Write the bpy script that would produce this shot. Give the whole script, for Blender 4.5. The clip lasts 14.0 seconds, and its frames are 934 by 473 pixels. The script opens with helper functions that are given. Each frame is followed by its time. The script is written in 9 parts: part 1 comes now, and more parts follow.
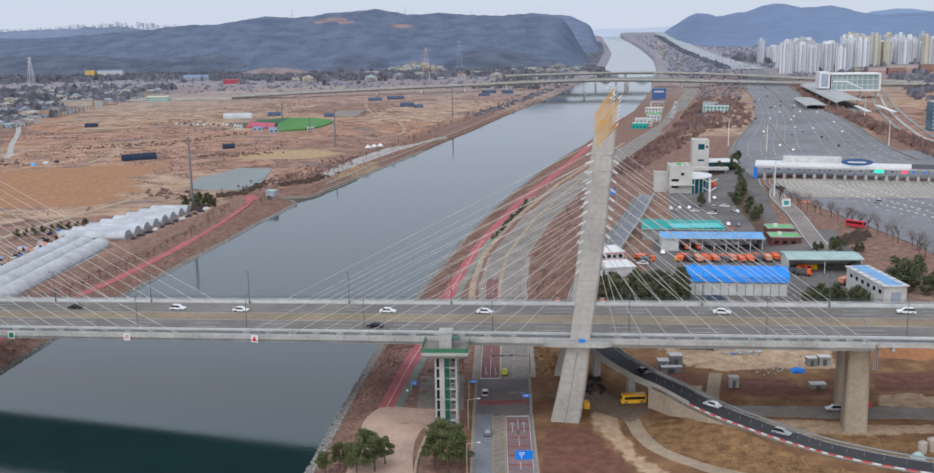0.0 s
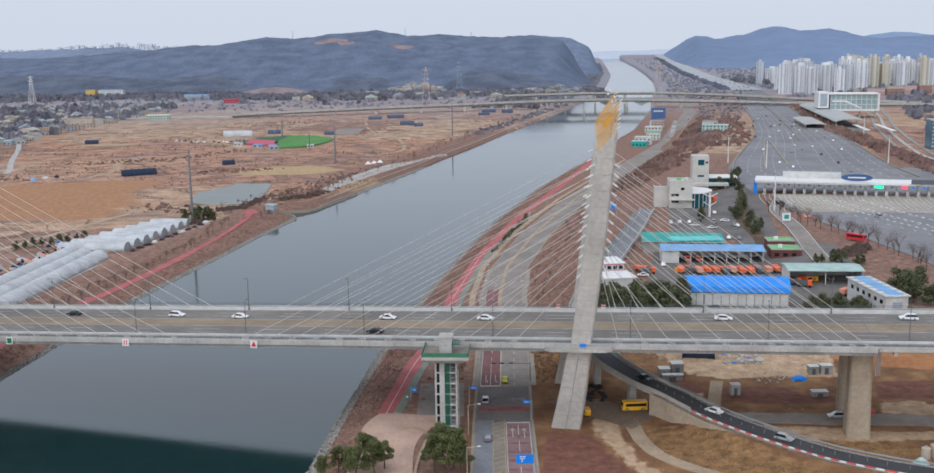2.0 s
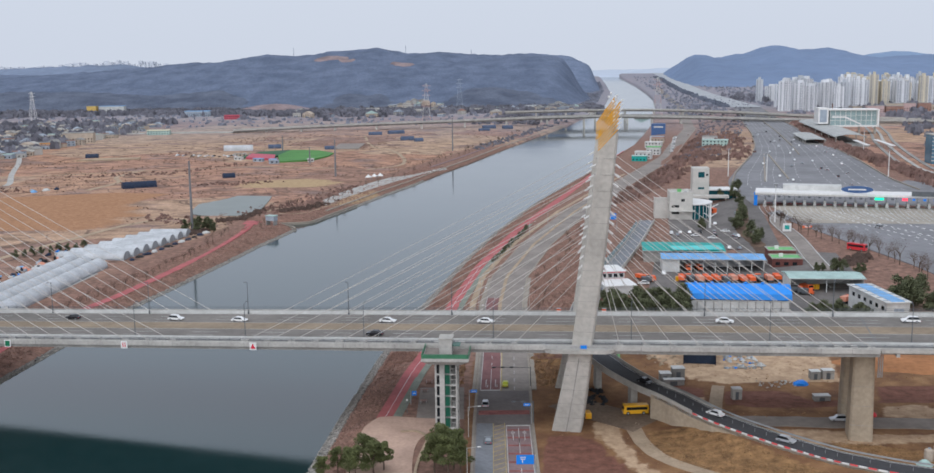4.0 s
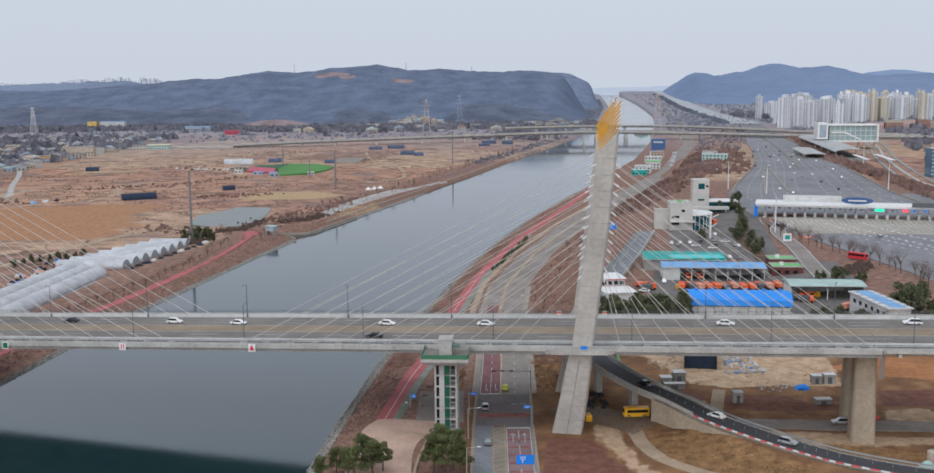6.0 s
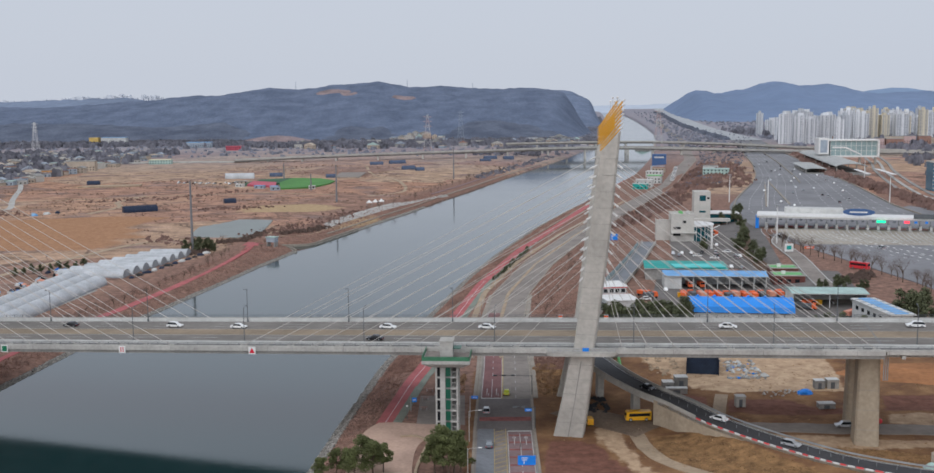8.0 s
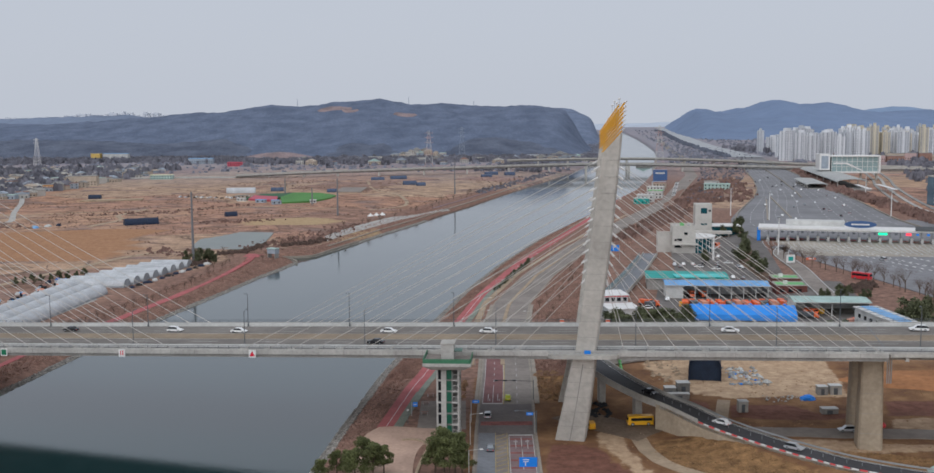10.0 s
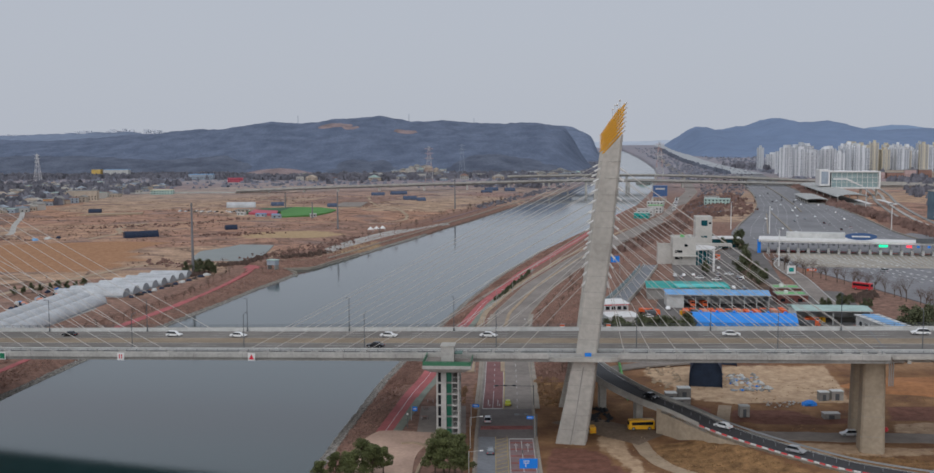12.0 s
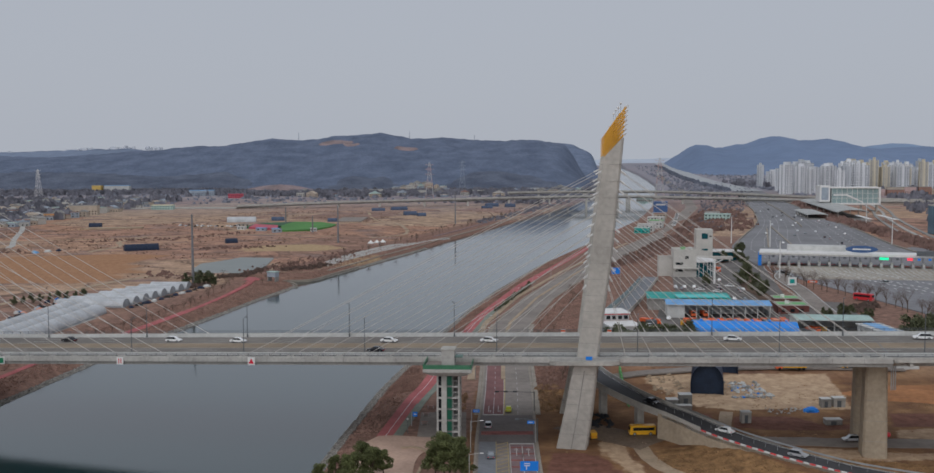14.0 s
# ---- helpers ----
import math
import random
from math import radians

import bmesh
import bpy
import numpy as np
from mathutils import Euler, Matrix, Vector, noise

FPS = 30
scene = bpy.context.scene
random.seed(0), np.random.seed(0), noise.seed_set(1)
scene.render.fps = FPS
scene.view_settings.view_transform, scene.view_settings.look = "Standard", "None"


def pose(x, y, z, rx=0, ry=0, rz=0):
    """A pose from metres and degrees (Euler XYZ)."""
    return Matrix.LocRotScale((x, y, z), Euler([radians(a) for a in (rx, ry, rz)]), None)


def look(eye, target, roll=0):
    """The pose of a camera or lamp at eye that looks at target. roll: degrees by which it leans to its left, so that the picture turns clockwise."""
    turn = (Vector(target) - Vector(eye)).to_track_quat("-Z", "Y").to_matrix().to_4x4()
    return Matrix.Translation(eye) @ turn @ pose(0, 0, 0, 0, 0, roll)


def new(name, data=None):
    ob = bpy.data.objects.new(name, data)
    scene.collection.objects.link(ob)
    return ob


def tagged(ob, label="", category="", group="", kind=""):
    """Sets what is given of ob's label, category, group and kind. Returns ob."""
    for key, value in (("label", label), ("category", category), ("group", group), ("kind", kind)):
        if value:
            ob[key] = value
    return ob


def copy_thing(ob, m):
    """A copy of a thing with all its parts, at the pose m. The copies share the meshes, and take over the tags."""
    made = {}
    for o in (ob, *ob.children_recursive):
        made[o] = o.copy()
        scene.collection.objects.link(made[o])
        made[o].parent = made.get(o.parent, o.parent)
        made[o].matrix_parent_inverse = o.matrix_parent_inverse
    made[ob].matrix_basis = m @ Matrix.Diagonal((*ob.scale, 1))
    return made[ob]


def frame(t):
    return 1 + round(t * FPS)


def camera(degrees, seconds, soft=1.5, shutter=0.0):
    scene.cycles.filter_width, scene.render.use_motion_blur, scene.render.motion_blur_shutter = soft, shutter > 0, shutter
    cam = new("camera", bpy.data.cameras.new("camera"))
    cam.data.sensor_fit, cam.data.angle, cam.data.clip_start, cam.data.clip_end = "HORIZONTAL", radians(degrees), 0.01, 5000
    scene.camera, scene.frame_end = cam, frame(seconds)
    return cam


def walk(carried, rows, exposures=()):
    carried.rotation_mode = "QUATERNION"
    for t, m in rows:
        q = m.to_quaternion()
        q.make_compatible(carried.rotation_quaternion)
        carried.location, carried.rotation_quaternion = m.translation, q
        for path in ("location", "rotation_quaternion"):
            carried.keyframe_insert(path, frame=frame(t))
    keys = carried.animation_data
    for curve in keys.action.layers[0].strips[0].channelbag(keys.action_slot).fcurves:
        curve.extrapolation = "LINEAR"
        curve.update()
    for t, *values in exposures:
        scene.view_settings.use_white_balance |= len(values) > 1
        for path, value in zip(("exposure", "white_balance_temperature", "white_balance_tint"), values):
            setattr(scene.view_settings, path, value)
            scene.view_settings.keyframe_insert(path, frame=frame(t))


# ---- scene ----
cam = camera(48.00, 14.0)
PATH = [
    (0, 0.000, -0.000, 104.000, -11.565, -0.851, 0.000),
    (0.5, -0.060, -0.024, 102.779, -11.273, -0.815, -0.021),
    (1, -0.171, -0.055, 101.594, -10.941, -0.763, -0.040),
    (1.5, -0.308, -0.094, 100.476, -10.623, -0.714, -0.063),
    (2, -0.426, -0.138, 99.353, -10.353, -0.688, -0.059),
    (2.5, -0.503, -0.186, 98.174, -10.098, -0.660, -0.076),
    (3, -0.549, -0.187, 97.038, -9.837, -0.637, -0.079),
    (5.5, -0.693, -0.119, 91.309, -8.580, -0.480, -0.093),
    (6, -0.721, -0.085, 90.201, -8.334, -0.461, -0.096),
    (6.5, -0.742, -0.030, 89.182, -8.089, -0.451, -0.080),
    (7, -0.758, -0.000, 88.069, -7.850, -0.427, -0.080),
    (7.5, -0.802, 0.032, 86.964, -7.590, -0.422, -0.066),
    (8, -0.846, 0.062, 85.882, -7.339, -0.403, -0.056),
    (10.5, -1.030, 0.280, 80.675, -6.072, -0.284, -0.014),
    (11, -1.061, 0.317, 79.653, -5.819, -0.265, -0.023),
    (11.5, -1.067, 0.339, 78.604, -5.548, -0.232, -0.018),
    (12, -1.076, 0.377, 77.559, -5.314, -0.213, -0.014),
    (12.5, -1.077, 0.399, 76.572, -5.062, -0.179, -0.009),
    (13, -1.096, 0.405, 75.628, -4.811, -0.154, -0.010),
    (13.5, -1.155, 0.415, 74.679, -4.572, -0.139, -0.014),
    (14, -1.226, 0.426, 73.763, -4.308, -0.115, -0.007),
]
walk(cam, [(t, pose(x, y, z, 0, 0, yaw) @ pose(0, 0, 0, 90 + pitch) @ pose(0, 0, 0, 0, 0, roll)) for t, x, y, z, pitch, roll, yaw in PATH],
     exposures=[(0, 0.36, 5930, 10), (2.5, 0.35, 5960, 10), (6, 0.25, 6020, 10), (8, 0.15, 6080, 10), (11, -0.05, 6120, 10), (14, -0.3, 6150, 10)])

# ---- world, sun, exposure ----
scene.view_settings.exposure = 0.0
world = bpy.data.worlds.new("overcast_sky")
scene.world = world
world.use_nodes = True
wn, wl = world.node_tree.nodes, world.node_tree.links
sky = wn.new("ShaderNodeTexSky")
sky.sky_type, sky.sun_disc = "NISHITA", False
sky.sun_elevation, sky.sun_rotation, sky.dust_density = radians(38), radians(200), 4.0
grey = wn.new("ShaderNodeMixRGB")
grey.inputs["Fac"].default_value = 0.93
grey.inputs["Color2"].default_value = (5.5, 5.68, 6.08, 1)
wl.new(sky.outputs["Color"], grey.inputs["Color1"])
wl.new(grey.outputs["Color"], wn["Background"].inputs["Color"])
wn["Background"].inputs["Strength"].default_value = 0.1
sun = new("sun", bpy.data.lights.new("sun", "SUN"))
sun.data.energy, sun.data.angle, sun.data.color = 1.55, radians(100), (1.0, 0.97, 0.93)
sun.matrix_world = look((0, 0, 300), (60, 220, 80))


# ---- materials ----
def material(name, color, rough=0.8, metal=0.0, scale=1.0, amount=0.25, bump=0.15, detail_scale=9.0, color2=None, spec=0.3, random_tint=0.0):
    """Base colour varied at two scales of noise, with a fine relief."""
    m = bpy.data.materials.new(name)
    m.use_nodes = True
    n, l = m.node_tree.nodes, m.node_tree.links
    b = n["Principled BSDF"]
    b.inputs["Roughness"].default_value, b.inputs["Metallic"].default_value = rough, metal
    b.inputs["Specular IOR Level"].default_value = spec
    geo = n.new("ShaderNodeNewGeometry")
    big, small = n.new("ShaderNodeTexNoise"), n.new("ShaderNodeTexNoise")
    big.inputs["Scale"].default_value, big.inputs["Detail"].default_value = scale, 5
    small.inputs["Scale"].default_value, small.inputs["Detail"].default_value = scale * detail_scale, 4
    ramp = n.new("ShaderNodeValToRGB")
    c2 = color2 or tuple(c * (1 - amount) for c in color)
    ramp.color_ramp.elements[0].color, ramp.color_ramp.elements[1].color = (*c2, 1), (*color, 1)
    ramp.color_ramp.elements[0].position, ramp.color_ramp.elements[1].position = 0.35, 0.65
    mul = n.new("ShaderNodeMixRGB")
    mul.blend_type, mul.inputs["Fac"].default_value = "MULTIPLY", min(1, amount * 1.2)
    for t in (big, small):
        l.new(geo.outputs["Position"], t.inputs["Vector"])
    l.new(big.outputs["Fac"], ramp.inputs["Fac"])
    l.new(ramp.outputs["Color"], mul.inputs["Color1"])
    stretch = n.new("ShaderNodeMapRange")
    stretch.inputs["From Min"].default_value, stretch.inputs["From Max"].default_value = 0.3, 0.7
    stretch.inputs["To Min"].default_value, stretch.inputs["To Max"].default_value = 0.45, 1.25
    l.new(small.outputs["Fac"], stretch.inputs["Value"])
    l.new(stretch.outputs["Result"], mul.inputs["Color2"])
    last = mul.outputs["Color"]
    if random_tint:
        info = n.new("ShaderNodeObjectInfo")
        hsv = n.new("ShaderNodeHueSaturation")
        rng = n.new("ShaderNodeMapRange")
        rng.inputs["To Min"].default_value, rng.inputs["To Max"].default_value = 1 - random_tint, 1 + random_tint
        l.new(info.outputs["Random"], rng.inputs["Value"])
        l.new(rng.outputs["Result"], hsv.inputs["Value"])
        l.new(last, hsv.inputs["Color"])
        last = hsv.outputs["Color"]
    l.new(last, b.inputs["Base Color"])
    if bump:
        bp = n.new("ShaderNodeBump")
        bp.inputs["Strength"].default_value, bp.inputs["Distance"].default_value = bump, 0.5 / (scale * detail_scale)
        l.new(small.outputs["Fac"], bp.inputs["Height"])
        l.new(bp.outputs["Normal"], b.inputs["Normal"])
    return m


CONCRETE = material("weathered_concrete", (0.47, 0.45, 0.41), 0.85, scale=0.12, amount=0.22)
CONCRETE_DARK = material("grey_concrete", (0.33, 0.32, 0.3), 0.9, scale=0.15, amount=0.25)
ASPHALT_OLD = material("old_asphalt", (0.285, 0.25, 0.222), 0.9, scale=0.05, amount=0.25)
MEDIAN = material("dusty_median", (0.3, 0.235, 0.165), 0.9, scale=0.1, amount=0.25)
RED_PATH = material("red_path", (0.46, 0.135, 0.135), 0.85, scale=0.15, amount=0.25)
WHITE_PAINT = material("white_paint", (0.75, 0.74, 0.72), 0.6, scale=0.5, amount=0.12)
CABLE = material("cable_sheath", (0.54, 0.51, 0.47), 0.5, scale=0.5, amount=0.1)
GOLD = material("gold_paint", (0.72, 0.36, 0.03), 0.45, scale=0.4, amount=0.15)
BLUE_ROOF = material("blue_sheet_roof", (0.04, 0.27, 0.78), 0.5, scale=0.2, amount=0.12)
SOIL = material("brown_soil", (0.2, 0.13, 0.09), 0.95, scale=0.05, amount=0.5)
GREEN_METAL = material("green_metal", (0.06, 0.2, 0.11), 0.5, scale=0.6, amount=0.2)
DARK = material("dark_interior", (0.03, 0.032, 0.036), 0.8, scale=0.5, amount=0.2)
FILM_SHEET = material("greenhouse_film", (0.54, 0.555, 0.57), 0.35, scale=0.15, amount=0.25)
APARTMENT = material("apartment_render", (0.7, 0.71, 0.73), 0.8, scale=0.02, amount=0.1, random_tint=0.12)


# ---- mesh helpers ----
def mesh_object(name, bm, mat, parent=None, label="", category="", kind="", group=""):
    me = bpy.data.meshes.new(name)
    bm.to_mesh(me)
    bm.free()
    for m in (mat if isinstance(mat, (list, tuple)) else [mat]):
        me.materials.append(m)
    ob = new(name, me)
    if parent:
        ob.parent = parent
    return tagged(ob, label, category, group, kind)


def part(name, bm, mat, parent, label=""):
    return mesh_object(name, bm, mat, parent, label)


def thing(name, at, label, category, group="", kind="", turn=0.0):
    ob = new(name)
    ob.matrix_world = pose(*at, 0, 0, turn)
    return tagged(ob, label, category, group, kind)


def box(bm, x0, x1, y0, y1, z0, z1, mi=0):
    v = [bm.verts.new(p) for p in ((x0, y0, z0), (x1, y0, z0), (x1, y1, z0), (x0, y1, z0), (x0, y0, z1), (x1, y0, z1), (x1, y1, z1), (x0, y1, z1))]
    for f in ((0, 3, 2, 1), (4, 5, 6, 7), (0, 1, 5, 4), (1, 2, 6, 5), (2, 3, 7, 6), (3, 0, 4, 7)):
        bm.faces.new([v[i] for i in f]).material_index = mi
    return v


def boxes(*specs):
    bm = bmesh.new()
    for s in specs:
        box(bm, *s)
    return bm


def loft(bm, rings, mi=0, cap=True):
    rows = [[bm.verts.new(p) for p in r] for r in rings]
    n = len(rows[0])
    for a, b in zip(rows, rows[1:]):
        for i in range(n):
            bm.faces.new((a[i], a[(i + 1) % n], b[(i + 1) % n], b[i])).material_index = mi
    if cap:
        bm.faces.new(rows[0][::-1]).material_index = mi
        bm.faces.new(rows[-1]).material_index = mi


def tube(bm, a, b, ra, rb=None, sides=6, mi=0):
    a, b = Vector(a), Vector(b)
    rb = ra if rb is None else rb
    w = (b - a).normalized()
    p = w.cross(Vector((0, 0, 1) if abs(w.z) < 0.9 else (1, 0, 0))).normalized()
    q = w.cross(p)
    ring = lambda c, r: [c + r * (math.cos(k) * p + math.sin(k) * q) for k in (2 * math.pi * i / sides for i in range(sides))]
    loft(bm, [ring(a, ra), ring(b, rb)], mi)


def prism(bm, outline, y0, y1, mi=0):
    """An outline in x, z pushed along y."""
    loft(bm, [[(x, y0, z) for x, z in outline], [(x, y1, z) for x, z in outline]], mi)


def lerp(table, v):
    """Linear reading of a table of (key, value)."""
    if v <= table[0][0]:
        return table[0][1]
    for (a, p), (b, q) in zip(table, table[1:]):
        if v <= b:
            return p + (q - p) * (v - a) / (b - a)
    return table[-1][1]


def smooth(a, b, v):
    t = min(1, max(0, (v - a) / (b - a)))
    return t * t * (3 - 2 * t)


BRIDGE_ASPHALT = material("bridge_asphalt_worn", (0.205, 0.187, 0.168), 0.85, scale=0.06, amount=0.25)
WALKWAY = material("pale_walkway", (0.22, 0.215, 0.205), 0.85, scale=0.2, amount=0.25)
PALE_CONCRETE = material("pale_concrete", (0.47, 0.455, 0.425), 0.85, scale=0.15, amount=0.25)
MAST_CONCRETE = material("mast_concrete", (0.5, 0.475, 0.43), 0.85, scale=0.09, amount=0.22)
PIER_CONCRETE = material("pier_concrete", (0.44, 0.36, 0.265), 0.85, scale=0.12, amount=0.22)
GALVANISED = material("galvanised_steel", (0.42, 0.43, 0.44), 0.5, 0.4, scale=0.6, amount=0.15)
LAMP_GREY = material("dark_grey_paint", (0.12, 0.13, 0.14), 0.5, scale=0.6, amount=0.15)
SIGN_BLUE = material("blue_sign_sheet", (0.02, 0.22, 0.75), 0.4, scale=0.6, amount=0.08)
SIGN_GREEN = material("green_sign_sheet", (0.01, 0.16, 0.08), 0.4, scale=0.6, amount=0.08)
SIGN_RED = material("red_sign_sheet", (0.62, 0.02, 0.05), 0.4, scale=0.6, amount=0.08)
SAND = material("dusty_sand", (0.43, 0.33, 0.23), 0.95, scale=0.15, amount=0.25)
MAROON = material("maroon_asphalt", (0.24, 0.118, 0.115), 0.9, scale=0.12, amount=0.25)
BRICK_RED = material("faded_red_paint", (0.33, 0.12, 0.11), 0.9, scale=0.3, amount=0.4)
YELLOW_PAINT = material("faded_yellow_paint", (0.5, 0.38, 0.17), 0.8, scale=0.4, amount=0.3)
GREY_GREEN = material("grey_green_paving", (0.25, 0.275, 0.225), 0.9, scale=0.2, amount=0.25)
PINK_PAVING = material("pink_paving", (0.54, 0.375, 0.29), 0.9, scale=0.12, amount=0.2)
RIPRAP = material("riprap_stone", (0.4, 0.375, 0.34), 0.95, scale=1.3, amount=0.65)
DARK_ASPHALT = material("dark_asphalt", (0.07, 0.07, 0.075), 0.8, scale=0.1, amount=0.2)
BARRIER_RED = material("red_plastic", (0.7, 0.09, 0.09), 0.5, scale=0.6, amount=0.12)
DIRT = material("packed_brown_earth", (0.25, 0.185, 0.135), 0.95, scale=0.12, amount=0.35)
YARD = material("yard_asphalt", (0.18, 0.165, 0.155), 0.9, scale=0.06, amount=0.3)
PLAZA = material("plaza_asphalt", (0.23, 0.228, 0.238), 0.85, scale=0.02, amount=0.22)
PALE_PLAZA = material("plaza_concrete", (0.42, 0.38, 0.32), 0.9, scale=0.04, amount=0.25)
GREEN_PANEL = material("green_glass_panel", (0.02, 0.12, 0.075), 0.3, scale=0.6, amount=0.2)
DARK_GLASS = material("dark_glass", (0.015, 0.018, 0.022), 0.12, scale=0.6, amount=0.1, bump=0)
TYRE = material("tyre_rubber", (0.02, 0.02, 0.02), 0.9, scale=2, amount=0.2)
CAR_WHITE = material("white_car_paint", (0.8, 0.8, 0.79), 0.25, scale=0.8, amount=0.04, bump=0, spec=0.5)
CAR_BLACK = material("black_car_paint", (0.02, 0.02, 0.024), 0.2, scale=0.8, amount=0.1, bump=0, spec=0.5)
CAR_SILVER = material("silver_car_paint", (0.55, 0.56, 0.58), 0.3, 0.4, scale=0.8, amount=0.05, bump=0, spec=0.5)
CAR_GREY = material("grey_car_paint", (0.2, 0.22, 0.24), 0.3, 0.3, scale=0.8, amount=0.05, bump=0, spec=0.5)
CAR_YELLOW = material("yellow_car_paint", (0.55, 0.6, 0.05), 0.3, scale=0.8, amount=0.05, bump=0, spec=0.5)
CAR_RED = material("red_car_paint", (0.6, 0.03, 0.04), 0.3, scale=0.8, amount=0.05, bump=0, spec=0.5)
BUS_YELLOW = material("bus_yellow_paint", (0.8, 0.42, 0.02), 0.35, scale=0.8, amount=0.06, bump=0)
ORANGE = material("orange_paint", (0.85, 0.16, 0.05), 0.45, scale=0.6, amount=0.15)
RED_WOOD = material("reddish_wood", (0.34, 0.2, 0.16), 0.8, scale=0.6, amount=0.2)
BARK = material("bark", (0.14, 0.1, 0.075), 0.95, scale=1.2, amount=0.3)
PINE = material("pine_needles", (0.15, 0.168, 0.062), 0.8, scale=0.5, amount=0.5)
EVERGREEN = material("evergreen_leaves", (0.16, 0.175, 0.092), 0.8, scale=0.4, amount=0.5)
TWIG = material("bare_twigs", (0.17, 0.12, 0.1), 0.95, scale=0.6, amount=0.3)
RED_SCRUB = material("reddish_scrub", (0.44, 0.28, 0.225), 0.95, scale=0.08, amount=0.35)
STRAW_SCRUB = material("straw_grass", (0.45, 0.28, 0.14), 0.95, scale=0.15, amount=0.4)
WALL_WHITE = material("dusty_white_wall", (0.6, 0.6, 0.58), 0.8, scale=0.25, amount=0.2)
PALE_BLUE_ROOF = material("pale_blue_roof", (0.2, 0.42, 0.72), 0.55, scale=0.2, amount=0.2)
TEAL_ROOF = material("teal_roof", (0.02, 0.36, 0.32), 0.55, scale=0.2, amount=0.2)
TURQUOISE = material("turquoise_roof", (0.12, 0.62, 0.6), 0.55, scale=0.2, amount=0.2)
GREEN_GREY_ROOF = material("pale_green_roof", (0.42, 0.56, 0.52), 0.55, scale=0.2, amount=0.2)
DARK_BRICK = material("dark_brick", (0.16, 0.06, 0.05), 0.85, scale=0.5, amount=0.25)
GREEN_ROOF = material("green_coating", (0.18, 0.5, 0.18), 0.6, scale=0.25, amount=0.2)
PALE_ORANGE = material("faded_orange_paint", (0.75, 0.33, 0.22), 0.5, scale=0.6, amount=0.2)
PALE_STONE = material("pale_stone", (0.55, 0.53, 0.49), 0.8, scale=0.2, amount=0.15)
TEAL_GLASS = material("teal_glass", (0.015, 0.09, 0.11), 0.15, scale=0.3, amount=0.2, bump=0)
NAVY = material("navy_sign", (0.06, 0.12, 0.27), 0.4, scale=0.6, amount=0.1)
SIGN_GREEN_BRIGHT = material("bright_green_sign", (0.02, 0.4, 0.16), 0.4, scale=0.6, amount=0.08)
NAVY_TARP = material("navy_tarpaulin", (0.012, 0.025, 0.06), 0.5, scale=0.4, amount=0.3)
CREAM = material("cream_plastic", (0.7, 0.66, 0.45), 0.5, scale=0.4, amount=0.1)


def glow(name, color, strength):
    m = bpy.data.materials.new(name)
    m.use_nodes = True
    b = m.node_tree.nodes["Principled BSDF"]
    b.inputs["Base Color"].default_value = (*color, 1)
    b.inputs["Emission Color"].default_value = (*color, 1)
    b.inputs["Emission Strength"].default_value = strength
    return m


LED_GREEN = glow("green_led_sign", (0.02, 0.8, 0.35), 1.0)
LED_RED = glow("red_led_sign", (0.9, 0.05, 0.08), 0.9)
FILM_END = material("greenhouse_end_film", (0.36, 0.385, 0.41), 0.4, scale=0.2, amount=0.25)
BEIGE_WALL = material("beige_wall", (0.5, 0.42, 0.34), 0.85, scale=0.2, amount=0.2)
GREY_WALL = material("blue_grey_wall", (0.36, 0.41, 0.47), 0.8, scale=0.2, amount=0.2)
ORANGE_WALL = material("orange_wall", (0.72, 0.36, 0.16), 0.85, scale=0.2, amount=0.2)
YELLOW_WALL = material("yellow_wall", (0.72, 0.5, 0.16), 0.85, scale=0.1, amount=0.2)
RUST_ROOF = material("rust_roof", (0.34, 0.2, 0.16), 0.85, scale=0.2, amount=0.25)
GRASS = material("artificial_turf", (0.1, 0.26, 0.07), 0.9, scale=0.04, amount=0.2)
GRASS_DARK = material("dark_turf", (0.05, 0.13, 0.07), 0.9, scale=0.04, amount=0.2)
POND = material("pond_water", (0.17, 0.19, 0.17), 0.3, scale=0.05, amount=0.15, bump=0.02, spec=0.25)
STEEL_POLE = material("steel_pole", (0.22, 0.22, 0.23), 0.6, 0.2, scale=0.3, amount=0.15)
PALE_GLASS = material("pale_green_glass", (0.3, 0.4, 0.4), 0.2, scale=0.1, amount=0.2, bump=0)
BLUE_GLASS = material("blue_glass", (0.1, 0.2, 0.28), 0.15, scale=0.1, amount=0.25, bump=0)
APT_GLASS = material("apartment_window", (0.27, 0.29, 0.33), 0.2, scale=0.1, amount=0.2, bump=0)
APARTMENT_CREAM = material("cream_apartment_render", (0.62, 0.56, 0.44), 0.8, scale=0.02, amount=0.1, random_tint=0.1)
APARTMENT_GREY = material("grey_apartment_render", (0.5, 0.52, 0.55), 0.8, scale=0.02, amount=0.1, random_tint=0.1)
# far trees, their colour greyed to hold the distance haze
FAR_TREES = material("hazed_bare_trees", (0.24, 0.24, 0.28), 0.95, scale=0.02, amount=0.4)
KERB = material("grey_kerb", (0.34, 0.3, 0.25), 0.9, scale=0.2, amount=0.2)
LANE_PAINT = material("worn_lane_paint", (0.6, 0.6, 0.59), 0.8, scale=0.2, amount=0.3)
# city colour drawn close to the sky's, as haze would do
CITY_PALE = material("hazed_city", (0.6, 0.63, 0.68), 0.9, scale=0.01, amount=0.1, bump=0)
# distance haze painted in: red paled to pink
HAZY_RED = material("hazed_pink_red", (0.5, 0.36, 0.34), 0.8, scale=0.2, amount=0.1)
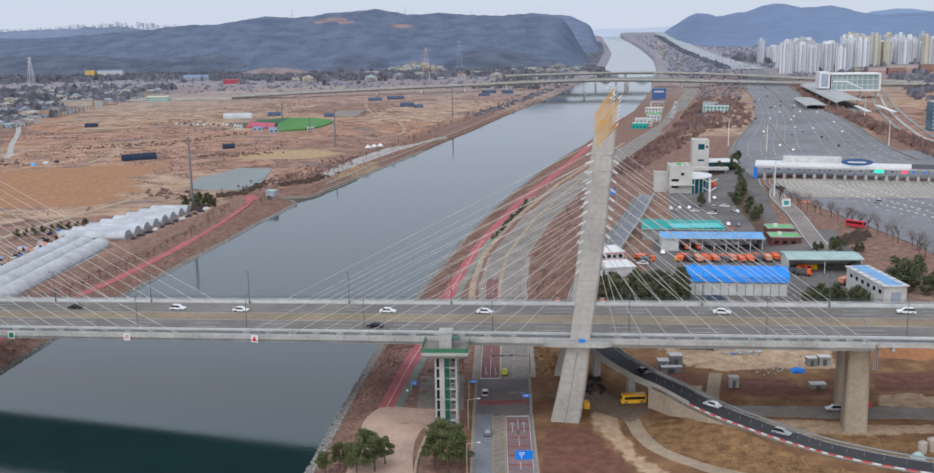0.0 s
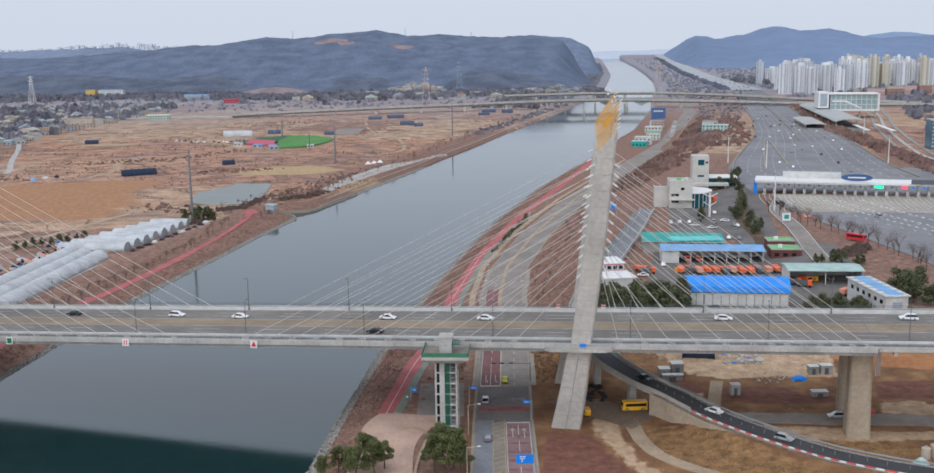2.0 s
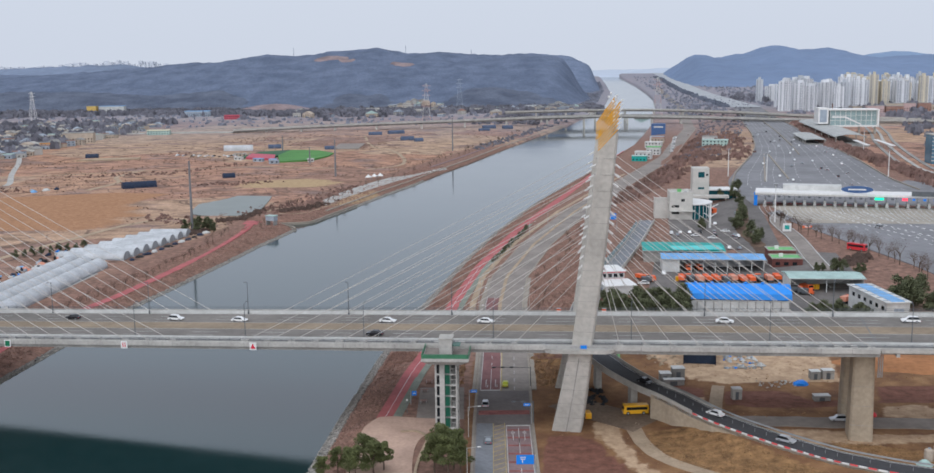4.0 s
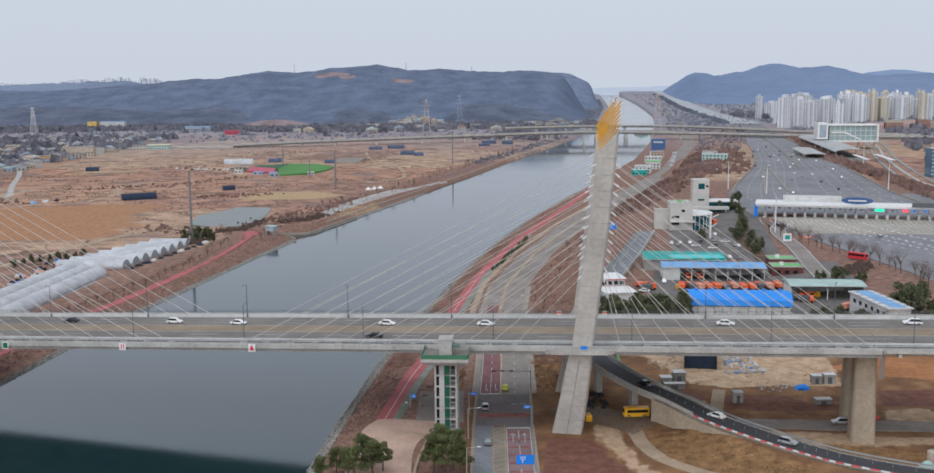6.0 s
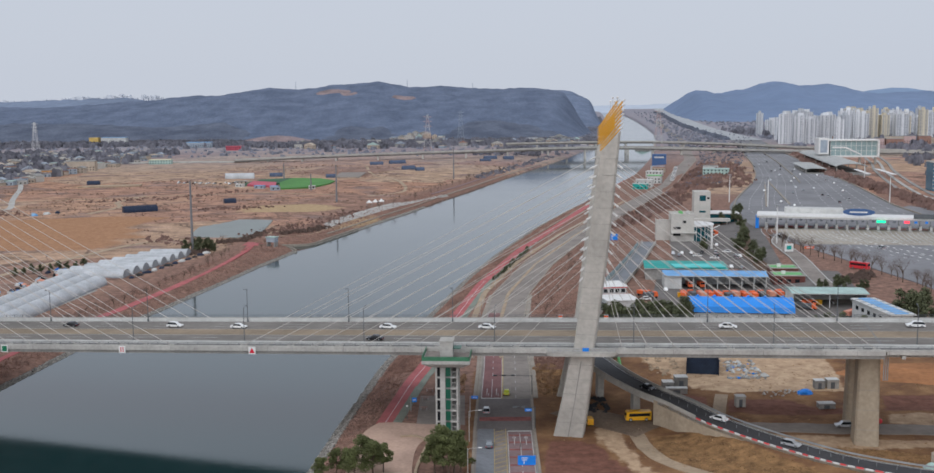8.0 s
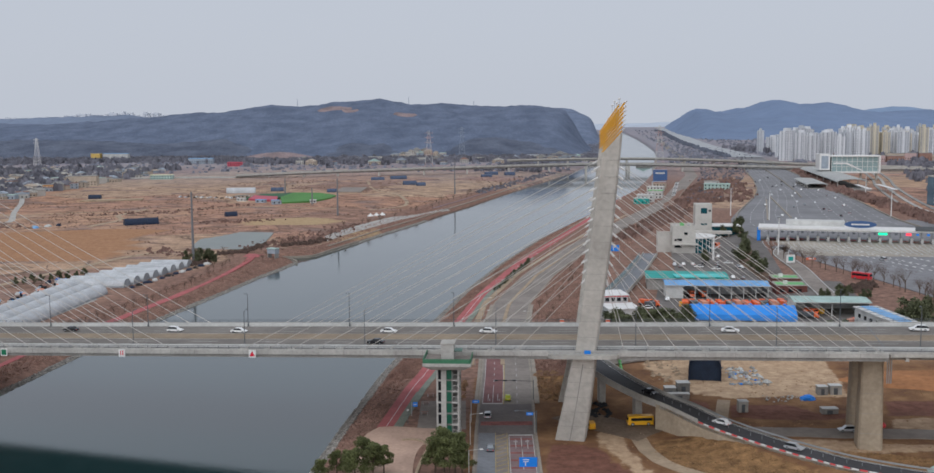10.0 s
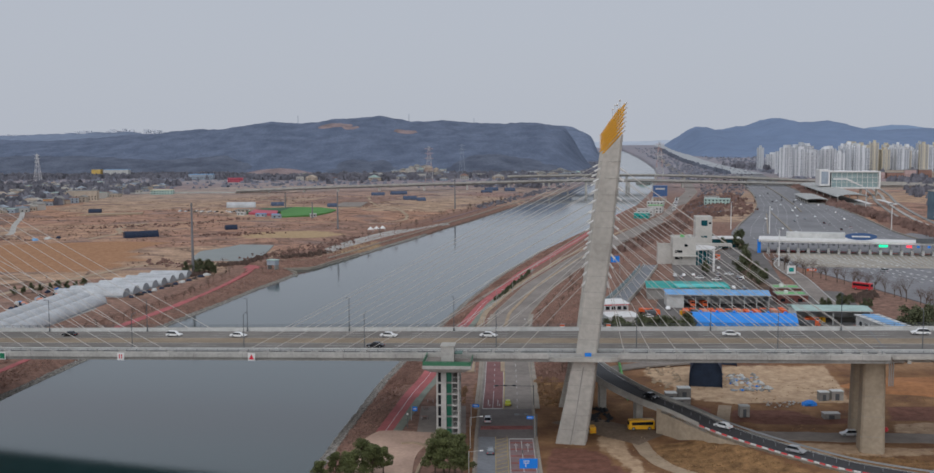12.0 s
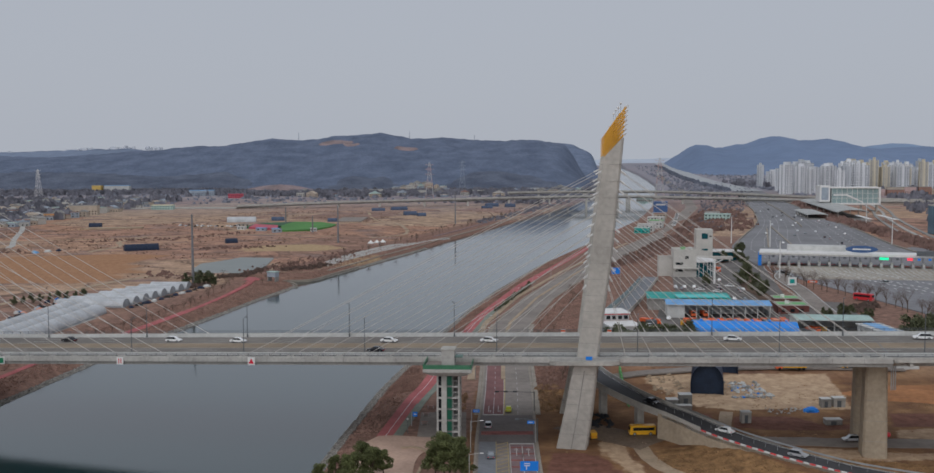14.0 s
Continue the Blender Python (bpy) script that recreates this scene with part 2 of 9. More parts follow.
HALL_RED = material("faded_red_hall", (0.5, 0.1, 0.14), 0.7, scale=0.1, amount=0.15)
EARTH = material("orange_earth", (0.44, 0.2, 0.085), 0.95, scale=0.06, amount=0.35)
MAROON_PALE = material("faded_maroon_asphalt", (0.27, 0.19, 0.19), 0.9, scale=0.1, amount=0.25)
BLUISH_ASPHALT = material("bluish_asphalt", (0.225, 0.235, 0.255), 0.85, scale=0.1, amount=0.2)
LANE_WHITE = material("lane_white", (0.58, 0.57, 0.55), 0.8, scale=0.3, amount=0.25)
# far trees and far road with haze mixed into the colour
HEDGE_BLUE = material("hazed_grey_trees", (0.3, 0.315, 0.375), 0.95, scale=0.02, amount=0.3)
FAR_ROAD = material("hazed_far_road", (0.4, 0.415, 0.43), 0.9, scale=0.02, amount=0.15)
NAVY_FAR = material("far_navy_sheet", (0.08, 0.11, 0.18), 0.6, scale=0.3, amount=0.3)
PLATFORM_ROOF = material("pale_platform_roof", (0.42, 0.43, 0.42), 0.7, scale=0.1, amount=0.2)
RUSSET = material("russet_bare_trees", (0.31, 0.2, 0.17), 0.95, scale=0.03, amount=0.35)
JUNCTION = material("junction_asphalt", (0.195, 0.172, 0.165), 0.85, scale=0.1, amount=0.25)
# tree belt with blue distance haze in its colour
BELT_BLUE = material("hazed_belt_trees", (0.2, 0.222, 0.28), 0.95, scale=0.02, amount=0.3)
# ridge woods with distance haze mixed into the colour
MID_RIDGE = material("hazed_ridge_woods", (0.2, 0.245, 0.335), 1.0, scale=0.004, amount=0.2, detail_scale=9, bump=0.4)
NAVY_FRONT = material("navy_curtain", (0.025, 0.042, 0.08), 0.6, scale=0.3, amount=0.3)
FIELD_TUFT = material("dry_field_tufts", (0.34, 0.225, 0.17), 0.95, scale=0.05, amount=0.35)
KNOLL = material("cleared_brown_slope", (0.3, 0.232, 0.232), 0.95, scale=0.03, amount=0.35)
DRY_BUSH = material("dry_orange_bush", (0.52, 0.34, 0.21), 0.95, scale=0.3, amount=0.4)
# ---- the lie of the land ----
WATER = -4.3
SHORE_L = [(-400, -165), (200, -156), (320, -150), (417, -141), (529, -122), (569, -116), (605, -109), (633, -104), (643, -108), (648, -120), (654, -121), (657, -106), (661, -98), (688, -91), (740, -77), (804, -61), (876, -41), (972, -18), (1079, 11), (1233, 48), (1702, 172), (2268, 297), (2717, 369), (3243, 451), (3897, 524), (4593, 592), (4900, 618)]
SHORE_R = [(-400, -80), (200, -45), (246, -40), (281, -37), (351, -30), (430, -18), (528, -1), (615, 17), (747, 50), (947, 110), (1248, 197), (1673, 297), (2233, 404), (2845, 505), (3290, 559), (3769, 609), (4281, 648), (4900, 700)]
ROAD_MID = [(-100, 8), (230, 8), (270, 9), (330, 11.5), (409, 14), (463, 19), (549, 37), (670, 71), (830, 125), (1060, 205), (1460, 312), (2200, 450), (3500, 640)]


def rise_far(y):
    return 42 * min(1, max(0, (y - 2500) / 2300)) ** 1.6


RAMP_FOOT = [(62.3, 258.6, 2.6), (66.6, 254.0, 3.6), (71, 249.9, 3.7), (75.6, 245.6, 3.2), (80.4, 241.6, 2.7), (85, 238.2, 2.3), (90, 235, 1.9), (98, 230.6, 1.6), (107, 226.5, 1.4), (121, 221, 1.3), (135, 216, 1.3), (157, 210, 1.3), (180, 204, 1.3)]


def ramp_bank(x, y):
    """Height of the earth bank heaped against the low end of the ramp, on its near side."""
    best = (1e9, 0.0)
    for (ax, ay, az), (bx, by, bz) in zip(RAMP_FOOT, RAMP_FOOT[1:]):
        dx, dy = bx - ax, by - ay
        t = min(1, max(0, ((x - ax) * dx + (y - ay) * dy) / (dx * dx + dy * dy)))
        px, py = ax + t * dx, ay + t * dy
        d = math.hypot(x - px, y - py)
        if d < best[0]:
            best = (d, az + t * (bz - az))
    return best[1] - 0.55 - 0.3 * max(0, best[0] - 4.2)


def ground_z(x, y):
    l, r = lerp(SHORE_L, y), lerp(SHORE_R, y)
    far = rise_far(y)
    if x < l:
        d = l - x
        z = -5.0 + 3.8 * smooth(-2, 9, d) + 1.6 * smooth(14, 26, d) + 1.4 * smooth(40, 90, d)
        z += far + 0.8 * noise.noise((x / 60, y / 60, 0)) * smooth(40, 90, d)
        pond = math.hypot((x + 160 - 0.3 * (y - 722)) / 32, (y - 722) / 62)
        return min(z, 0.6 + 2.4 * smooth(0.9, 1.25, pond)) if pond < 1.25 else z
    if x > r:
        d = x - r
        z = -5.0 + 4.2 * smooth(-2, 10, d) + 0.8 * smooth(10, 16, d)
        m = lerp(ROAD_MID, y)
        east = smooth(m + 14, m + 46, x) * smooth(330, 372, y)
        z += 5 * east + 3 * smooth(110, 150, x - 0.12 * (y - 400)) * smooth(380, 440, y)
        z += 1.0 * smooth(m + 30, m + 70, x) * (1 - smooth(330, 372, y))
        if y < 330 and x > 30:
            z += 0.35 * noise.noise((x / 9, y / 9, 3))
        if 48 < x < 190 and 190 < y < 268:
            z = max(z, ramp_bank(x, y))
        return z + far
    return -8.0 + far


ZONES = {
    "sand": ([(56, 344), (118, 344), (113, 312), (110, 298), (93, 300), (77, 298), (66.5, 303.6)], [(113, 275), (122, 277), (131, 271), (150, 268), (129, 265), (110, 266)],
             [(72, 258), (86, 258), (98, 257), (96, 252), (105, 254), (150, 254), (140, 249), (106, 247.5), (82, 247.5), (77, 251)], [(33, 270), (39, 266.6), (39, 256), (41, 240), (46.7, 227), (42, 226), (39, 233.6), (35.5, 247), (33, 256)], [(59, 287), (67, 286), (64, 278), (69, 273), (66, 271), (59, 284)]),
    "red_soil": ([(20.5, 258), (29.4, 257.5), (32.3, 254.3), (34, 245), (37, 236), (38, 226), (38, 214), (15, 214), (16.7, 230), (18, 246)], [(74, 292), (91, 290), (96, 281), (105, 282), (102, 276), (83, 275.5), (71, 279)], [(119, 294), (150, 295), (140, 277), (123, 279), (114, 279)], [(51, 304), (62, 299), (68, 293), (66, 282), (59.6, 285), (52, 299)],
                 [(37, 262), (38.8, 252), (39.8, 241), (43, 233), (47, 226), (46, 225), (41.5, 232), (38.6, 241), (37.6, 252), (36.6, 260)]),
    "orange_field": ([(-350, 610), (-225, 600), (-210, 660), (-230, 720), (-222, 775), (-262, 790), (-345, 760)],),
    "stubble": ([(-95, 712), (-80, 745), (-66, 792), (-72, 812), (-87, 773)], [(-178, 812), (-120, 815), (-100, 850), (-125, 872), (-172, 858)], [(-395, 1065), (-320, 1095), (-322, 1108), (-400, 1080)]),
    "straw": ([(45.9, 260), (58, 262), (63, 252), (78, 234), (93, 221), (120, 208), (84, 210), (62.7, 225), (50, 237.6), (45, 247)], [(82, 249), (96, 248), (111, 242), (130, 236), (105, 229), (95, 234), (84, 242)], [(20, 330), (30, 330), (28, 300), (20, 303)]),
}


def zone_weight(name, x, y, soft=1.6):
    """How far a place lies inside the patches of one kind of ground: 0 outside, 1 within."""
    best = -99.0
    for poly in ZONES[name]:
        inside, d = False, 1e9
        for (ax, ay), (bx, by) in zip(poly, poly[1:] + poly[:1]):
            if (ay > y) != (by > y) and x < ax + (y - ay) * (bx - ax) / (by - ay):
                inside = not inside
            t = min(1, max(0, ((x - ax) * (bx - ax) + (y - ay) * (by - ay)) / ((bx - ax) ** 2 + (by - ay) ** 2)))
            d = min(d, math.hypot(ax + t * (bx - ax) - x, ay + t * (by - ay) - y))
        best = max(best, d if inside else -d)
    return smooth(-soft, soft, best)


def bank_weight(x, y):
    """The reddish scrub belts along the canal and the road."""
    l, r, m = lerp(SHORE_L, y), lerp(SHORE_R, y), lerp(ROAD_MID, y)
    if x < (l + r) / 2:
        return (1 - smooth(26, 46, l - x)) * (1 - smooth(1000, 1500, y))
    far = 1 - smooth(1100, 1700, y)
    beyond = smooth(365, 400, y) * (1 - smooth(760, 980, y)) * (1 - smooth(420, 520, x)) * 0.9
    return max((1 - smooth(m + 26, m + 42, x)) * smooth(318, 345, y), 1 - smooth(m - 12, m - 8, x), beyond) * far


def build_ground():
    bm = bmesh.new()
    marks = {k: bm.verts.layers.float.new(k) for k in ("bank", "sand", "red_soil", "straw", "orange_field", "stubble")}
    ys = [-400, -100, 100, 160] + [190 + 2.5 * i for i in range(60)] + [341 + 5 * i for i in range(8)] + [380 + 10 * i for i in range(25)] + [630 + 2.5 * i for i in range(20)] + [680 + 10 * i for i in range(30)] + [1000 + 40 * i for i in range(40)] + [2600 + 115 * i for i in range(21)] + [5400, 6500, 8500, 12000]
    left = [9000, 3600, 2600, 1900, 1400, 1000, 760] + [600 - 20 * i for i in range(25)] + [90, 75, 60, 45, 36, 28, 22, 18, 14, 11, 8, 6, 4, 2, 0, -2]
    right = [-2, 0, 2, 4, 6, 8, 11, 14, 18, 23, 28] + [32 + 2.5 * i for i in range(64)] + [194 + 8 * i for i in range(12)] + [290 + 25 * i for i in range(12)] + [640, 800, 1000, 1400, 1900, 2600, 3600, 9000]
    rows = []
    for y in ys:
        l, r = lerp(SHORE_L, y), lerp(SHORE_R, y)
        xs = [l - d for d in left] + [r + d for d in right]
        row = [bm.verts.new((x, y, ground_z(x, y))) for x in xs]
        for v in row:
            v[marks["bank"]] = bank_weight(v.co.x, y)
            if 190 < y < 352 and 5 < v.co.x < 170:
                for k in ("sand", "red_soil", "straw"):
                    v[marks[k]] = zone_weight(k, v.co.x, y)
            elif 560 < y < 1130 and -460 < v.co.x < -60:
                for k in ("orange_field", "stubble"):
                    v[marks[k]] = zone_weight(k, v.co.x, y, 9)
        rows.append(row)
    for a, b in zip(rows, rows[1:]):
        for i in range(len(a) - 1):
            bm.faces.new((a[i], a[i + 1], b[i + 1], b[i]))
    for f in bm.faces:
        f.smooth = True
    return bm




def build_water():
    bm = bmesh.new()
    rows = []
    for y in [-400, 0, 150, 200] + [230 + 30 * i for i in range(150)]:
        l, r = lerp(SHORE_L, y) - 4, lerp(SHORE_R, y) + 4
        z = WATER + rise_far(y)
        rows.append([bm.verts.new((l + (r - l) * k / 6, y, z)) for k in range(7)])
    for a, b in zip(rows, rows[1:]):
        for i in range(6):
            bm.faces.new((a[i], a[i + 1], b[i + 1], b[i]))
    return bm


def ribbon(bm, line, half, lift=0.15, off=0.0, mi=0, step=8.0, z=None, a=None, b=None):
    """A thin slab of road that follows (y, x) points over the ground."""
    y0, y1 = a if a is not None else line[0][0], b if b is not None else line[-1][0]
    n = max(2, int(abs(y1 - y0) / step))
    rings = []
    for i in range(n + 1):
        y = y0 + (y1 - y0) * i / n
        x = lerp(line, y)
        dx = (lerp(line, y + 4) - lerp(line, y - 4)) / 8
        k = math.hypot(1, dx)
        xl, xr = x + (off - half) * k, x + (off + half) * k
        zz = (ground_z(x + off * k, y) if z is None else z(y)) + lift
        rings.append([(xl, y, zz - 0.5), (xr, y, zz - 0.5), (xr, y, zz), (xl, y, zz)])
    loft(bm, rings, mi)


def field_material():
    """Dry fields: plots of straw, soil and scrub, with grain and tracks."""
    m = bpy.data.materials.new("winter_fields")
    m.use_nodes = True
    n, l = m.node_tree.nodes, m.node_tree.links
    b = n["Principled BSDF"]
    b.inputs["Roughness"].default_value, b.inputs["Specular IOR Level"].default_value = 0.95, 0.15
    geo = n.new("ShaderNodeNewGeometry")

    def mapped(sx, sy, turn):
        mp = n.new("ShaderNodeMapping")
        mp.inputs["Scale"].default_value, mp.inputs["Rotation"].default_value = (sx, sy, 0.02), (0, 0, turn)
        l.new(geo.outputs["Position"], mp.inputs["Vector"])
        return mp.outputs["Vector"]

    warp = n.new("ShaderNodeTexNoise")
    warp.inputs["Scale"].default_value = 0.012
    l.new(geo.outputs["Position"], warp.inputs["Vector"])
    add = n.new("ShaderNodeVectorMath")
    add.operation = "MULTIPLY_ADD"
    add.inputs[1].default_value = (0.9, 0.9, 0)
    l.new(warp.outputs["Color"], add.inputs[0])
    l.new(mapped(0.0075, 0.0052, 0.35), add.inputs[2])
    cells = n.new("ShaderNodeTexVoronoi")
    cells.inputs["Scale"].default_value = 1.0
    l.new(add.outputs["Vector"], cells.inputs["Vector"])
    sep = n.new("ShaderNodeSeparateColor")
    l.new(cells.outputs["Color"], sep.inputs["Color"])
    plots = n.new("ShaderNodeValToRGB")
    plots.color_ramp.elements[0].color = (0.255, 0.158, 0.118, 1)
    plots.color_ramp.elements[1].color = (0.4, 0.268, 0.18, 1)
    for p, c in ((0.3, (0.34, 0.2, 0.145, 1)), (0.55, (0.385, 0.222, 0.145, 1)), (0.8, (0.41, 0.3, 0.21, 1))):
        plots.color_ramp.elements.new(p).color = c
    l.new(sep.outputs["Red"], plots.inputs["Fac"])
    mid, fine, scrub = (n.new("ShaderNodeTexNoise") for _ in range(3))
    mid.inputs["Scale"].default_value, mid.inputs["Detail"].default_value, mid.inputs["Roughness"].default_value = 0.06, 9, 0.65
    fine.inputs["Scale"].default_value, fine.inputs["Detail"].default_value = 0.6, 5
    scrub.inputs["Scale"].default_value, scrub.inputs["Detail"].default_value = 1.0, 6
    l.new(geo.outputs["Position"], mid.inputs["Vector"])
    l.new(geo.outputs["Position"], fine.inputs["Vector"])
    l.new(mapped(0.02, 0.03, 0.5), scrub.inputs["Vector"])
    dark = n.new("ShaderNodeValToRGB")
    dark.color_ramp.elements[0].position, dark.color_ramp.elements[0].color = 0.52, (0, 0, 0, 1)
    dark.color_ramp.elements[1].position, dark.color_ramp.elements[1].color = 0.66, (1, 1, 1, 1)
    l.new(scrub.outputs["Fac"], dark.inputs["Fac"])
    mix = n.new("ShaderNodeMixRGB")
    mix.inputs["Color2"].default_value = (0.24, 0.165, 0.14, 1)
    l.new(dark.outputs["Color"], mix.inputs["Fac"])
    l.new(plots.outputs["Color"], mix.inputs["Color1"])
    last = mix.outputs["Color"]
    # ditches and balks between the plots
    rim = n.new("ShaderNodeTexVoronoi")
    rim.feature = "DISTANCE_TO_EDGE"
    l.new(add.outputs["Vector"], rim.inputs["Vector"])
    ditch = n.new("ShaderNodeMapRange")
    ditch.inputs["From Min"].default_value, ditch.inputs["From Max"].default_value = 0.008, 0.03
    ditch.inputs["To Min"].default_value, ditch.inputs["To Max"].default_value = 0.75, 0.0
    l.new(rim.outputs["Distance"], ditch.inputs["Value"])
    cut_in = n.new("ShaderNodeMixRGB")
    cut_in.inputs["Color2"].default_value = (0.13, 0.085, 0.07, 1)
    l.new(ditch.outputs["Result"], cut_in.inputs["Fac"])
    l.new(last, cut_in.inputs["Color1"])
    last = cut_in.outputs["Color"]
    for t, lo, hi in ((mid, 0.5, 1.42), (fine, 0.72, 1.28)):
        rng = n.new("ShaderNodeMapRange")
        rng.inputs["From Min"].default_value, rng.inputs["From Max"].default_value = 0.3, 0.7
        rng.inputs["To Min"].default_value, rng.inputs["To Max"].default_value = lo, hi
        l.new(t.outputs["Fac"], rng.inputs["Value"])
        mul = n.new("ShaderNodeMixRGB")
        mul.blend_type, mul.inputs["Fac"].default_value = "MULTIPLY", 1
        l.new(last, mul.inputs["Color1"])
        l.new(rng.outputs["Result"], mul.inputs["Color2"])
        last = mul.outputs["Color"]
    # turned earth and scrub on the waste ground by the bridge
    place = n.new("ShaderNodeSeparateXYZ")
    l.new(geo.outputs["Position"], place.inputs["Vector"])
    east, north, both = n.new("ShaderNodeMapRange"), n.new("ShaderNodeMapRange"), n.new("ShaderNodeMath")
    east.inputs["From Min"].default_value, east.inputs["From Max"].default_value = -45, -30
    north.inputs["From Min"].default_value, north.inputs["From Max"].default_value = 370, 335
    l.new(place.outputs["X"], east.inputs["Value"])
    l.new(place.outputs["Y"], north.inputs["Value"])
    both.operation = "MULTIPLY"
    l.new(east.outputs["Result"], both.inputs[0])
    l.new(north.outputs["Result"], both.inputs[1])
    waste_noise = n.new("ShaderNodeTexNoise")
    waste_noise.inputs["Scale"].default_value, waste_noise.inputs["Detail"].default_value, waste_noise.inputs["Roughness"].default_value = 0.1, 9, 0.66
    l.new(geo.outputs["Position"], waste_noise.inputs["Vector"])
    waste = n.new("ShaderNodeValToRGB")
    waste.color_ramp.elements[0].position, waste.color_ramp.elements[0].color = 0.32, (0.12, 0.064, 0.042, 1)
    waste.color_ramp.elements[1].position, waste.color_ramp.elements[1].color = 0.72, (0.34, 0.205, 0.105, 1)
    waste.color_ramp.elements.new(0.45).color = (0.18, 0.096, 0.052, 1)
    waste.color_ramp.elements.new(0.56).color = (0.235, 0.13, 0.066, 1)
    l.new(waste_noise.outputs["Fac"], waste.inputs["Fac"])
    turned = n.new("ShaderNodeMixRGB")
    l.new(both.outputs["Value"], turned.inputs["Fac"])
    l.new(last, turned.inputs["Color1"])
    l.new(waste.outputs["Color"], turned.inputs["Color2"])
    last = turned.outputs["Color"]
    # patches with frayed edges: scrub belts, sand, red soil, straw
    fray = n.new("ShaderNodeTexNoise")
    fray.inputs["Scale"].default_value, fray.inputs["Detail"].default_value, fray.inputs["Roughness"].default_value = 0.35, 8, 0.7
    l.new(geo.outputs["Position"], fray.inputs["Vector"])
    for zone, lo, hi, grain in (("bank", (0.13, 0.08, 0.063), (0.32, 0.19, 0.143), fray), ("straw", (0.125, 0.072, 0.036), (0.36, 0.21, 0.098), fray), ("orange_field", (0.27, 0.14, 0.075), (0.42, 0.235, 0.13), fray), ("stubble", (0.34, 0.235, 0.13), (0.46, 0.34, 0.2), fray), ("red_soil", (0.12, 0.056, 0.04), (0.225, 0.108, 0.078), fray), ("sand", (0.33, 0.22, 0.14), (0.56, 0.41, 0.27), fray)):
        mark = n.new("ShaderNodeAttribute")
        mark.attribute_name = zone
        edge = n.new("ShaderNodeMath")
        edge.operation = "ADD"
        l.new(mark.outputs["Fac"], edge.inputs[0])
        l.new(fray.outputs["Fac"], edge.inputs[1])
        cut = n.new("ShaderNodeMapRange")
        cut.interpolation_type = "SMOOTHSTEP"
        cut.inputs["From Min"].default_value, cut.inputs["From Max"].default_value = 0.8, 1.2
        l.new(edge.outputs["Value"], cut.inputs["Value"])
        shade = n.new("ShaderNodeValToRGB")
        shade.color_ramp.elements[0].position, shade.color_ramp.elements[0].color = 0.34, (*lo, 1)
        shade.color_ramp.elements[1].position, shade.color_ramp.elements[1].color = 0.66, (*hi, 1)
        l.new(grain.outputs["Fac"], shade.inputs["Fac"])
        over = n.new("ShaderNodeMixRGB")
        l.new(cut.outputs["Result"], over.inputs["Fac"])
        l.new(last, over.inputs["Color1"])
        l.new(shade.outputs["Color"], over.inputs["Color2"])
        last = over.outputs["Color"]
    # distance haze put into the colour: the far land goes grey-blue
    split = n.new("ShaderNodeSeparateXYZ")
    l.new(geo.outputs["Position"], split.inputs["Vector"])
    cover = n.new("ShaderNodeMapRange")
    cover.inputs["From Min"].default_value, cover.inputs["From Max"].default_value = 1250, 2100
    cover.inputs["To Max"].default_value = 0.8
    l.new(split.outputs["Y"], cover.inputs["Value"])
    far_haze = n.new("ShaderNodeMixRGB")
    far_haze.inputs["Color2"].default_value = (0.25, 0.262, 0.31, 1)
    l.new(cover.outputs["Result"], far_haze.inputs["Fac"])
    l.new(last, far_haze.inputs["Color1"])
    l.new(far_haze.outputs["Color"], b.inputs["Base Color"])
    bp = n.new("ShaderNodeBump")
    bp.inputs["Strength"].default_value, bp.inputs["Distance"].default_value = 0.5, 0.6
    l.new(fine.outputs["Fac"], bp.inputs["Height"])
    l.new(bp.outputs["Normal"], b.inputs["Normal"])
    return m


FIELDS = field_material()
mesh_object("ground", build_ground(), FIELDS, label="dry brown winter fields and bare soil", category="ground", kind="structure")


def water_material():
    m = bpy.data.materials.new("canal_water")
    m.use_nodes = True
    n, l = m.node_tree.nodes, m.node_tree.links
    b = n["Principled BSDF"]
    b.inputs["Base Color"].default_value = (0.008, 0.029, 0.031, 1)
    b.inputs["Roughness"].default_value, b.inputs["IOR"].default_value, b.inputs["Specular IOR Level"].default_value = 0.07, 1.55, 0.85
    geo = n.new("ShaderNodeNewGeometry")
    a, c = n.new("ShaderNodeTexNoise"), n.new("ShaderNodeTexNoise")
    a.inputs["Scale"].default_value, a.inputs["Detail"].default_value = 0.7, 3
    c.inputs["Scale"].default_value, c.inputs["Detail"].default_value = 0.02, 3
    rr = n.new("ShaderNodeMapRange")
    rr.inputs["To Min"].default_value, rr.inputs["To Max"].default_value = 0.03, 0.12
    for t in (a, c):
        l.new(geo.outputs["Position"], t.inputs["Vector"])
    l.new(c.outputs["Fac"], rr.inputs["Value"])
    l.new(rr.outputs["Result"], b.inputs["Roughness"])
    bp = n.new("ShaderNodeBump")
    bp.inputs["Distance"].default_value = 0.12
    # the wind ripples die out up the canal
    part_xyz, calm = n.new("ShaderNodeSeparateXYZ"), n.new("ShaderNodeMapRange")
    calm.inputs["From Min"].default_value, calm.inputs["From Max"].default_value = 300, 1600
    calm.inputs["To Min"].default_value, calm.inputs["To Max"].default_value = 0.13, 0.0
    l.new(geo.outputs["Position"], part_xyz.inputs["Vector"])
    l.new(part_xyz.outputs["Y"], calm.inputs["Value"])
    l.new(calm.outputs["Result"], bp.inputs["Strength"])
    l.new(a.outputs["Fac"], bp.inputs["Height"])
    l.new(bp.outputs["Normal"], b.inputs["Normal"])
    return m


CANAL = water_material()
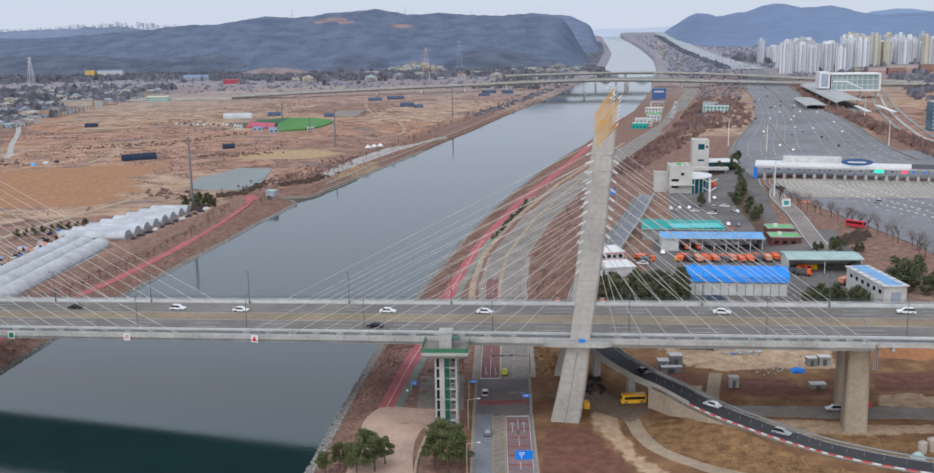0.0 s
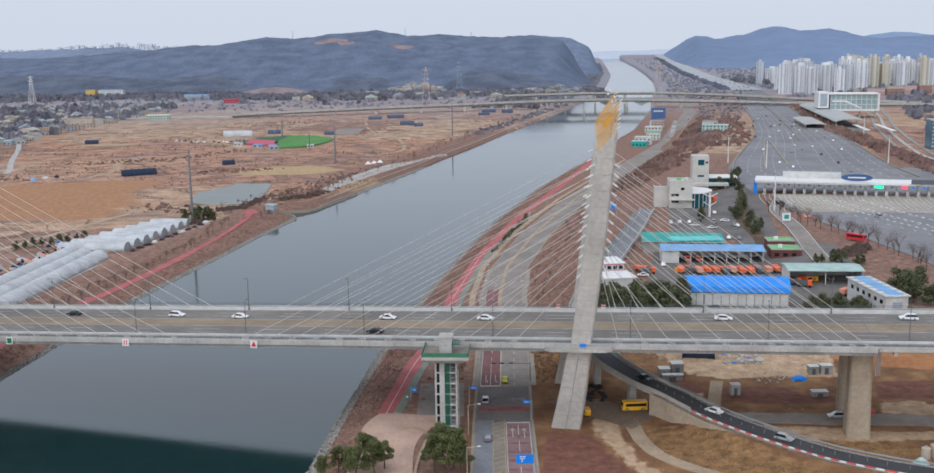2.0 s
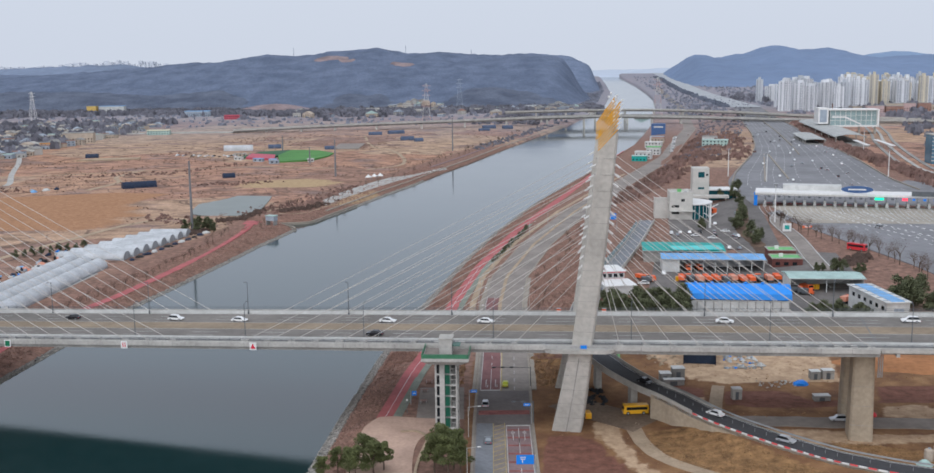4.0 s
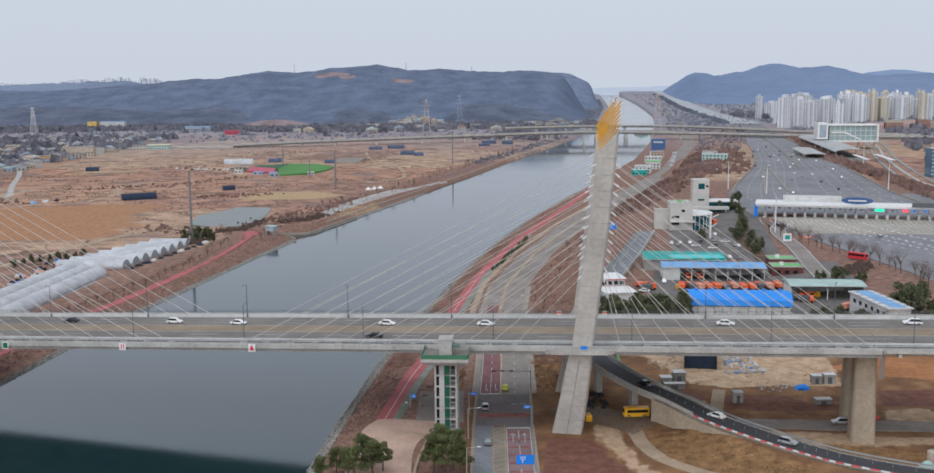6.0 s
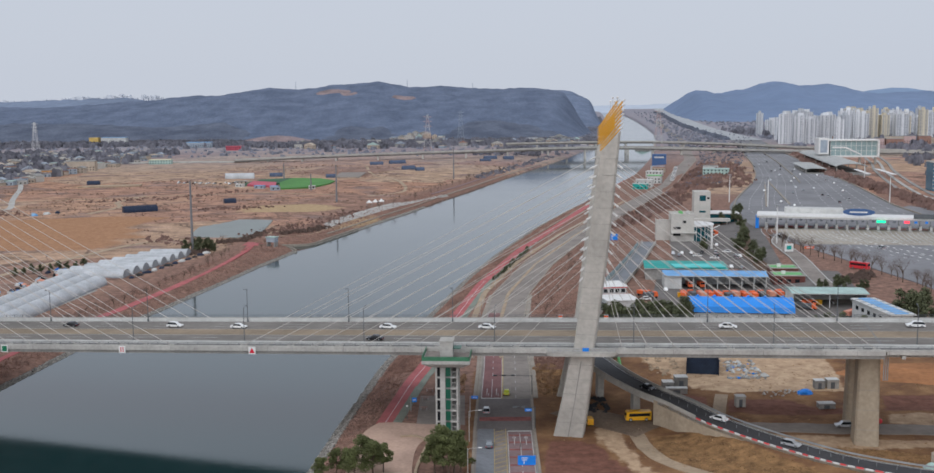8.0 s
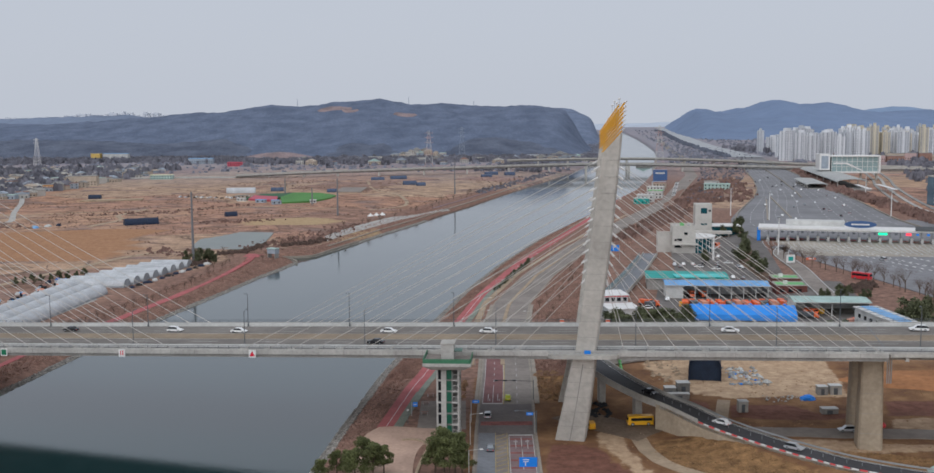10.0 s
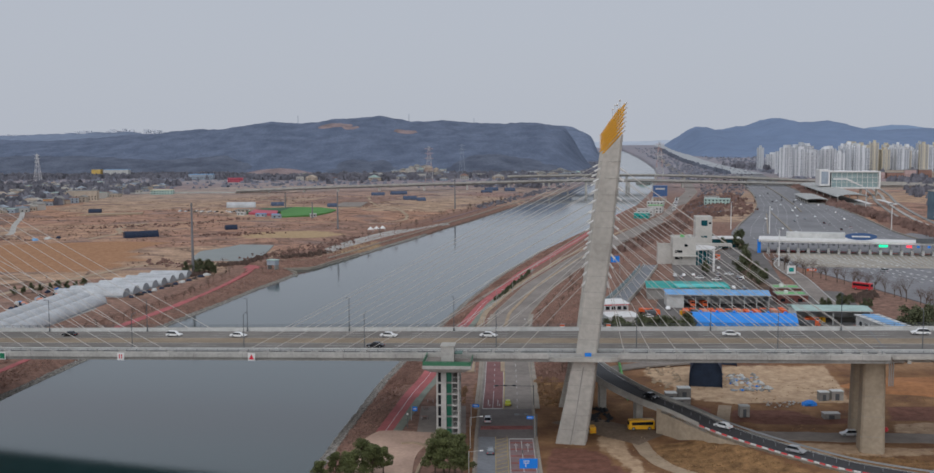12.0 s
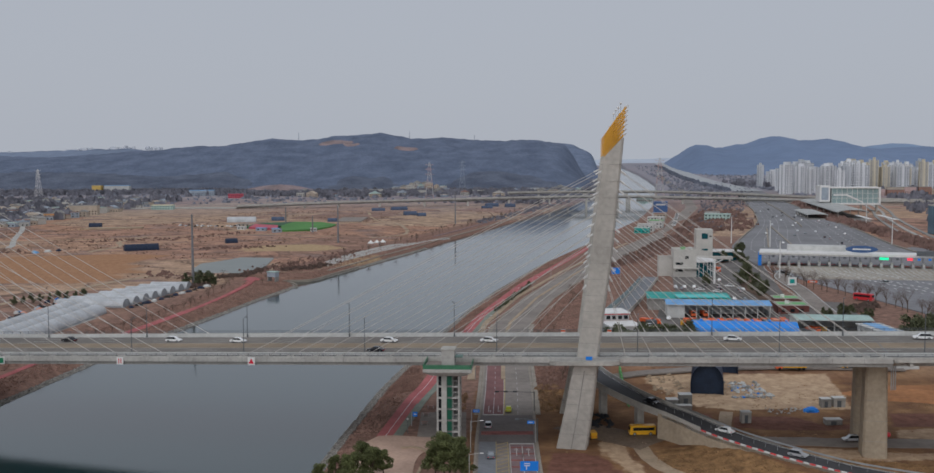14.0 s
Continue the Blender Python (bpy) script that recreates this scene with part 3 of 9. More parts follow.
mesh_object("water", build_water(), CANAL, label="calm grey-blue canal water", category="water", kind="structure")


def spline(pts, per=8):
    """A smooth line through 3D points."""
    p = [Vector(q) for q in pts]
    p = [2 * p[0] - p[1]] + p + [2 * p[-1] - p[-2]]
    out = []
    for a, b, c, d in zip(p, p[1:], p[2:], p[3:]):
        for i in range(per):
            t = i / per
            out.append(0.5 * (2 * b + (c - a) * t + (2 * a - 5 * b + 4 * c - d) * t * t + (3 * b - a - 3 * c + d) * t ** 3))
    return out + [p[-2]]


def sweep(bm, line, o0, o1, h0, h1, mi=0, floor=None):
    """A bar of rectangular section along a 3D line: o0 to o1 to its right, h0 to h1 over it."""
    rings = []
    for i, p in enumerate(line):
        w = (line[min(i + 1, len(line) - 1)] - line[max(i - 1, 0)])
        r = Vector((w.y, -w.x, 0)).normalized()
        lo = (lambda q: h0 if floor is None else floor - q.z)(p)
        rings.append([p + r * o0 + Vector((0, 0, lo)), p + r * o1 + Vector((0, 0, lo)), p + r * o1 + Vector((0, 0, h1)), p + r * o0 + Vector((0, 0, h1))])
    loft(bm, rings, mi)


def ground_line(pts, lift=0.0, per=6):
    return [Vector((p.x, p.y, ground_z(p.x, p.y) + lift)) for p in spline([(x, y, 0) for x, y in pts], per)]


# ---- road by the canal ----
bm = bmesh.new()
ribbon(bm, ROAD_MID, 7.6, lift=0.12)
mesh_object("road", bm, ASPHALT_OLD, label="worn grey asphalt road along the canal", category="road", kind="structure")
bm = bmesh.new()
for off, h in ((-7.9, 0.3), (7.9, 0.3)):
    ribbon(bm, ROAD_MID, h, lift=0.28, off=off, b=1500)
ribbon(bm, ROAD_MID, 0.7, lift=0.24, off=9.0, a=297, b=460)
ribbon(bm, ROAD_MID, 0.5, lift=0.24, off=-8.8, a=297, b=460)
mesh_object("kerb", bm, KERB, label="grey concrete kerb beside the road", category="kerb", kind="structure")
bm = bmesh.new()
ribbon(bm, ROAD_MID, 1.2, lift=0.2, off=-12.0, a=345, b=900)
ribbon(bm, ROAD_MID, 0.7, lift=0.3, off=-1.2, a=345, b=760)
mesh_object("pavement", bm, SAND, label="sandy path and verge along the road", category="pavement", kind="structure")
bm = bmesh.new()
ribbon(bm, ROAD_MID, 2.9, lift=0.15, off=-3.9, a=297, b=420)
mesh_object("bus_lane", bm, MAROON, label="dark red bus lane with white arrows", category="road", kind="structure")


def marking(bm, off, y0, y1, half=0.08):
    ribbon(bm, ROAD_MID, half, lift=0.19, off=off, a=y0, b=y1, step=4)


bm = bmesh.new()
for off in (-6.8, -1.0):
    marking(bm, off, 297, 420)
marking(bm, -3.9, 297, 318)
for k in range(14):
    marking(bm, -3.9, 322 + 8 * k, 325 + 8 * k)
    marking(bm, 3.2, 297 + 8 * k, 300 + 8 * k)
for k in range(12):
    marking(bm, 3.9, 176 + 7 * k, 180 + 7 * k)
marking(bm, 3.9, 250, 264, 0.1)
marking(bm, 0.8, 176, 266)
marking(bm, 6.9, 176, 266)
ribbon(bm, ROAD_MID, 2.9, lift=0.19, off=-3.9, a=296.4, b=297.2, step=0.4)
ribbon(bm, ROAD_MID, 3.1, lift=0.19, off=3.9, a=265.6, b=266.4, step=0.4)
for off in (2.4, 5.4):
    marking(bm, off, 255, 262, 0.09)
    for s in (-1, 1):
        marking(bm, off + s * 0.35, 260, 261.2, 0.1)
for off in (-5.3, -2.5):
    marking(bm, off, 300, 307, 0.09)
    marking(bm, off + 0.5, 299.6, 302, 0.1)
mesh_object("lane_marking", bm, LANE_WHITE, label="worn white lane lines, arrows and stop lines", category="road marking", kind="structure")
bm = bmesh.new()
ribbon(bm, ROAD_MID, 3.0, lift=0.14, off=3.9, a=170, b=266)
mesh_object("bus_lane", bm, MAROON_PALE, label="faded maroon lanes at the junction", category="road", kind="structure")
bm = bmesh.new()
ribbon(bm, ROAD_MID, 7.3, lift=0.135, a=266.5, b=296)
mesh_object("road", bm, JUNCTION, label="dark asphalt of the junction", category="road", kind="structure")
bm = bmesh.new()
ribbon(bm, ROAD_MID, 2.2, lift=0.14, off=-4.9, a=170, b=268)
mesh_object("road", bm, BLUISH_ASPHALT, label="lighter bluish asphalt lane", category="road", kind="structure")
bm = bmesh.new()
for k in range(16):
    ribbon(bm, ROAD_MID, 2.95, lift=0.16, off=3.9, a=262 - 5.6 * k, b=263.1 - 5.6 * k, step=0.5)
ribbon(bm, ROAD_MID, 7.0, lift=0.15, off=0.2, a=275, b=278.5, step=1)
mesh_object("anti_skid_band", bm, BRICK_RED, label="faded red anti-skid bands across the lanes", category="road marking", kind="structure")
bm = bmesh.new()
for k in range(30):
    y = 178 + 3 * k
    ribbon(bm, [(y, lerp(ROAD_MID, y) - 2.6), (y + 2.2, lerp(ROAD_MID, y) + 0.2)], 0.1, lift=0.19, step=0.5)
for off in (-2.7, 0.3):
    marking(bm, off, 176, 268)
marking(bm, -0.75, 296, 420, 0.16)
mesh_object("hatching", bm, YELLOW_PAINT, label="yellow painted hatching between the lanes", category="road marking", kind="structure")

# ---- canal paths ----
RED_R = [(274, -23), (318, -17.5), (334, -14.5), (414, -5), (489, 6), (605, 31), (771, 76), (1000, 135), (1400, 232)]
RED_L = [(200, -170), (341, -163), (395, -159), (437, -149), (497, -140), (571, -133), (613, -130), (648, -132)]
for line, h in ((RED_R, 2.4), (RED_L, 2.1)):
    bm = bmesh.new()
    ribbon(bm, line, h, lift=0.14)
    mesh_object("cycle_path", bm, RED_PATH, label="faded red cycle path along the canal", category="path", kind="structure")
bm = bmesh.new()
ribbon(bm, RED_R, 0.06, lift=0.17, b=500)
mesh_object("lane_marking", bm, WHITE_PAINT, label="white centre line of the cycle path", category="road marking", kind="structure")
bm = bmesh.new()
ribbon(bm, RED_R, 1.2, lift=0.13, off=3.2, b=620)
mesh_object("footpath", bm, GREY_GREEN, label="grey-green footpath beside the cycle path", category="path", kind="structure")
bm = bmesh.new()
edge = spline([(-24.5, 274, 0), (-20, 274.3, 0), (-12, 272.5, 0), (-5, 271.6, 0), (-4.5, 266, 0), (-10, 262.5, 0), (-13.4, 254, 0), (-14, 240, 0), (-13, 222, 0), (-13, 195, 0), (-30, 195, 0), (-29.5, 225, 0), (-29, 250, 0), (-28.2, 264, 0), (-26.6, 270, 0), (-24.7, 273.9, 0)], 5)
loft(bm, [[(q.x, q.y, z) for q in edge] for z in (-0.8, 0.17)])
mesh_object("pavement", bm, PINK_PAVING, label="pinkish sandy paved square by the canal", category="pavement", kind="structure")
bm = boxes((-14.5, -1.5, 272, 300, -0.4, 0.12))
mesh_object("pavement", bm, ASPHALT_OLD, label="grey paved yard under the bridge", category="pavement", kind="structure")
bm = bmesh.new()
sweep(bm, ground_line([(-18, 262), (-14, 262), (-11, 257), (-12, 247), (-13, 236), (-13, 220)], 0.3), -0.35, 0.35, -0.6, 0.2)
mesh_object("kerb", bm, SAND, label="low stone edging of the planted bed", category="kerb", kind="structure")


def strip(name, left, right, mat, label, category, lift=0.2, per=6, across=6):
    """Paving draped over the ground between two edge lines."""
    a, b = (spline([(x, y, 0) for x, y in e], per) for e in (left, right))
    bm = bmesh.new()
    rows = []
    for p, q in zip(a, b):
        row = []
        for k in range(across + 1):
            c = p.lerp(q, k / across)
            row.append((c.x, c.y, ground_z(c.x, c.y) + lift))
        rows.append([bm.verts.new((row[0][0], row[0][1], row[0][2] - 0.5))] + [bm.verts.new(c) for c in row] + [bm.verts.new((row[-1][0], row[-1][1], row[-1][2] - 0.5))])
    for p, q in zip(rows, rows[1:]):
        for k in range(across + 2):
            bm.faces.new((p[k], p[k + 1], q[k + 1], q[k]))
    return mesh_object(name, bm, mat, label=label, category=category, kind="structure")


strip("pavement", [(-102, 737), (-90, 800), (-68, 876), (-50, 914), (-20, 990)], [(-98, 722), (-83, 784), (-61, 861), (-45, 908), (-17, 988)], PALE_CONCRETE, "pale paved promenade on the far bank", "pavement", 0.22)
for off, half, m, lab in ((-6.5, 0.9, KERB, "pale stone path at the foot of the bank"), (-18.5, 1.5, MAROON_PALE, "faded red path along the top of the bank")):
    bm = bmesh.new()
    ribbon(bm, SHORE_L, half, lift=0.2, off=off, a=985 if half > 1 else 700, b=1620)
    mesh_object("path", bm, m, label=lab, category="path", kind="structure")
strip("pavement", [(-136, 628), (-136, 650)], [(-127, 628), (-128, 650)], RED_PATH, "red paved landing at the end of the cycle path", "pavement", 0.2)
bm = bmesh.new()
sweep(bm, ground_line([(-121, 672), (-112, 680), (-104, 694), (-98, 715), (-91, 745)], 0.1), -1.1, 1.1, -0.4, 0.0)
mesh_object("track", bm, SAND, label="sandy footpath round the small headland", category="path", kind="structure")
for pts in ([(-121, 655), (-112, 656), (-104.5, 657.5), (-99, 661.5), (-95, 674), (-92, 688), (-85, 714), (-78, 740)], [(-121, 649), (-114, 646), (-108, 641), (-104.5, 633)]):
    bm = bmesh.new()
    sweep(bm, [Vector((p.x, p.y, -3.3)) for p in spline([(x, y, 0) for x, y in pts], 6)], -0.5, 0.5, -1.6, 0.5)
    mesh_object("quay_wall", bm, KERB, label="low stone quay wall at the mouth of the inlet", category="wall", kind="structure")
bm = bmesh.new()
sweep(bm, ground_line([(-192, 300), (-180, 408), (-174, 470), (-173, 478)], 0.1), -2.0, 2.0, -0.4, 0.0)
mesh_object("track", bm, PALE_CONCRETE, label="pale concrete track beside the greenhouses", category="path", kind="structure")


# ---- stones along the water ----
def stones(line, y0, y1, side, count, size):
    rnd = random.Random(5)
    verts, faces = [], []
    for _ in range(count):
        y = y0 + (y1 - y0) * rnd.random() ** 1.3
        d = rnd.uniform(-0.4, 2.4 if side > 0 else 1.9)
        x = lerp(line, y) + side * d
        r = size * rnd.uniform(0.4, 1.0) * (1 + y / 900)
        z = max(WATER - 0.2, ground_z(x, y)) + 0.1
        k = len(verts)
        for a, b, c in ((1, 0, 0), (-1, 0.2, 0), (0, 1, 0.1), (0.1, -1, 0), (0.1, 0, 0.8), (0, 0.1, -0.6)):
            verts.append((x + r * a * rnd.uniform(0.7, 1.2), y + r * b * rnd.uniform(0.7, 1.2), z + r * c))
        faces += [(k + a, k + b, k + c) for a, b, c in ((0, 2, 4), (2, 1, 4), (1, 3, 4), (3, 0, 4), (2, 0, 5), (1, 2, 5), (3, 1, 5), (0, 3, 5))]
    me = bpy.data.meshes.new("riprap")
    me.from_pydata(verts, [], faces)
    me.materials.append(RIPRAP)
    tagged(new("riprap", me), "grey stones heaped along the water's edge", "stones", kind="stuff")


stones(SHORE_R, 195, 900, 1, 14000, 0.5)
stones(SHORE_L, 290, 900, -1, 8000, 0.45)

# ---- curved ramp to the right ----
RAMP = spline([(103, 590, 6.2), (80, 505, 6.2), (58, 430, 6.6), (42, 372, 7.6), (36, 325, 8.9), (40, 294.5, 9.2), (47.4, 277.5, 8.0), (55, 269, 6.5), (62.3, 258.6, 5.0), (71, 249.9, 3.7), (80.4, 241.6, 2.7), (90, 235, 1.9), (107, 226.5, 1.4), (135, 216, 1.3), (180, 204, 1.3)])
ramp = thing("ramp", (0, 0, 0), "curved asphalt slip road on a concrete viaduct", "road", kind="structure")
bm = bmesh.new()
sweep(bm, RAMP, -4.0, 4.0, -0.9, 0.0)
part("slab", bm, CONCRETE, ramp)
bm = bmesh.new()
sweep(bm, [p for p in RAMP if p.y < 330], -3.6, 3.6, 0.0, 0.03)
part("carriageway", bm, DARK_ASPHALT, ramp)
bm = bmesh.new()
sweep(bm, [p for p in RAMP if p.y > 326], -3.6, 3.6, 0.0, 0.026)
part("carriageway", bm, BLUISH_ASPHALT, ramp)
fence_line = [p for p in RAMP if 395 < p.y < 575]
for a, b in zip(fence_line, fence_line[1:]):
    bm = bmesh.new()
    sweep(bm, [a.lerp(b, 0.02), a.lerp(b, 0.98)], 3.82, 3.92, 0.9, 3.2)
    part("noise_panel", bm, PALE_GLASS, ramp, "pale green glass noise barrier panel")
    bm = bmesh.new()
    sweep(bm, [a.lerp(b, 0.0), a.lerp(b, 0.02)], 3.78, 3.98, 0.9, 3.3)
    part("noise_post", bm, GALVANISED, ramp)
bm = bmesh.new()
sweep(bm, RAMP, -3.2, -3.06, 0.03, 0.045)
sweep(bm, RAMP, 3.06, 3.2, 0.03, 0.045)
part("lane_marking", bm, WHITE_PAINT, ramp)
low = [p for p in RAMP if p.y < 273.5]
bm = bmesh.new()
sweep(bm, low, -4.0, -3.8, 0, -0.1, floor=-0.6)
sweep(bm, low, 3.8, 4.0, 0, -0.1, floor=-0.6)
part("retaining_wall", bm, PIER_CONCRETE, ramp)
high = [p for p in RAMP if p.y > 260]
bm = bmesh.new()
sweep(bm, high, -4.0, -3.75, 0.0, 0.9)
sweep(bm, high, 3.75, 4.0, 0.0, 0.9)
part("barrier", bm, CONCRETE, ramp)
for (x, y) in ((38, 299), (45.5, 281)):
    z = min(RAMP, key=lambda p: (p.x - x) ** 2 + (p.y - y) ** 2).z
    bm = boxes((x - 0.9, x + 0.9, y - 2.6, y + 2.6, -0.5, z - 0.85))
    part("column", bm, CONCRETE, ramp)
bm = bmesh.new()
sweep(bm, low, -3.9, -3.75, 0.5, 0.9)
for p in low[::2]:
    tube(bm, p - Vector((0, 0, 0.2)) , p + Vector((0, 0, 0.8)), 0.05)
part("guardrail", bm, GALVANISED, ramp)
near_edge = [p for p in RAMP if p.y < 262]
for i, (a, b) in enumerate(zip(near_edge, near_edge[1:])):
    bm = bmesh.new()
    sweep(bm, [a + (b - a) * 0.08, a + (b - a) * 0.92], 3.65, 3.9, 0.0, 0.34)
    part("barrier_block", bm, (BARRIER_RED, WHITE_PAINT)[i % 2], ramp, ("red", "white")[i % 2] + " plastic barrier block")

# ---- roads on the right bank ----
bm = bmesh.new()
sweep(bm, ground_line([(66, 270), (69, 282), (73, 296)], 0.14), -1.8, 1.8, -0.4, 0)
mesh_object("track", bm, SAND, label="pale sandy track running under the bridge", category="path", kind="structure")
bm = bmesh.new()
sweep(bm, ground_line([(45, 345), (60, 348), (100, 352), (145, 350)], 0.18), -5, 5, -0.5, 0)
mesh_object("road", bm, ASPHALT_OLD, label="asphalt service road behind the bridge", category="road", kind="structure")


def lay(name, pts, half, mat, label, category, lift=0.2, thick=0.4, per=8):
    """A strip of paving draped over the ground along a line."""
    line = spline([(x, y, 0) for x, y in pts], per)
    bm = bmesh.new()
    rows = []
    for i, p in enumerate(line):
        w = line[min(i + 1, len(line) - 1)] - line[max(i - 1, 0)]
        r = Vector((w.y, -w.x, 0)).normalized()
        row = []
        for k in range(7):
            q = p + r * half * (k / 3 - 1) * (1 + 0.12 * noise.noise((p.x / 5, p.y / 5, 4)) * (half < 5))
            row.append((q.x, q.y, ground_z(q.x, q.y) + lift))
        rows.append([bm.verts.new((row[0][0], row[0][1], row[0][2] - thick))] + [bm.verts.new(q) for q in row] + [bm.verts.new((row[6][0], row[6][1], row[6][2] - thick))])
    for a, b in zip(rows, rows[1:]):
        for i in range(8):
            bm.faces.new((a[i], a[i + 1], b[i + 1], b[i]))
    return mesh_object(name, bm, mat, label=label, category=category, kind="structure")


lay("road", [(60, 265.8), (66, 266), (95, 263), (125, 261), (180, 257)], 3.8, ASPHALT_OLD, "narrow asphalt lane under the bridge", "road", 0.16)
lay("pavement", [(27, 286), (33, 279), (40, 272), (47, 265)], 6.5, DIRT, "brown packed-earth yard under the ramp", "pavement", 0.14)
lay("track", [(42.6, 268), (43.2, 258.6), (43.8, 251), (46, 243), (50, 236.6), (56.2, 230), (62.2, 225.5), (72, 219), (84, 213)], 2.0, SAND, "sandy dirt track curving below the ramp", "path", 0.13)


def sheet(name, outline, mat, label, category, lift=0.2):
    """A paved area with its corners given, laid over the ground in small pieces."""
    bm = bmesh.new()
    n = 26
    a, b, c, d = [Vector((x, y, 0)) for x, y in outline]
    rows = []
    for i in range(n + 1):
        u = i / n
        row = []
        for j in range(n + 1):
            v = j / n
            p = (a * (1 - u) + b * u) * (1 - v) + (d * (1 - u) + c * u) * v
            row.append(bm.verts.new((p.x, p.y, ground_z(p.x, p.y) + lift)))
        rows.append(row)
    for r, s in zip(rows, rows[1:]):
        for i in range(n):
            bm.faces.new((r[i], s[i], s[i + 1], r[i + 1]))
    ret = bmesh.ops.extrude_face_region(bm, geom=bm.faces[:])
    for v in ret["geom"]:
        if isinstance(v, bmesh.types.BMVert):
            v.co.z -= 0.4
    bmesh.ops.recalc_face_normals(bm, faces=bm.faces[:])
    return mesh_object(name, bm, mat, label=label, category=category, kind="structure")


sheet("pavement", ((62, 362), (150, 362), (168, 470), (92, 500)), YARD, "grey asphalt depot yard", "pavement", 0.25)
sheet("pavement", ((100, 500), (150, 495), (190, 690), (120, 620)), YARD, "grey asphalt car park", "pavement", 0.25)
sheet("road", ((195, 395), (420, 395), (322, 760), (174, 600)), PLAZA, "broad asphalt toll plaza", "road", 0.3)
EXP_L = [(176, 640), (187, 740), (210, 819), (268, 984), (297, 1077), (348, 1280), (389, 1469), (430, 1640), (510, 2000)]
EXP_R = [(302, 640), (307, 710), (314, 767), (349, 932), (386, 1137), (440, 1406), (473, 1578), (490, 1660), (562, 2000)]
strip("road", EXP_L, EXP_R, PLAZA, "wide expressway asphalt beyond the toll plaza", "road", 0.32, 8, 8)
lay("road", [(536, 2000), (565, 2230), (632, 2794), (700, 3360), (802, 4158), (880, 4860)], 28, FAR_ROAD, "distant expressway running up the valley, paled by haze", "road", 1.2, 0.8)
sheet("pavement", ((182, 560), (300, 545), (330, 625), (184, 628)), PALE_PLAZA, "pale concrete apron before the toll booths", "pavement", 0.36)
bm = bmesh.new()
for k in range(9):
    x0 = 196 + 14 * k
    for i in range(22):
        t = i / 22
        y = 610 - 200 * t
        x = x0 + 3 + (60 + 4 * k) * t * t
        box(bm, x - 0.2, x + 0.2, y - 4, y, ground_z(x, y) + 0.3, ground_z(x, y) + 0.47)
edge_l, edge_r = [(y, x) for x, y in EXP_L], [(y, x) for x, y in EXP_R]
for k in range(1, 12):
    for i in range(56):
        y = 680 + 20 * i
        f = (k + 0.3) / 12.4
        if abs(f - 0.5) < 0.03:
            continue
        x = lerp(edge_l, y) * (1 - f) + lerp(edge_r, y) * f
        x2 = lerp(edge_l, y + 9) * (1 - f) + lerp(edge_r, y + 9) * f
        z = ground_z(x, y) + 0.33
        loft(bm, [[(x - 0.2, y, z), (x + 0.2, y, z), (x + 0.2, y, z + 0.06), (x - 0.2, y, z + 0.06)], [(x2 - 0.2, y + 9, z), (x2 + 0.2, y + 9, z), (x2 + 0.2, y + 9, z + 0.06), (x2 - 0.2, y + 9, z + 0.06)]])
mesh_object("lane_marking", bm, LANE_PAINT, label="white dashed lane lines of the toll plaza", category="road marking", kind="structure")
bm = bmesh.new()
for f, y0, y1 in ((0.5, 980, 1900), (0.012, 700, 1900), (0.988, 700, 1900)):
    for y in range(y0, y1, 30):
        p, q = (Vector((lerp(edge_l, v) * (1 - f) + lerp(edge_r, v) * f, v, 0)) for v in (y, y + 30))
        p.z, q.z = ground_z(p.x, p.y) + 0.3, ground_z(q.x, q.y) + 0.3
        sweep(bm, [p, q], -0.4, 0.4, 0, 0.9)
for pts in (((218, 760), (280, 982)), ((240, 776), (284, 982))):
    sweep(bm, ground_line(pts, 0.34, 8), -0.6, 0.6, 0, 0.6)
mesh_object("median_barrier", bm, KERB, label="concrete barriers along and between the carriageways", category="barrier", kind="structure")
for pts, h, m, lab in (([(158, 644), (147, 579), (136, 510), (130, 440)], 5.0, YARD, "asphalt access road to the depot"), ([(182, 600), (170, 566), (163, 512), (153, 454), (149, 425), (147, 404)], 4.2, ASPHALT_OLD, "slip road beside the brown bank"), ([(165, 622), (154, 578), (146, 548), (142, 506), (138, 478)], 3.2, SOIL, "brown planting strip between the roads")):
    lay("road" if h > 4 else "verge", pts, h, m, lab, "road" if h > 4 else "verge", 0.3 if h > 4 else 0.42)
bm = bmesh.new()
for off in (-3.9, 3.9):
    sweep(bm, ground_line([(182, 600), (170, 566), (163, 512), (153, 454), (149, 425), (147, 404)], 0.3), off - 0.16, off + 0.16, 0, 0.22)
mesh_object("kerb", bm, WALL_WHITE, label="pale kerbs of the slip road", category="kerb", kind="structure")
bm = bmesh.new()
for x0, x1 in ((208, 262), (216, 276), (229, 290)):
    for i in range(34):
        t = i / 34
        y = 600 - 190 * t
        x = x0 + (x1 - x0) * (0.15 * t + 0.85 * t * t)
        z = ground_z(x, y) + 0.34
        box(bm, x - 0.35, x + 0.35, y - 3.2, y, z, z + 0.06)
mesh_object("lane_marking", bm, WHITE_PAINT, label="bold white dashed guide lines on the plaza", category="road marking", kind="structure")
# ---- the cable-stayed bridge ----
TURN_B = -12.66
UX, UY = math.cos(radians(TURN_B)), math.sin(radians(TURN_B))
GRADE, DECK_Z, DECK_W = 0.038, 23.93, 38.4
OX, OY = 25.4, 257.05
JOINT = 74.0


def on_bridge(s, d, h):
    """s along the bridge from the mast, d across it from the near edge, h over the roadway."""
    return Vector((OX + s * UX - d * UY, OY + s * UY + d * UX, DECK_Z + GRADE * s + h))


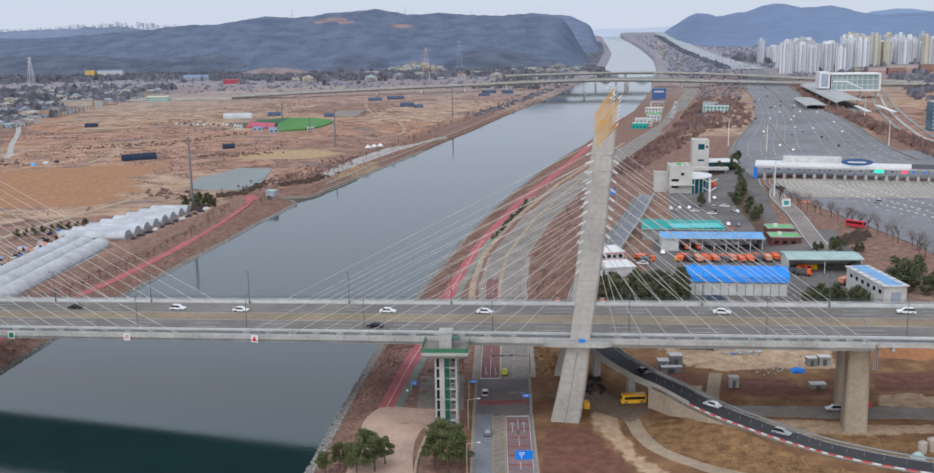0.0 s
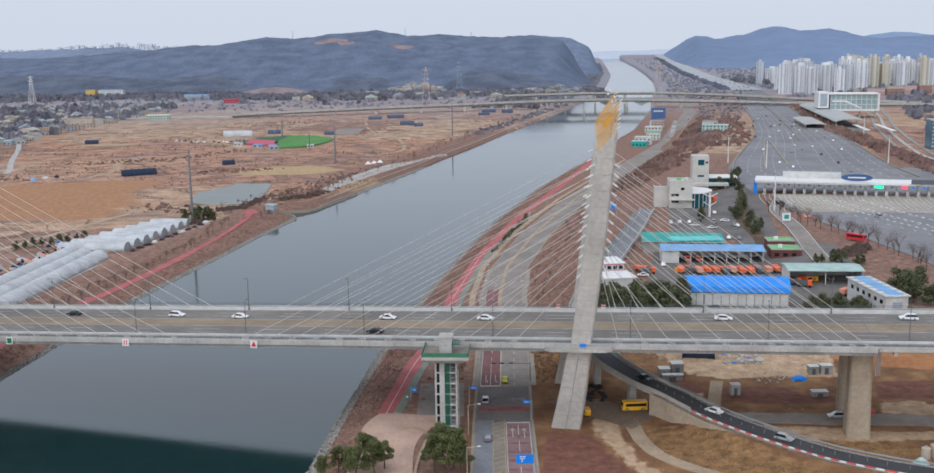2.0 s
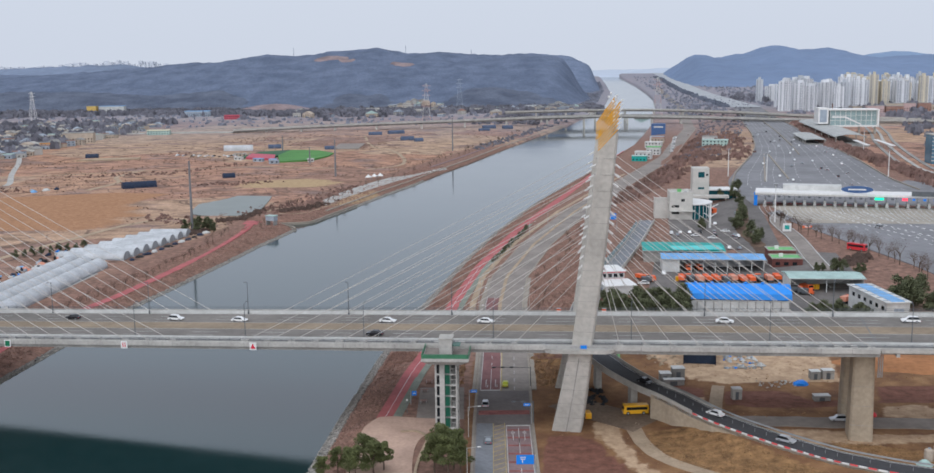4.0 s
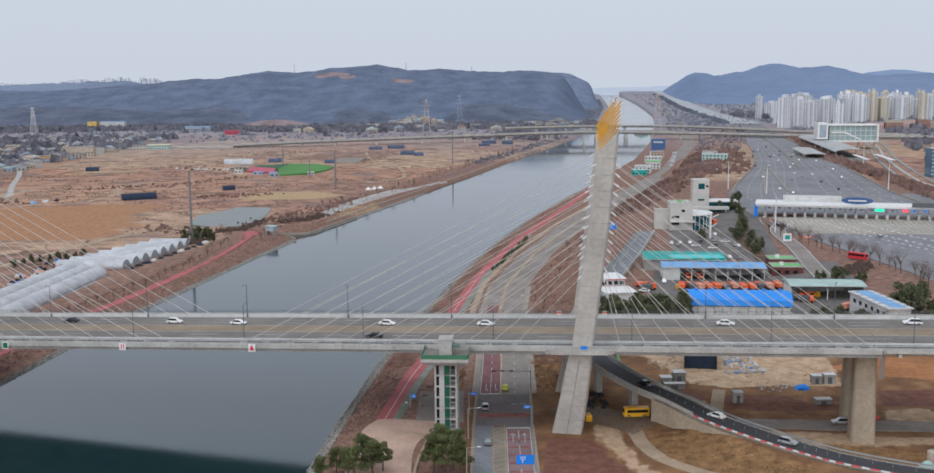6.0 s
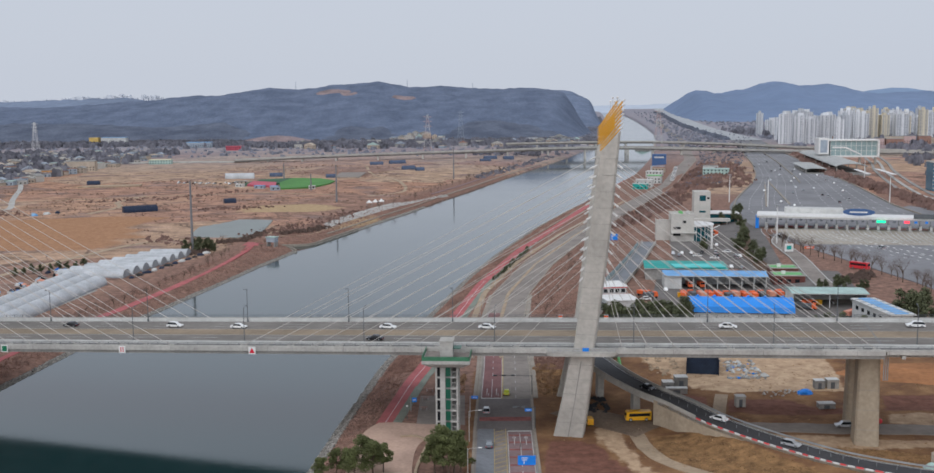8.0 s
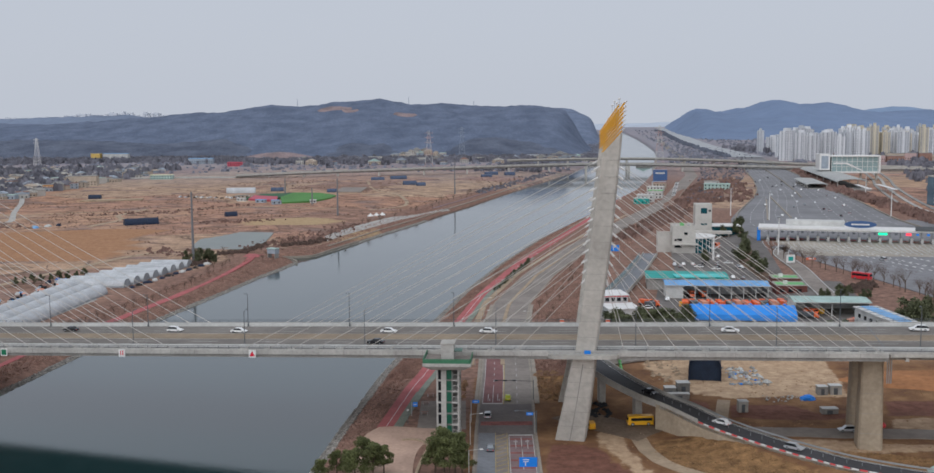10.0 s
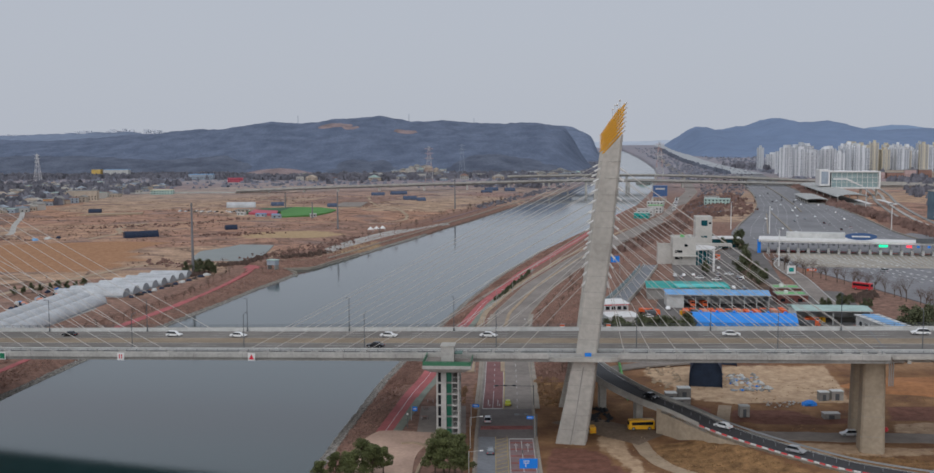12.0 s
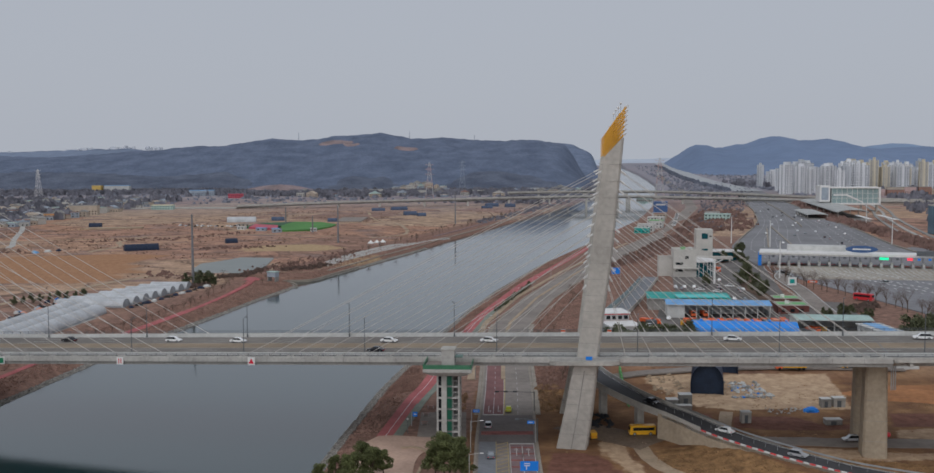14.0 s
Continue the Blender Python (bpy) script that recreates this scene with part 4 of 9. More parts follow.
def bridge_bar(bm, s0, s1, d0, d1, h0, h1, mi=0, step=30.0):
    n = max(1, int((s1 - s0) / step))
    loft(bm, [[on_bridge(s0 + (s1 - s0) * i / n, d, h) for d, h in ((d0, h0), (d1, h0), (d1, h1), (d0, h1))] for i in range(n + 1)], mi)


def bridge_bars(*specs):
    bm = bmesh.new()
    for s in specs:
        bridge_bar(bm, *s)
    return bm


S0, S1 = -330, 240
bridge = thing("cable_stayed_bridge", (0, 0, 0), "pale concrete cable-stayed road bridge crossing the canal", "bridge")
part("deck", bridge_bars((S0, JOINT, 0, DECK_W, -0.9, -0.06), (S0, JOINT, 5, 33, -2.0, -0.9), (JOINT + 0.3, S1, 0, DECK_W, -0.7, -0.06), (JOINT + 0.3, S1, 6, 32, -2.6, -0.7)), CONCRETE, bridge)
part("fascia", bridge_bars((S0, JOINT, -0.3, 0.0, -0.85, 0.3), (S0, JOINT, DECK_W, DECK_W + 0.25, -1.6, 0.3)), PALE_CONCRETE, bridge)
part("edge_beam", bridge_bars((S0, JOINT, 0.25, 0.9, -1.75, -0.9)), CONCRETE_DARK, bridge)
for d0, d1 in ((4.6, 15.8), (23.2, 34.2)):
    part("carriageway", bridge_bars((S0, S1, d0, d1, -0.05, 0)), BRIDGE_ASPHALT, bridge)
part("median", bridge_bars((S0, S1, 15.8, 23.2, -0.05, 0.01)), MEDIAN, bridge)
for d0, d1 in ((0.5, 3.5), (35.2, 37.9)):
    part("walkway", bridge_bars((S0, S1, d0, d1, -0.05, 0.18)), WALKWAY, bridge)
for d0, h in ((0.05, 0.42), (3.8, 0.8), (34.5, 0.8), (37.9, 0.42)):
    part("barrier", bridge_bars((S0, S1, d0, d0 + 0.38, -0.05, h), (S0, S1, d0 + 0.06, d0 + 0.3, h, h + 0.12)), WALL_WHITE if h > 0.5 else PALE_CONCRETE, bridge)
for d0 in (0.22, 38.1):
    bm = bmesh.new()
    for h in (0.85, 1.25):
        bridge_bar(bm, S0, S1, d0 - 0.04, d0 + 0.04, h, h + 0.08)
    for k in range(190):
        bridge_bar(bm, S0 + 3 * k, S0 + 3 * k + 0.1, d0 - 0.05, d0 + 0.05, 0.4, 1.3)
    part("railing", bm, LAMP_GREY, bridge, "thin dark metal railing")
bm = bmesh.new()
for d in (5.1, 15.6, 23.2, 33.5):
    bridge_bar(bm, S0, S1, d, d + 0.15, 0.0, 0.012)
for d in (8.5, 12.0, 26.7, 30.2):
    for k in range(28):
        bridge_bar(bm, S0 + 20 * k, S0 + 20 * k + 8, d, d + 0.15, 0.0, 0.012)
part("lane_marking", bm, LANE_PAINT, bridge, "worn white lane lines")
part("expansion_joint", bridge_bars((JOINT + 0.05, JOINT + 0.32, 4.6, 34.2, -0.02, 0.02)), LAMP_GREY, bridge)
part("drain_pipe", bridge_bars((S0, JOINT, 4.5, 4.8, -1.5, -1.2)), GALVANISED, bridge)
for d in (0.62, 3.2, 35.3, 37.6):
    part("gutter_line", bridge_bars((S0, S1, d, d + 0.22, 0.19, 0.21)), LAMP_GREY, bridge)
for k in range(80):
    s = -330 + 7.1 * k
    part("fascia_joint", bridge_bars((s, s + 0.12, -0.32, -0.3, -0.85, 0.29)), CONCRETE_DARK, bridge) if -190 < s < 80 else None
for k in range(34):
    part("crossbeam", bridge_bars((-150 + 6.9 * k, -149.2 + 6.9 * k, 0.3, 5.0, -1.75, -0.9)), CONCRETE, bridge)


MAST_ROWS = ((-1.8, -1.6, 7.8, 6.0, 7.4), (10, 0.6, 6.9, 5.5, 5.1), (DECK_Z - 2.2, 2.5, 6.0, 5.1, 2.8), (DECK_Z + 0.6, 3.05, 5.1, 4.7, 2.3), (51, 6.5, 5.15, 4.3, 0.3), (76.0, 9.3, 4.75, 3.7, -2.0))
FAR_SIDE = (-4.1, 36.5)


def mast_at(z):
    """Place along the bridge, width, thickness and place across the bridge at a height."""
    return tuple(lerp([(r[0], r[i]) for r in MAST_ROWS], z) for i in (1, 2, 3, 4))


def mast_ring(z, shift=(0, 0), grow=0.0, cut=0.0):
    s, w, t, d = mast_at(z)
    w, t = w + grow, t + grow
    base = on_bridge(s + shift[0], d + shift[1], 0)
    c = 0.35
    out = []
    for a, b in ((-w / 2 + c, -t / 2), (w / 2 - c, -t / 2), (w / 2, -t / 2 + c), (w / 2, t / 2 - c), (w / 2 - c, t / 2), (-w / 2 + c, t / 2), (-w / 2, t / 2 - c), (-w / 2, -t / 2 + c)):
        out.append((base.x + a * UX - b * UY, base.y + a * UY + b * UX, z + cut * a / w))
    return out


def cable_anchor_rows(side):
    """Distances of the anchors from the mast along the deck."""
    return [-14.5 - 6.8 * k for k in range(12)] if side < 0 else [12.4 + 6.6 * k for k in range(6)] + [49.7 + 3.75 * k for k in range(7)]


def stay(foot, top):
    way = (top - foot).normalized()
    bm = bmesh.new()
    tube(bm, foot + way * 1.0, top - way * 0.2, 0.075, sides=6)
    c = part("stay_cable", bm, CABLE, bridge)
    bm = bmesh.new()
    tube(bm, foot, foot + way * 2.0, 0.17, 0.14)
    part("cable_socket", bm, CABLE, c)
    return c, way


def anchor_block(s, d):
    bm = bmesh.new()
    loft(bm, [[on_bridge(s + a, d + e, h) for a, e, h in ((-x0, -0.42, 0.1), (x1, -0.42, 0.1), (x1, -0.42, h1), (-x0, -0.42, h0))] if k == 0 else [on_bridge(s + a, d + e, h) for a, e, h in ((-x0, 0.42, 0.1), (x1, 0.42, 0.1), (x1, 0.42, h1), (-x0, 0.42, h0))] for k, (x0, x1, h0, h1) in enumerate(((0.9, 0.9, 0.7, 0.35), (0.9, 0.9, 0.7, 0.35)))])
    part("anchor_block", bm, PALE_CONCRETE, bridge)


for shift, anchor_d, lag in (((0, 0), 1.9, 0.0), (FAR_SIDE, 36.5, -3.4)):
    bm = bmesh.new()
    loft(bm, [mast_ring(r[0], shift) for r in MAST_ROWS[:-1]] + [mast_ring(MAST_ROWS[-1][0], shift, 0.0, 5.0)])
    m = part("mast", bm, MAST_CONCRETE, bridge, "leaning tapered concrete mast")
    for z in range(4, 74, 4):
        bm = bmesh.new()
        loft(bm, [mast_ring(z, shift, 0.02), mast_ring(z + 0.07, shift, 0.02)])
        part("pour_joint", bm, CONCRETE_DARK, m)
    # recessed seam down the front of the lower leg
    bm = bmesh.new()
    for z0, z1 in ((-1, 9.8), (10, 21)):
        ring = []
        for z in (z0, z1):
            s, w, t, d = mast_at(z)
            ring.append([on_bridge(s + shift[0] + a, d + shift[1] - t / 2 - e, 0).to_2d().to_3d() + Vector((0, 0, z)) for a, e in ((-0.12, -0.05), (0.12, -0.05), (0.12, 0.012), (-0.12, 0.012))])
        loft(bm, ring)
    part("seam", bm, CONCRETE_DARK, m)
    # gold louvres over the cut top
    sm, w, t, d = mast_at(76.0)
    for k in range(7):
        zl, zr = 73.9 + 0.72 * k, 79.0 + 1.1 * k
        for e in (-t / 2 + 0.2, t / 2 - 0.2):
            pl, pr = on_bridge(sm - w / 2 + 0.05 + shift[0], d + e + shift[1], 0), on_bridge(sm + w / 2 - 0.05 + 0.09 * k + shift[0], d + e + shift[1], 0)
            pl.z, pr.z = zl, zr
            bm = bmesh.new()
            off = Vector((-UY, UX, 0)) * 0.22
            loft(bm, [[p - off + Vector((0, 0, a)), p + off + Vector((0, 0, a)), p + off + Vector((0, 0, b)), p - off + Vector((0, 0, b))] for p, a, b in ((pl, -0.1, 0.2), (pr, -0.12, 0.26))])
            part("louvre", bm, GOLD, m, "gold painted louvre bar")
            bm = bmesh.new()
            tube(bm, pr, pr + Vector((0.5 * UX, 0.5 * UY, 0.5)), 0.15)
            part("bar_end", bm, WHITE_PAINT, m)
        if k % 2 == 0:
            bm = bmesh.new()
            p0, p1 = (on_bridge(sm + shift[0], d + e + shift[1], 0) for e in (-t / 2 + 0.2, t / 2 - 0.2))
            p0.z = p1.z = (zl + zr) / 2 + 0.1
            tube(bm, p0, p1, 0.12)
            part("cross_bar", bm, GOLD, m)
    for s_, zz in ((1.0, 85.6), (1.6, 86.6)):
        p = on_bridge(sm + s_ + shift[0], d + shift[1], 0)
        bm = bmesh.new()
        tube(bm, (p.x, p.y, zz - 9), (p.x, p.y, zz), 0.05)
        b_ = part("beacon_pole", bm, GALVANISED, m)
        bm = bmesh.new()
        bmesh.ops.create_icosphere(bm, subdivisions=2, radius=0.3, matrix=Matrix.Translation((p.x, p.y, zz)))
        part("beacon", bm, WHITE_PAINT, b_)
    for side in (-1, 1):
        rows = cable_anchor_rows(side)
        for k, s in enumerate(rows):
            z_top = 41 + (71.5 - 41) * (k + 0.5) / len(rows)
            sm, w, t, d = mast_at(z_top)
            top = on_bridge(sm + shift[0] + side * (w / 2 + 0.1), d + shift[1], 0)
            top.z = z_top
            c, way = stay(on_bridge(s + lag, anchor_d, 0.15), top)
            bm = bmesh.new()
            tube(bm, top - way * 1.3, top + way * 0.3, 0.28)
            part("cable_socket", bm, WHITE_PAINT, c)
            anchor_block(s + lag, anchor_d)

# stays that come down from the mast on the other bank
for d, anchor_d, lag in ((0.0, 1.9, 0.0), (DECK_W, 36.5, -4.4)):
    for k in range(13):
        s = -110.9 - 7.2 * k + lag
        top = on_bridge(-215, d, 0)
        top.z = 69.0 - 2.6 * k
        stay(on_bridge(s, anchor_d, 0.15), top)
        anchor_block(s, anchor_d)
    bm = bmesh.new()
    rows = [(-6, -206, 8), (16, -209, 6.5), (74, -216, 5)]
    loft(bm, [[(p.x + a * UX - b * UY, p.y + a * UY + b * UX, z) for p in (on_bridge(s, d, 0),) for a, b in ((-w / 2, -2.2), (w / 2, -2.2), (w / 2, 2.2), (-w / 2, 2.2))] for z, s, w in rows])
    part("mast", bm, MAST_CONCRETE, bridge)

# balcony round the near mast
bm = bmesh.new()
loft(bm, [[on_bridge(s, dd, h) for s, dd in ((-6.6, 0.4), (-5.8, -1.3), (-4.4, -2.3), (9.4, -2.3), (10.8, -1.3), (11.6, 0.4))] for h in (-1.2, -0.3)])
part("balcony", bm, CONCRETE, bridge, "concrete balcony round the mast")
bm = bmesh.new()
pts = [on_bridge(s, dd, 0) for s, dd in ((-6.6, -0.1), (-5.8, -1.2), (-4.4, -2.2), (9.4, -2.2), (10.8, -1.2), (11.6, -0.1))]
for a, b in zip(pts, pts[1:]):
    for h in (0.35, 0.9):
        tube(bm, a + Vector((0, 0, h)), b + Vector((0, 0, h)), 0.05)
    tube(bm, a - Vector((0, 0, 0.2)), a + Vector((0, 0, 0.9)), 0.05)
part("balcony_railing", bm, GALVANISED, bridge)
bm = bridge_bars((3.0, 4.6, -2.4, -2.3, 0.2, 1.1))
part("plaque", bm, SIGN_BLUE, bridge, "small blue sign")

# piers at the end of the stayed span
def pier_ring(z, w, d0, d1):
    p = on_bridge(71.9, 0, 0)
    return [(p.x + a * UX - b * UY, p.y + a * UY + b * UX, z) for a, b in ((-w / 2 + 0.5, d0), (w / 2 - 0.5, d0), (w / 2, d0 + 0.5), (w / 2, d1 - 0.5), (w / 2 - 0.5, d1), (-w / 2 + 0.5, d1), (-w / 2, d1 - 0.5), (-w / 2, d0 + 0.5))]


for d0, d1 in ((8.4, 15.4), (24.2, 31.2)):
    top = on_bridge(71.9, 0, 0).z - 2.75
    bm = bmesh.new()
    loft(bm, [pier_ring(-0.5, 5.9, d0, d1), pier_ring(14, 5.3, d0 + 0.2, d1 - 0.2), pier_ring(top, 5.0, d0 + 0.3, d1 - 0.3)])
    p_ = part("pier", bm, PIER_CONCRETE, bridge, "broad tapered concrete pier")
    for z in (5, 10, 15, 20):
        bm = bmesh.new()
        w = 5.9 - 0.6 * z / 14 if z < 14 else 5.3 - 0.3 * (z - 14) / 9
        loft(bm, [pier_ring(z, w + 0.02, d0 + 0.2 * z / 14 - 0.02, d1 - 0.2 * z / 14 + 0.02), pier_ring(z + 0.06, w + 0.02, d0 + 0.2 * z / 14 - 0.02, d1 - 0.2 * z / 14 + 0.02)])
        part("pour_joint", bm, CONCRETE_DARK, p_)
part("pier_cap", bridge_bars((69.6, 74.2, 5.0, 34, -2.75, -2.0)), CONCRETE_DARK, bridge)
for k in range(3):
    bm = bmesh.new()
    a = on_bridge(74.8 + 0.45 * k, 6.4, -2.0)
    tube(bm, a, a - Vector((0, 0, 6.5)), 0.14)
    part("drain_pipe", bm, GALVANISED, bridge)


# navigation signs on the edge of the deck
def navigation_sign(s, kind, label):
    ob = thing("navigation_sign", (0, 0, 0), label, "sign", "navigation signs on the bridge")
    part("board", bridge_bars((s - 1.0, s + 1.0, -0.45, -0.3, -1.7, 0.35)), WHITE_PAINT, ob)
    bm = bmesh.new()
    if kind == "bars":
        for a in (-0.45, 0.2):
            bridge_bar(bm, s + a, s + a + 0.25, -0.5, -0.45, -1.3, -0.05)
    elif kind == "triangle":
        loft(bm, [[on_bridge(s - 0.75, dd, -1.35), on_bridge(s + 0.75, dd, -1.35), on_bridge(s, dd, 0.1)] for dd in (-0.5, -0.45)])
    else:
        bridge_bar(bm, s - 0.75, s + 0.75, -0.5, -0.45, -1.45, 0.1)
    part("symbol", bm, SIGN_GREEN if kind == "square" else SIGN_RED, ob)


navigation_sign(-161.5, "square", "white board with a dark green square")
navigation_sign(-124.5, "bars", "white board with two red bars")
navigation_sign(-85.9, "triangle", "white board with a red triangle")


# lamp posts along both edges
def lamp_post(at, turn, height, arm, mat, label, group):
    ob = thing("street_lamp", at, label, "street lamp", group, turn=turn)
    bm = bmesh.new()
    tube(bm, (0, 0, 0), (0, 0, height), 0.13, 0.08)
    tube(bm, (0, 0, 0), (0, 0, 0.9), 0.24, 0.2)
    part("pole", bm, mat, ob)
    bm = bmesh.new()
    tube(bm, (0, 0, height - 0.1), (0, arm, height + 0.25), 0.06)
    part("arm", bm, mat, ob)
    bm = boxes((-0.16, 0.16, arm - 0.1, arm + 0.6, height + 0.18, height + 0.34))
    part("lamp_head", bm, mat, ob)
    return ob


first = None
for d, turn, ss in ((4.4, TURN_B, [-123.7, -90.2, -55.9, -20.5, 15.1, 48.9, 81.6, 111.8]), (34.2, TURN_B + 180, [-170.0, -136.0, -102.7, -70.4, -38.7, 0.4, 33.3, 67.1, 100.6])):
    for s in ss:
        p = on_bridge(s, d, 0)
        if first is None:
            first = lamp_post(p, turn, 10.0, 1.6, LAMP_GREY, "slim dark grey lamp post on the bridge", "bridge lamps")
        else:
            copy_thing(first, pose(p.x, p.y, p.z, 0, 0, turn))


# orange marker boxes by the far parapet at the mast
for s in (-7.6, 5.4):
    ob = thing("marker_box", on_bridge(s, 36.4, 0.18), "small orange and white warning box on the walkway", "marker", "warning boxes", turn=TURN_B)
    part("body", boxes((-0.55, 0.55, -0.35, 0.35, 0, 1.3)), ORANGE, ob)
    part("band", boxes((-0.57, 0.57, -0.37, 0.37, 0.5, 0.8)), WHITE_PAINT, ob)
    part("lid", boxes((-0.62, 0.62, -0.42, 0.42, 1.3, 1.4)), GALVANISED, ob)
# ---- lift tower beside the bridge ----
def lift_tower():
    ob = thing("lift_tower", (-8.8, 256.5, 0.0), "pale concrete lift and stair tower with green panels beside the bridge", "tower", turn=-4)
    H = 20.2
    for x in (0.0, 1.2, 5.3):
        part("column", boxes((x, x + (1.3 if x == 1.2 else 0.45), 0, 0.5, -0.5, H)), PALE_CONCRETE, ob)
    part("column", boxes((0.0, 0.45, 5.5, 6.0, -0.5, H)), PALE_CONCRETE, ob)
    part("column", boxes((5.3, 5.75, 5.5, 6.0, -0.5, H)), PALE_CONCRETE, ob)
    part("shaft", boxes((1.4, 4.1, 0.7, 5.2, -0.5, H)), CONCRETE_DARK, ob)
    for k in range(7):
        z = 0.4 + 2.85 * k
        part("panel", boxes((2.55, 3.75, 0.3, 0.45, z, z + 2.35)), GREEN_PANEL, ob, "dark green glass panel")
        part("landing", boxes((0.1, 1.25, 0.05, 5.8, z + 2.4, z + 2.75)), PALE_CONCRETE, ob)
        part("landing", boxes((3.8, 5.7, 0.05, 5.8, z + 2.4, z + 2.75)), PALE_CONCRETE, ob)
        part("stair_flight", boxes((4.0, 5.2, 0.6, 5.4, z + 1.0, z + 1.2)), CONCRETE_DARK, ob)
        part("window", boxes((0.45, 1.2, 0.2, 0.3, z, z + 2.3)), DARK_GLASS, ob)
    bm = bmesh.new()
    lo = [(-1.2, -1.2), (7.0, -1.2), (7.0, 8.2), (-1.2, 8.2)]
    hi = [(-3.2, -2.2), (8.8, -2.2), (8.8, 8.8), (-3.2, 8.8)]
    loft(bm, [[(x, y, 20.2) for x, y in lo], [(x, y, 21.2) for x, y in hi], [(x, y, 22.0) for x, y in hi]])
    part("platform", bm, PALE_CONCRETE, ob, "flared concrete viewing platform")
    bm = boxes((-2.8, 8.4, -1.8, 8.4, 22.0, 22.06))
    part("floor_slab", bm, ASPHALT_OLD, ob)
    for a, b in (((-3.1, -2.1), (8.7, -2.1)), ((8.7, -2.1), (8.7, 8.7)), ((-3.1, -2.1), (-3.1, 8.7))):
        bm = bmesh.new()
        x0, x1, y0, y1 = min(a[0], b[0]) - 0.05, max(a[0], b[0]) + 0.05, min(a[1], b[1]) - 0.05, max(a[1], b[1]) + 0.05
        box(bm, x0, x1, y0, y1, 22.0, 22.9)
        box(bm, x0 - 0.04, x1 + 0.04, y0 - 0.04, y1 + 0.04, 22.95, 23.1)
        part("parapet", bm, GREEN_METAL, ob, "green metal parapet")
    part("lift_head", boxes((1.2, 4.4, 0.4, 4.8, 22.06, 26.2)), PALE_CONCRETE, ob)
    part("roof_slab", boxes((1.0, 4.6, 0.2, 5.0, 26.2, 26.5)), CONCRETE, ob)
    part("door_canopy", boxes((4.4, 6.4, 1.0, 4.4, 24.4, 24.55)), GREEN_PANEL, ob)
    part("bridge_link", boxes((0.0, 5.6, 8.8, 9.6, 21.4, 22.0)), PALE_CONCRETE, ob)


lift_tower()


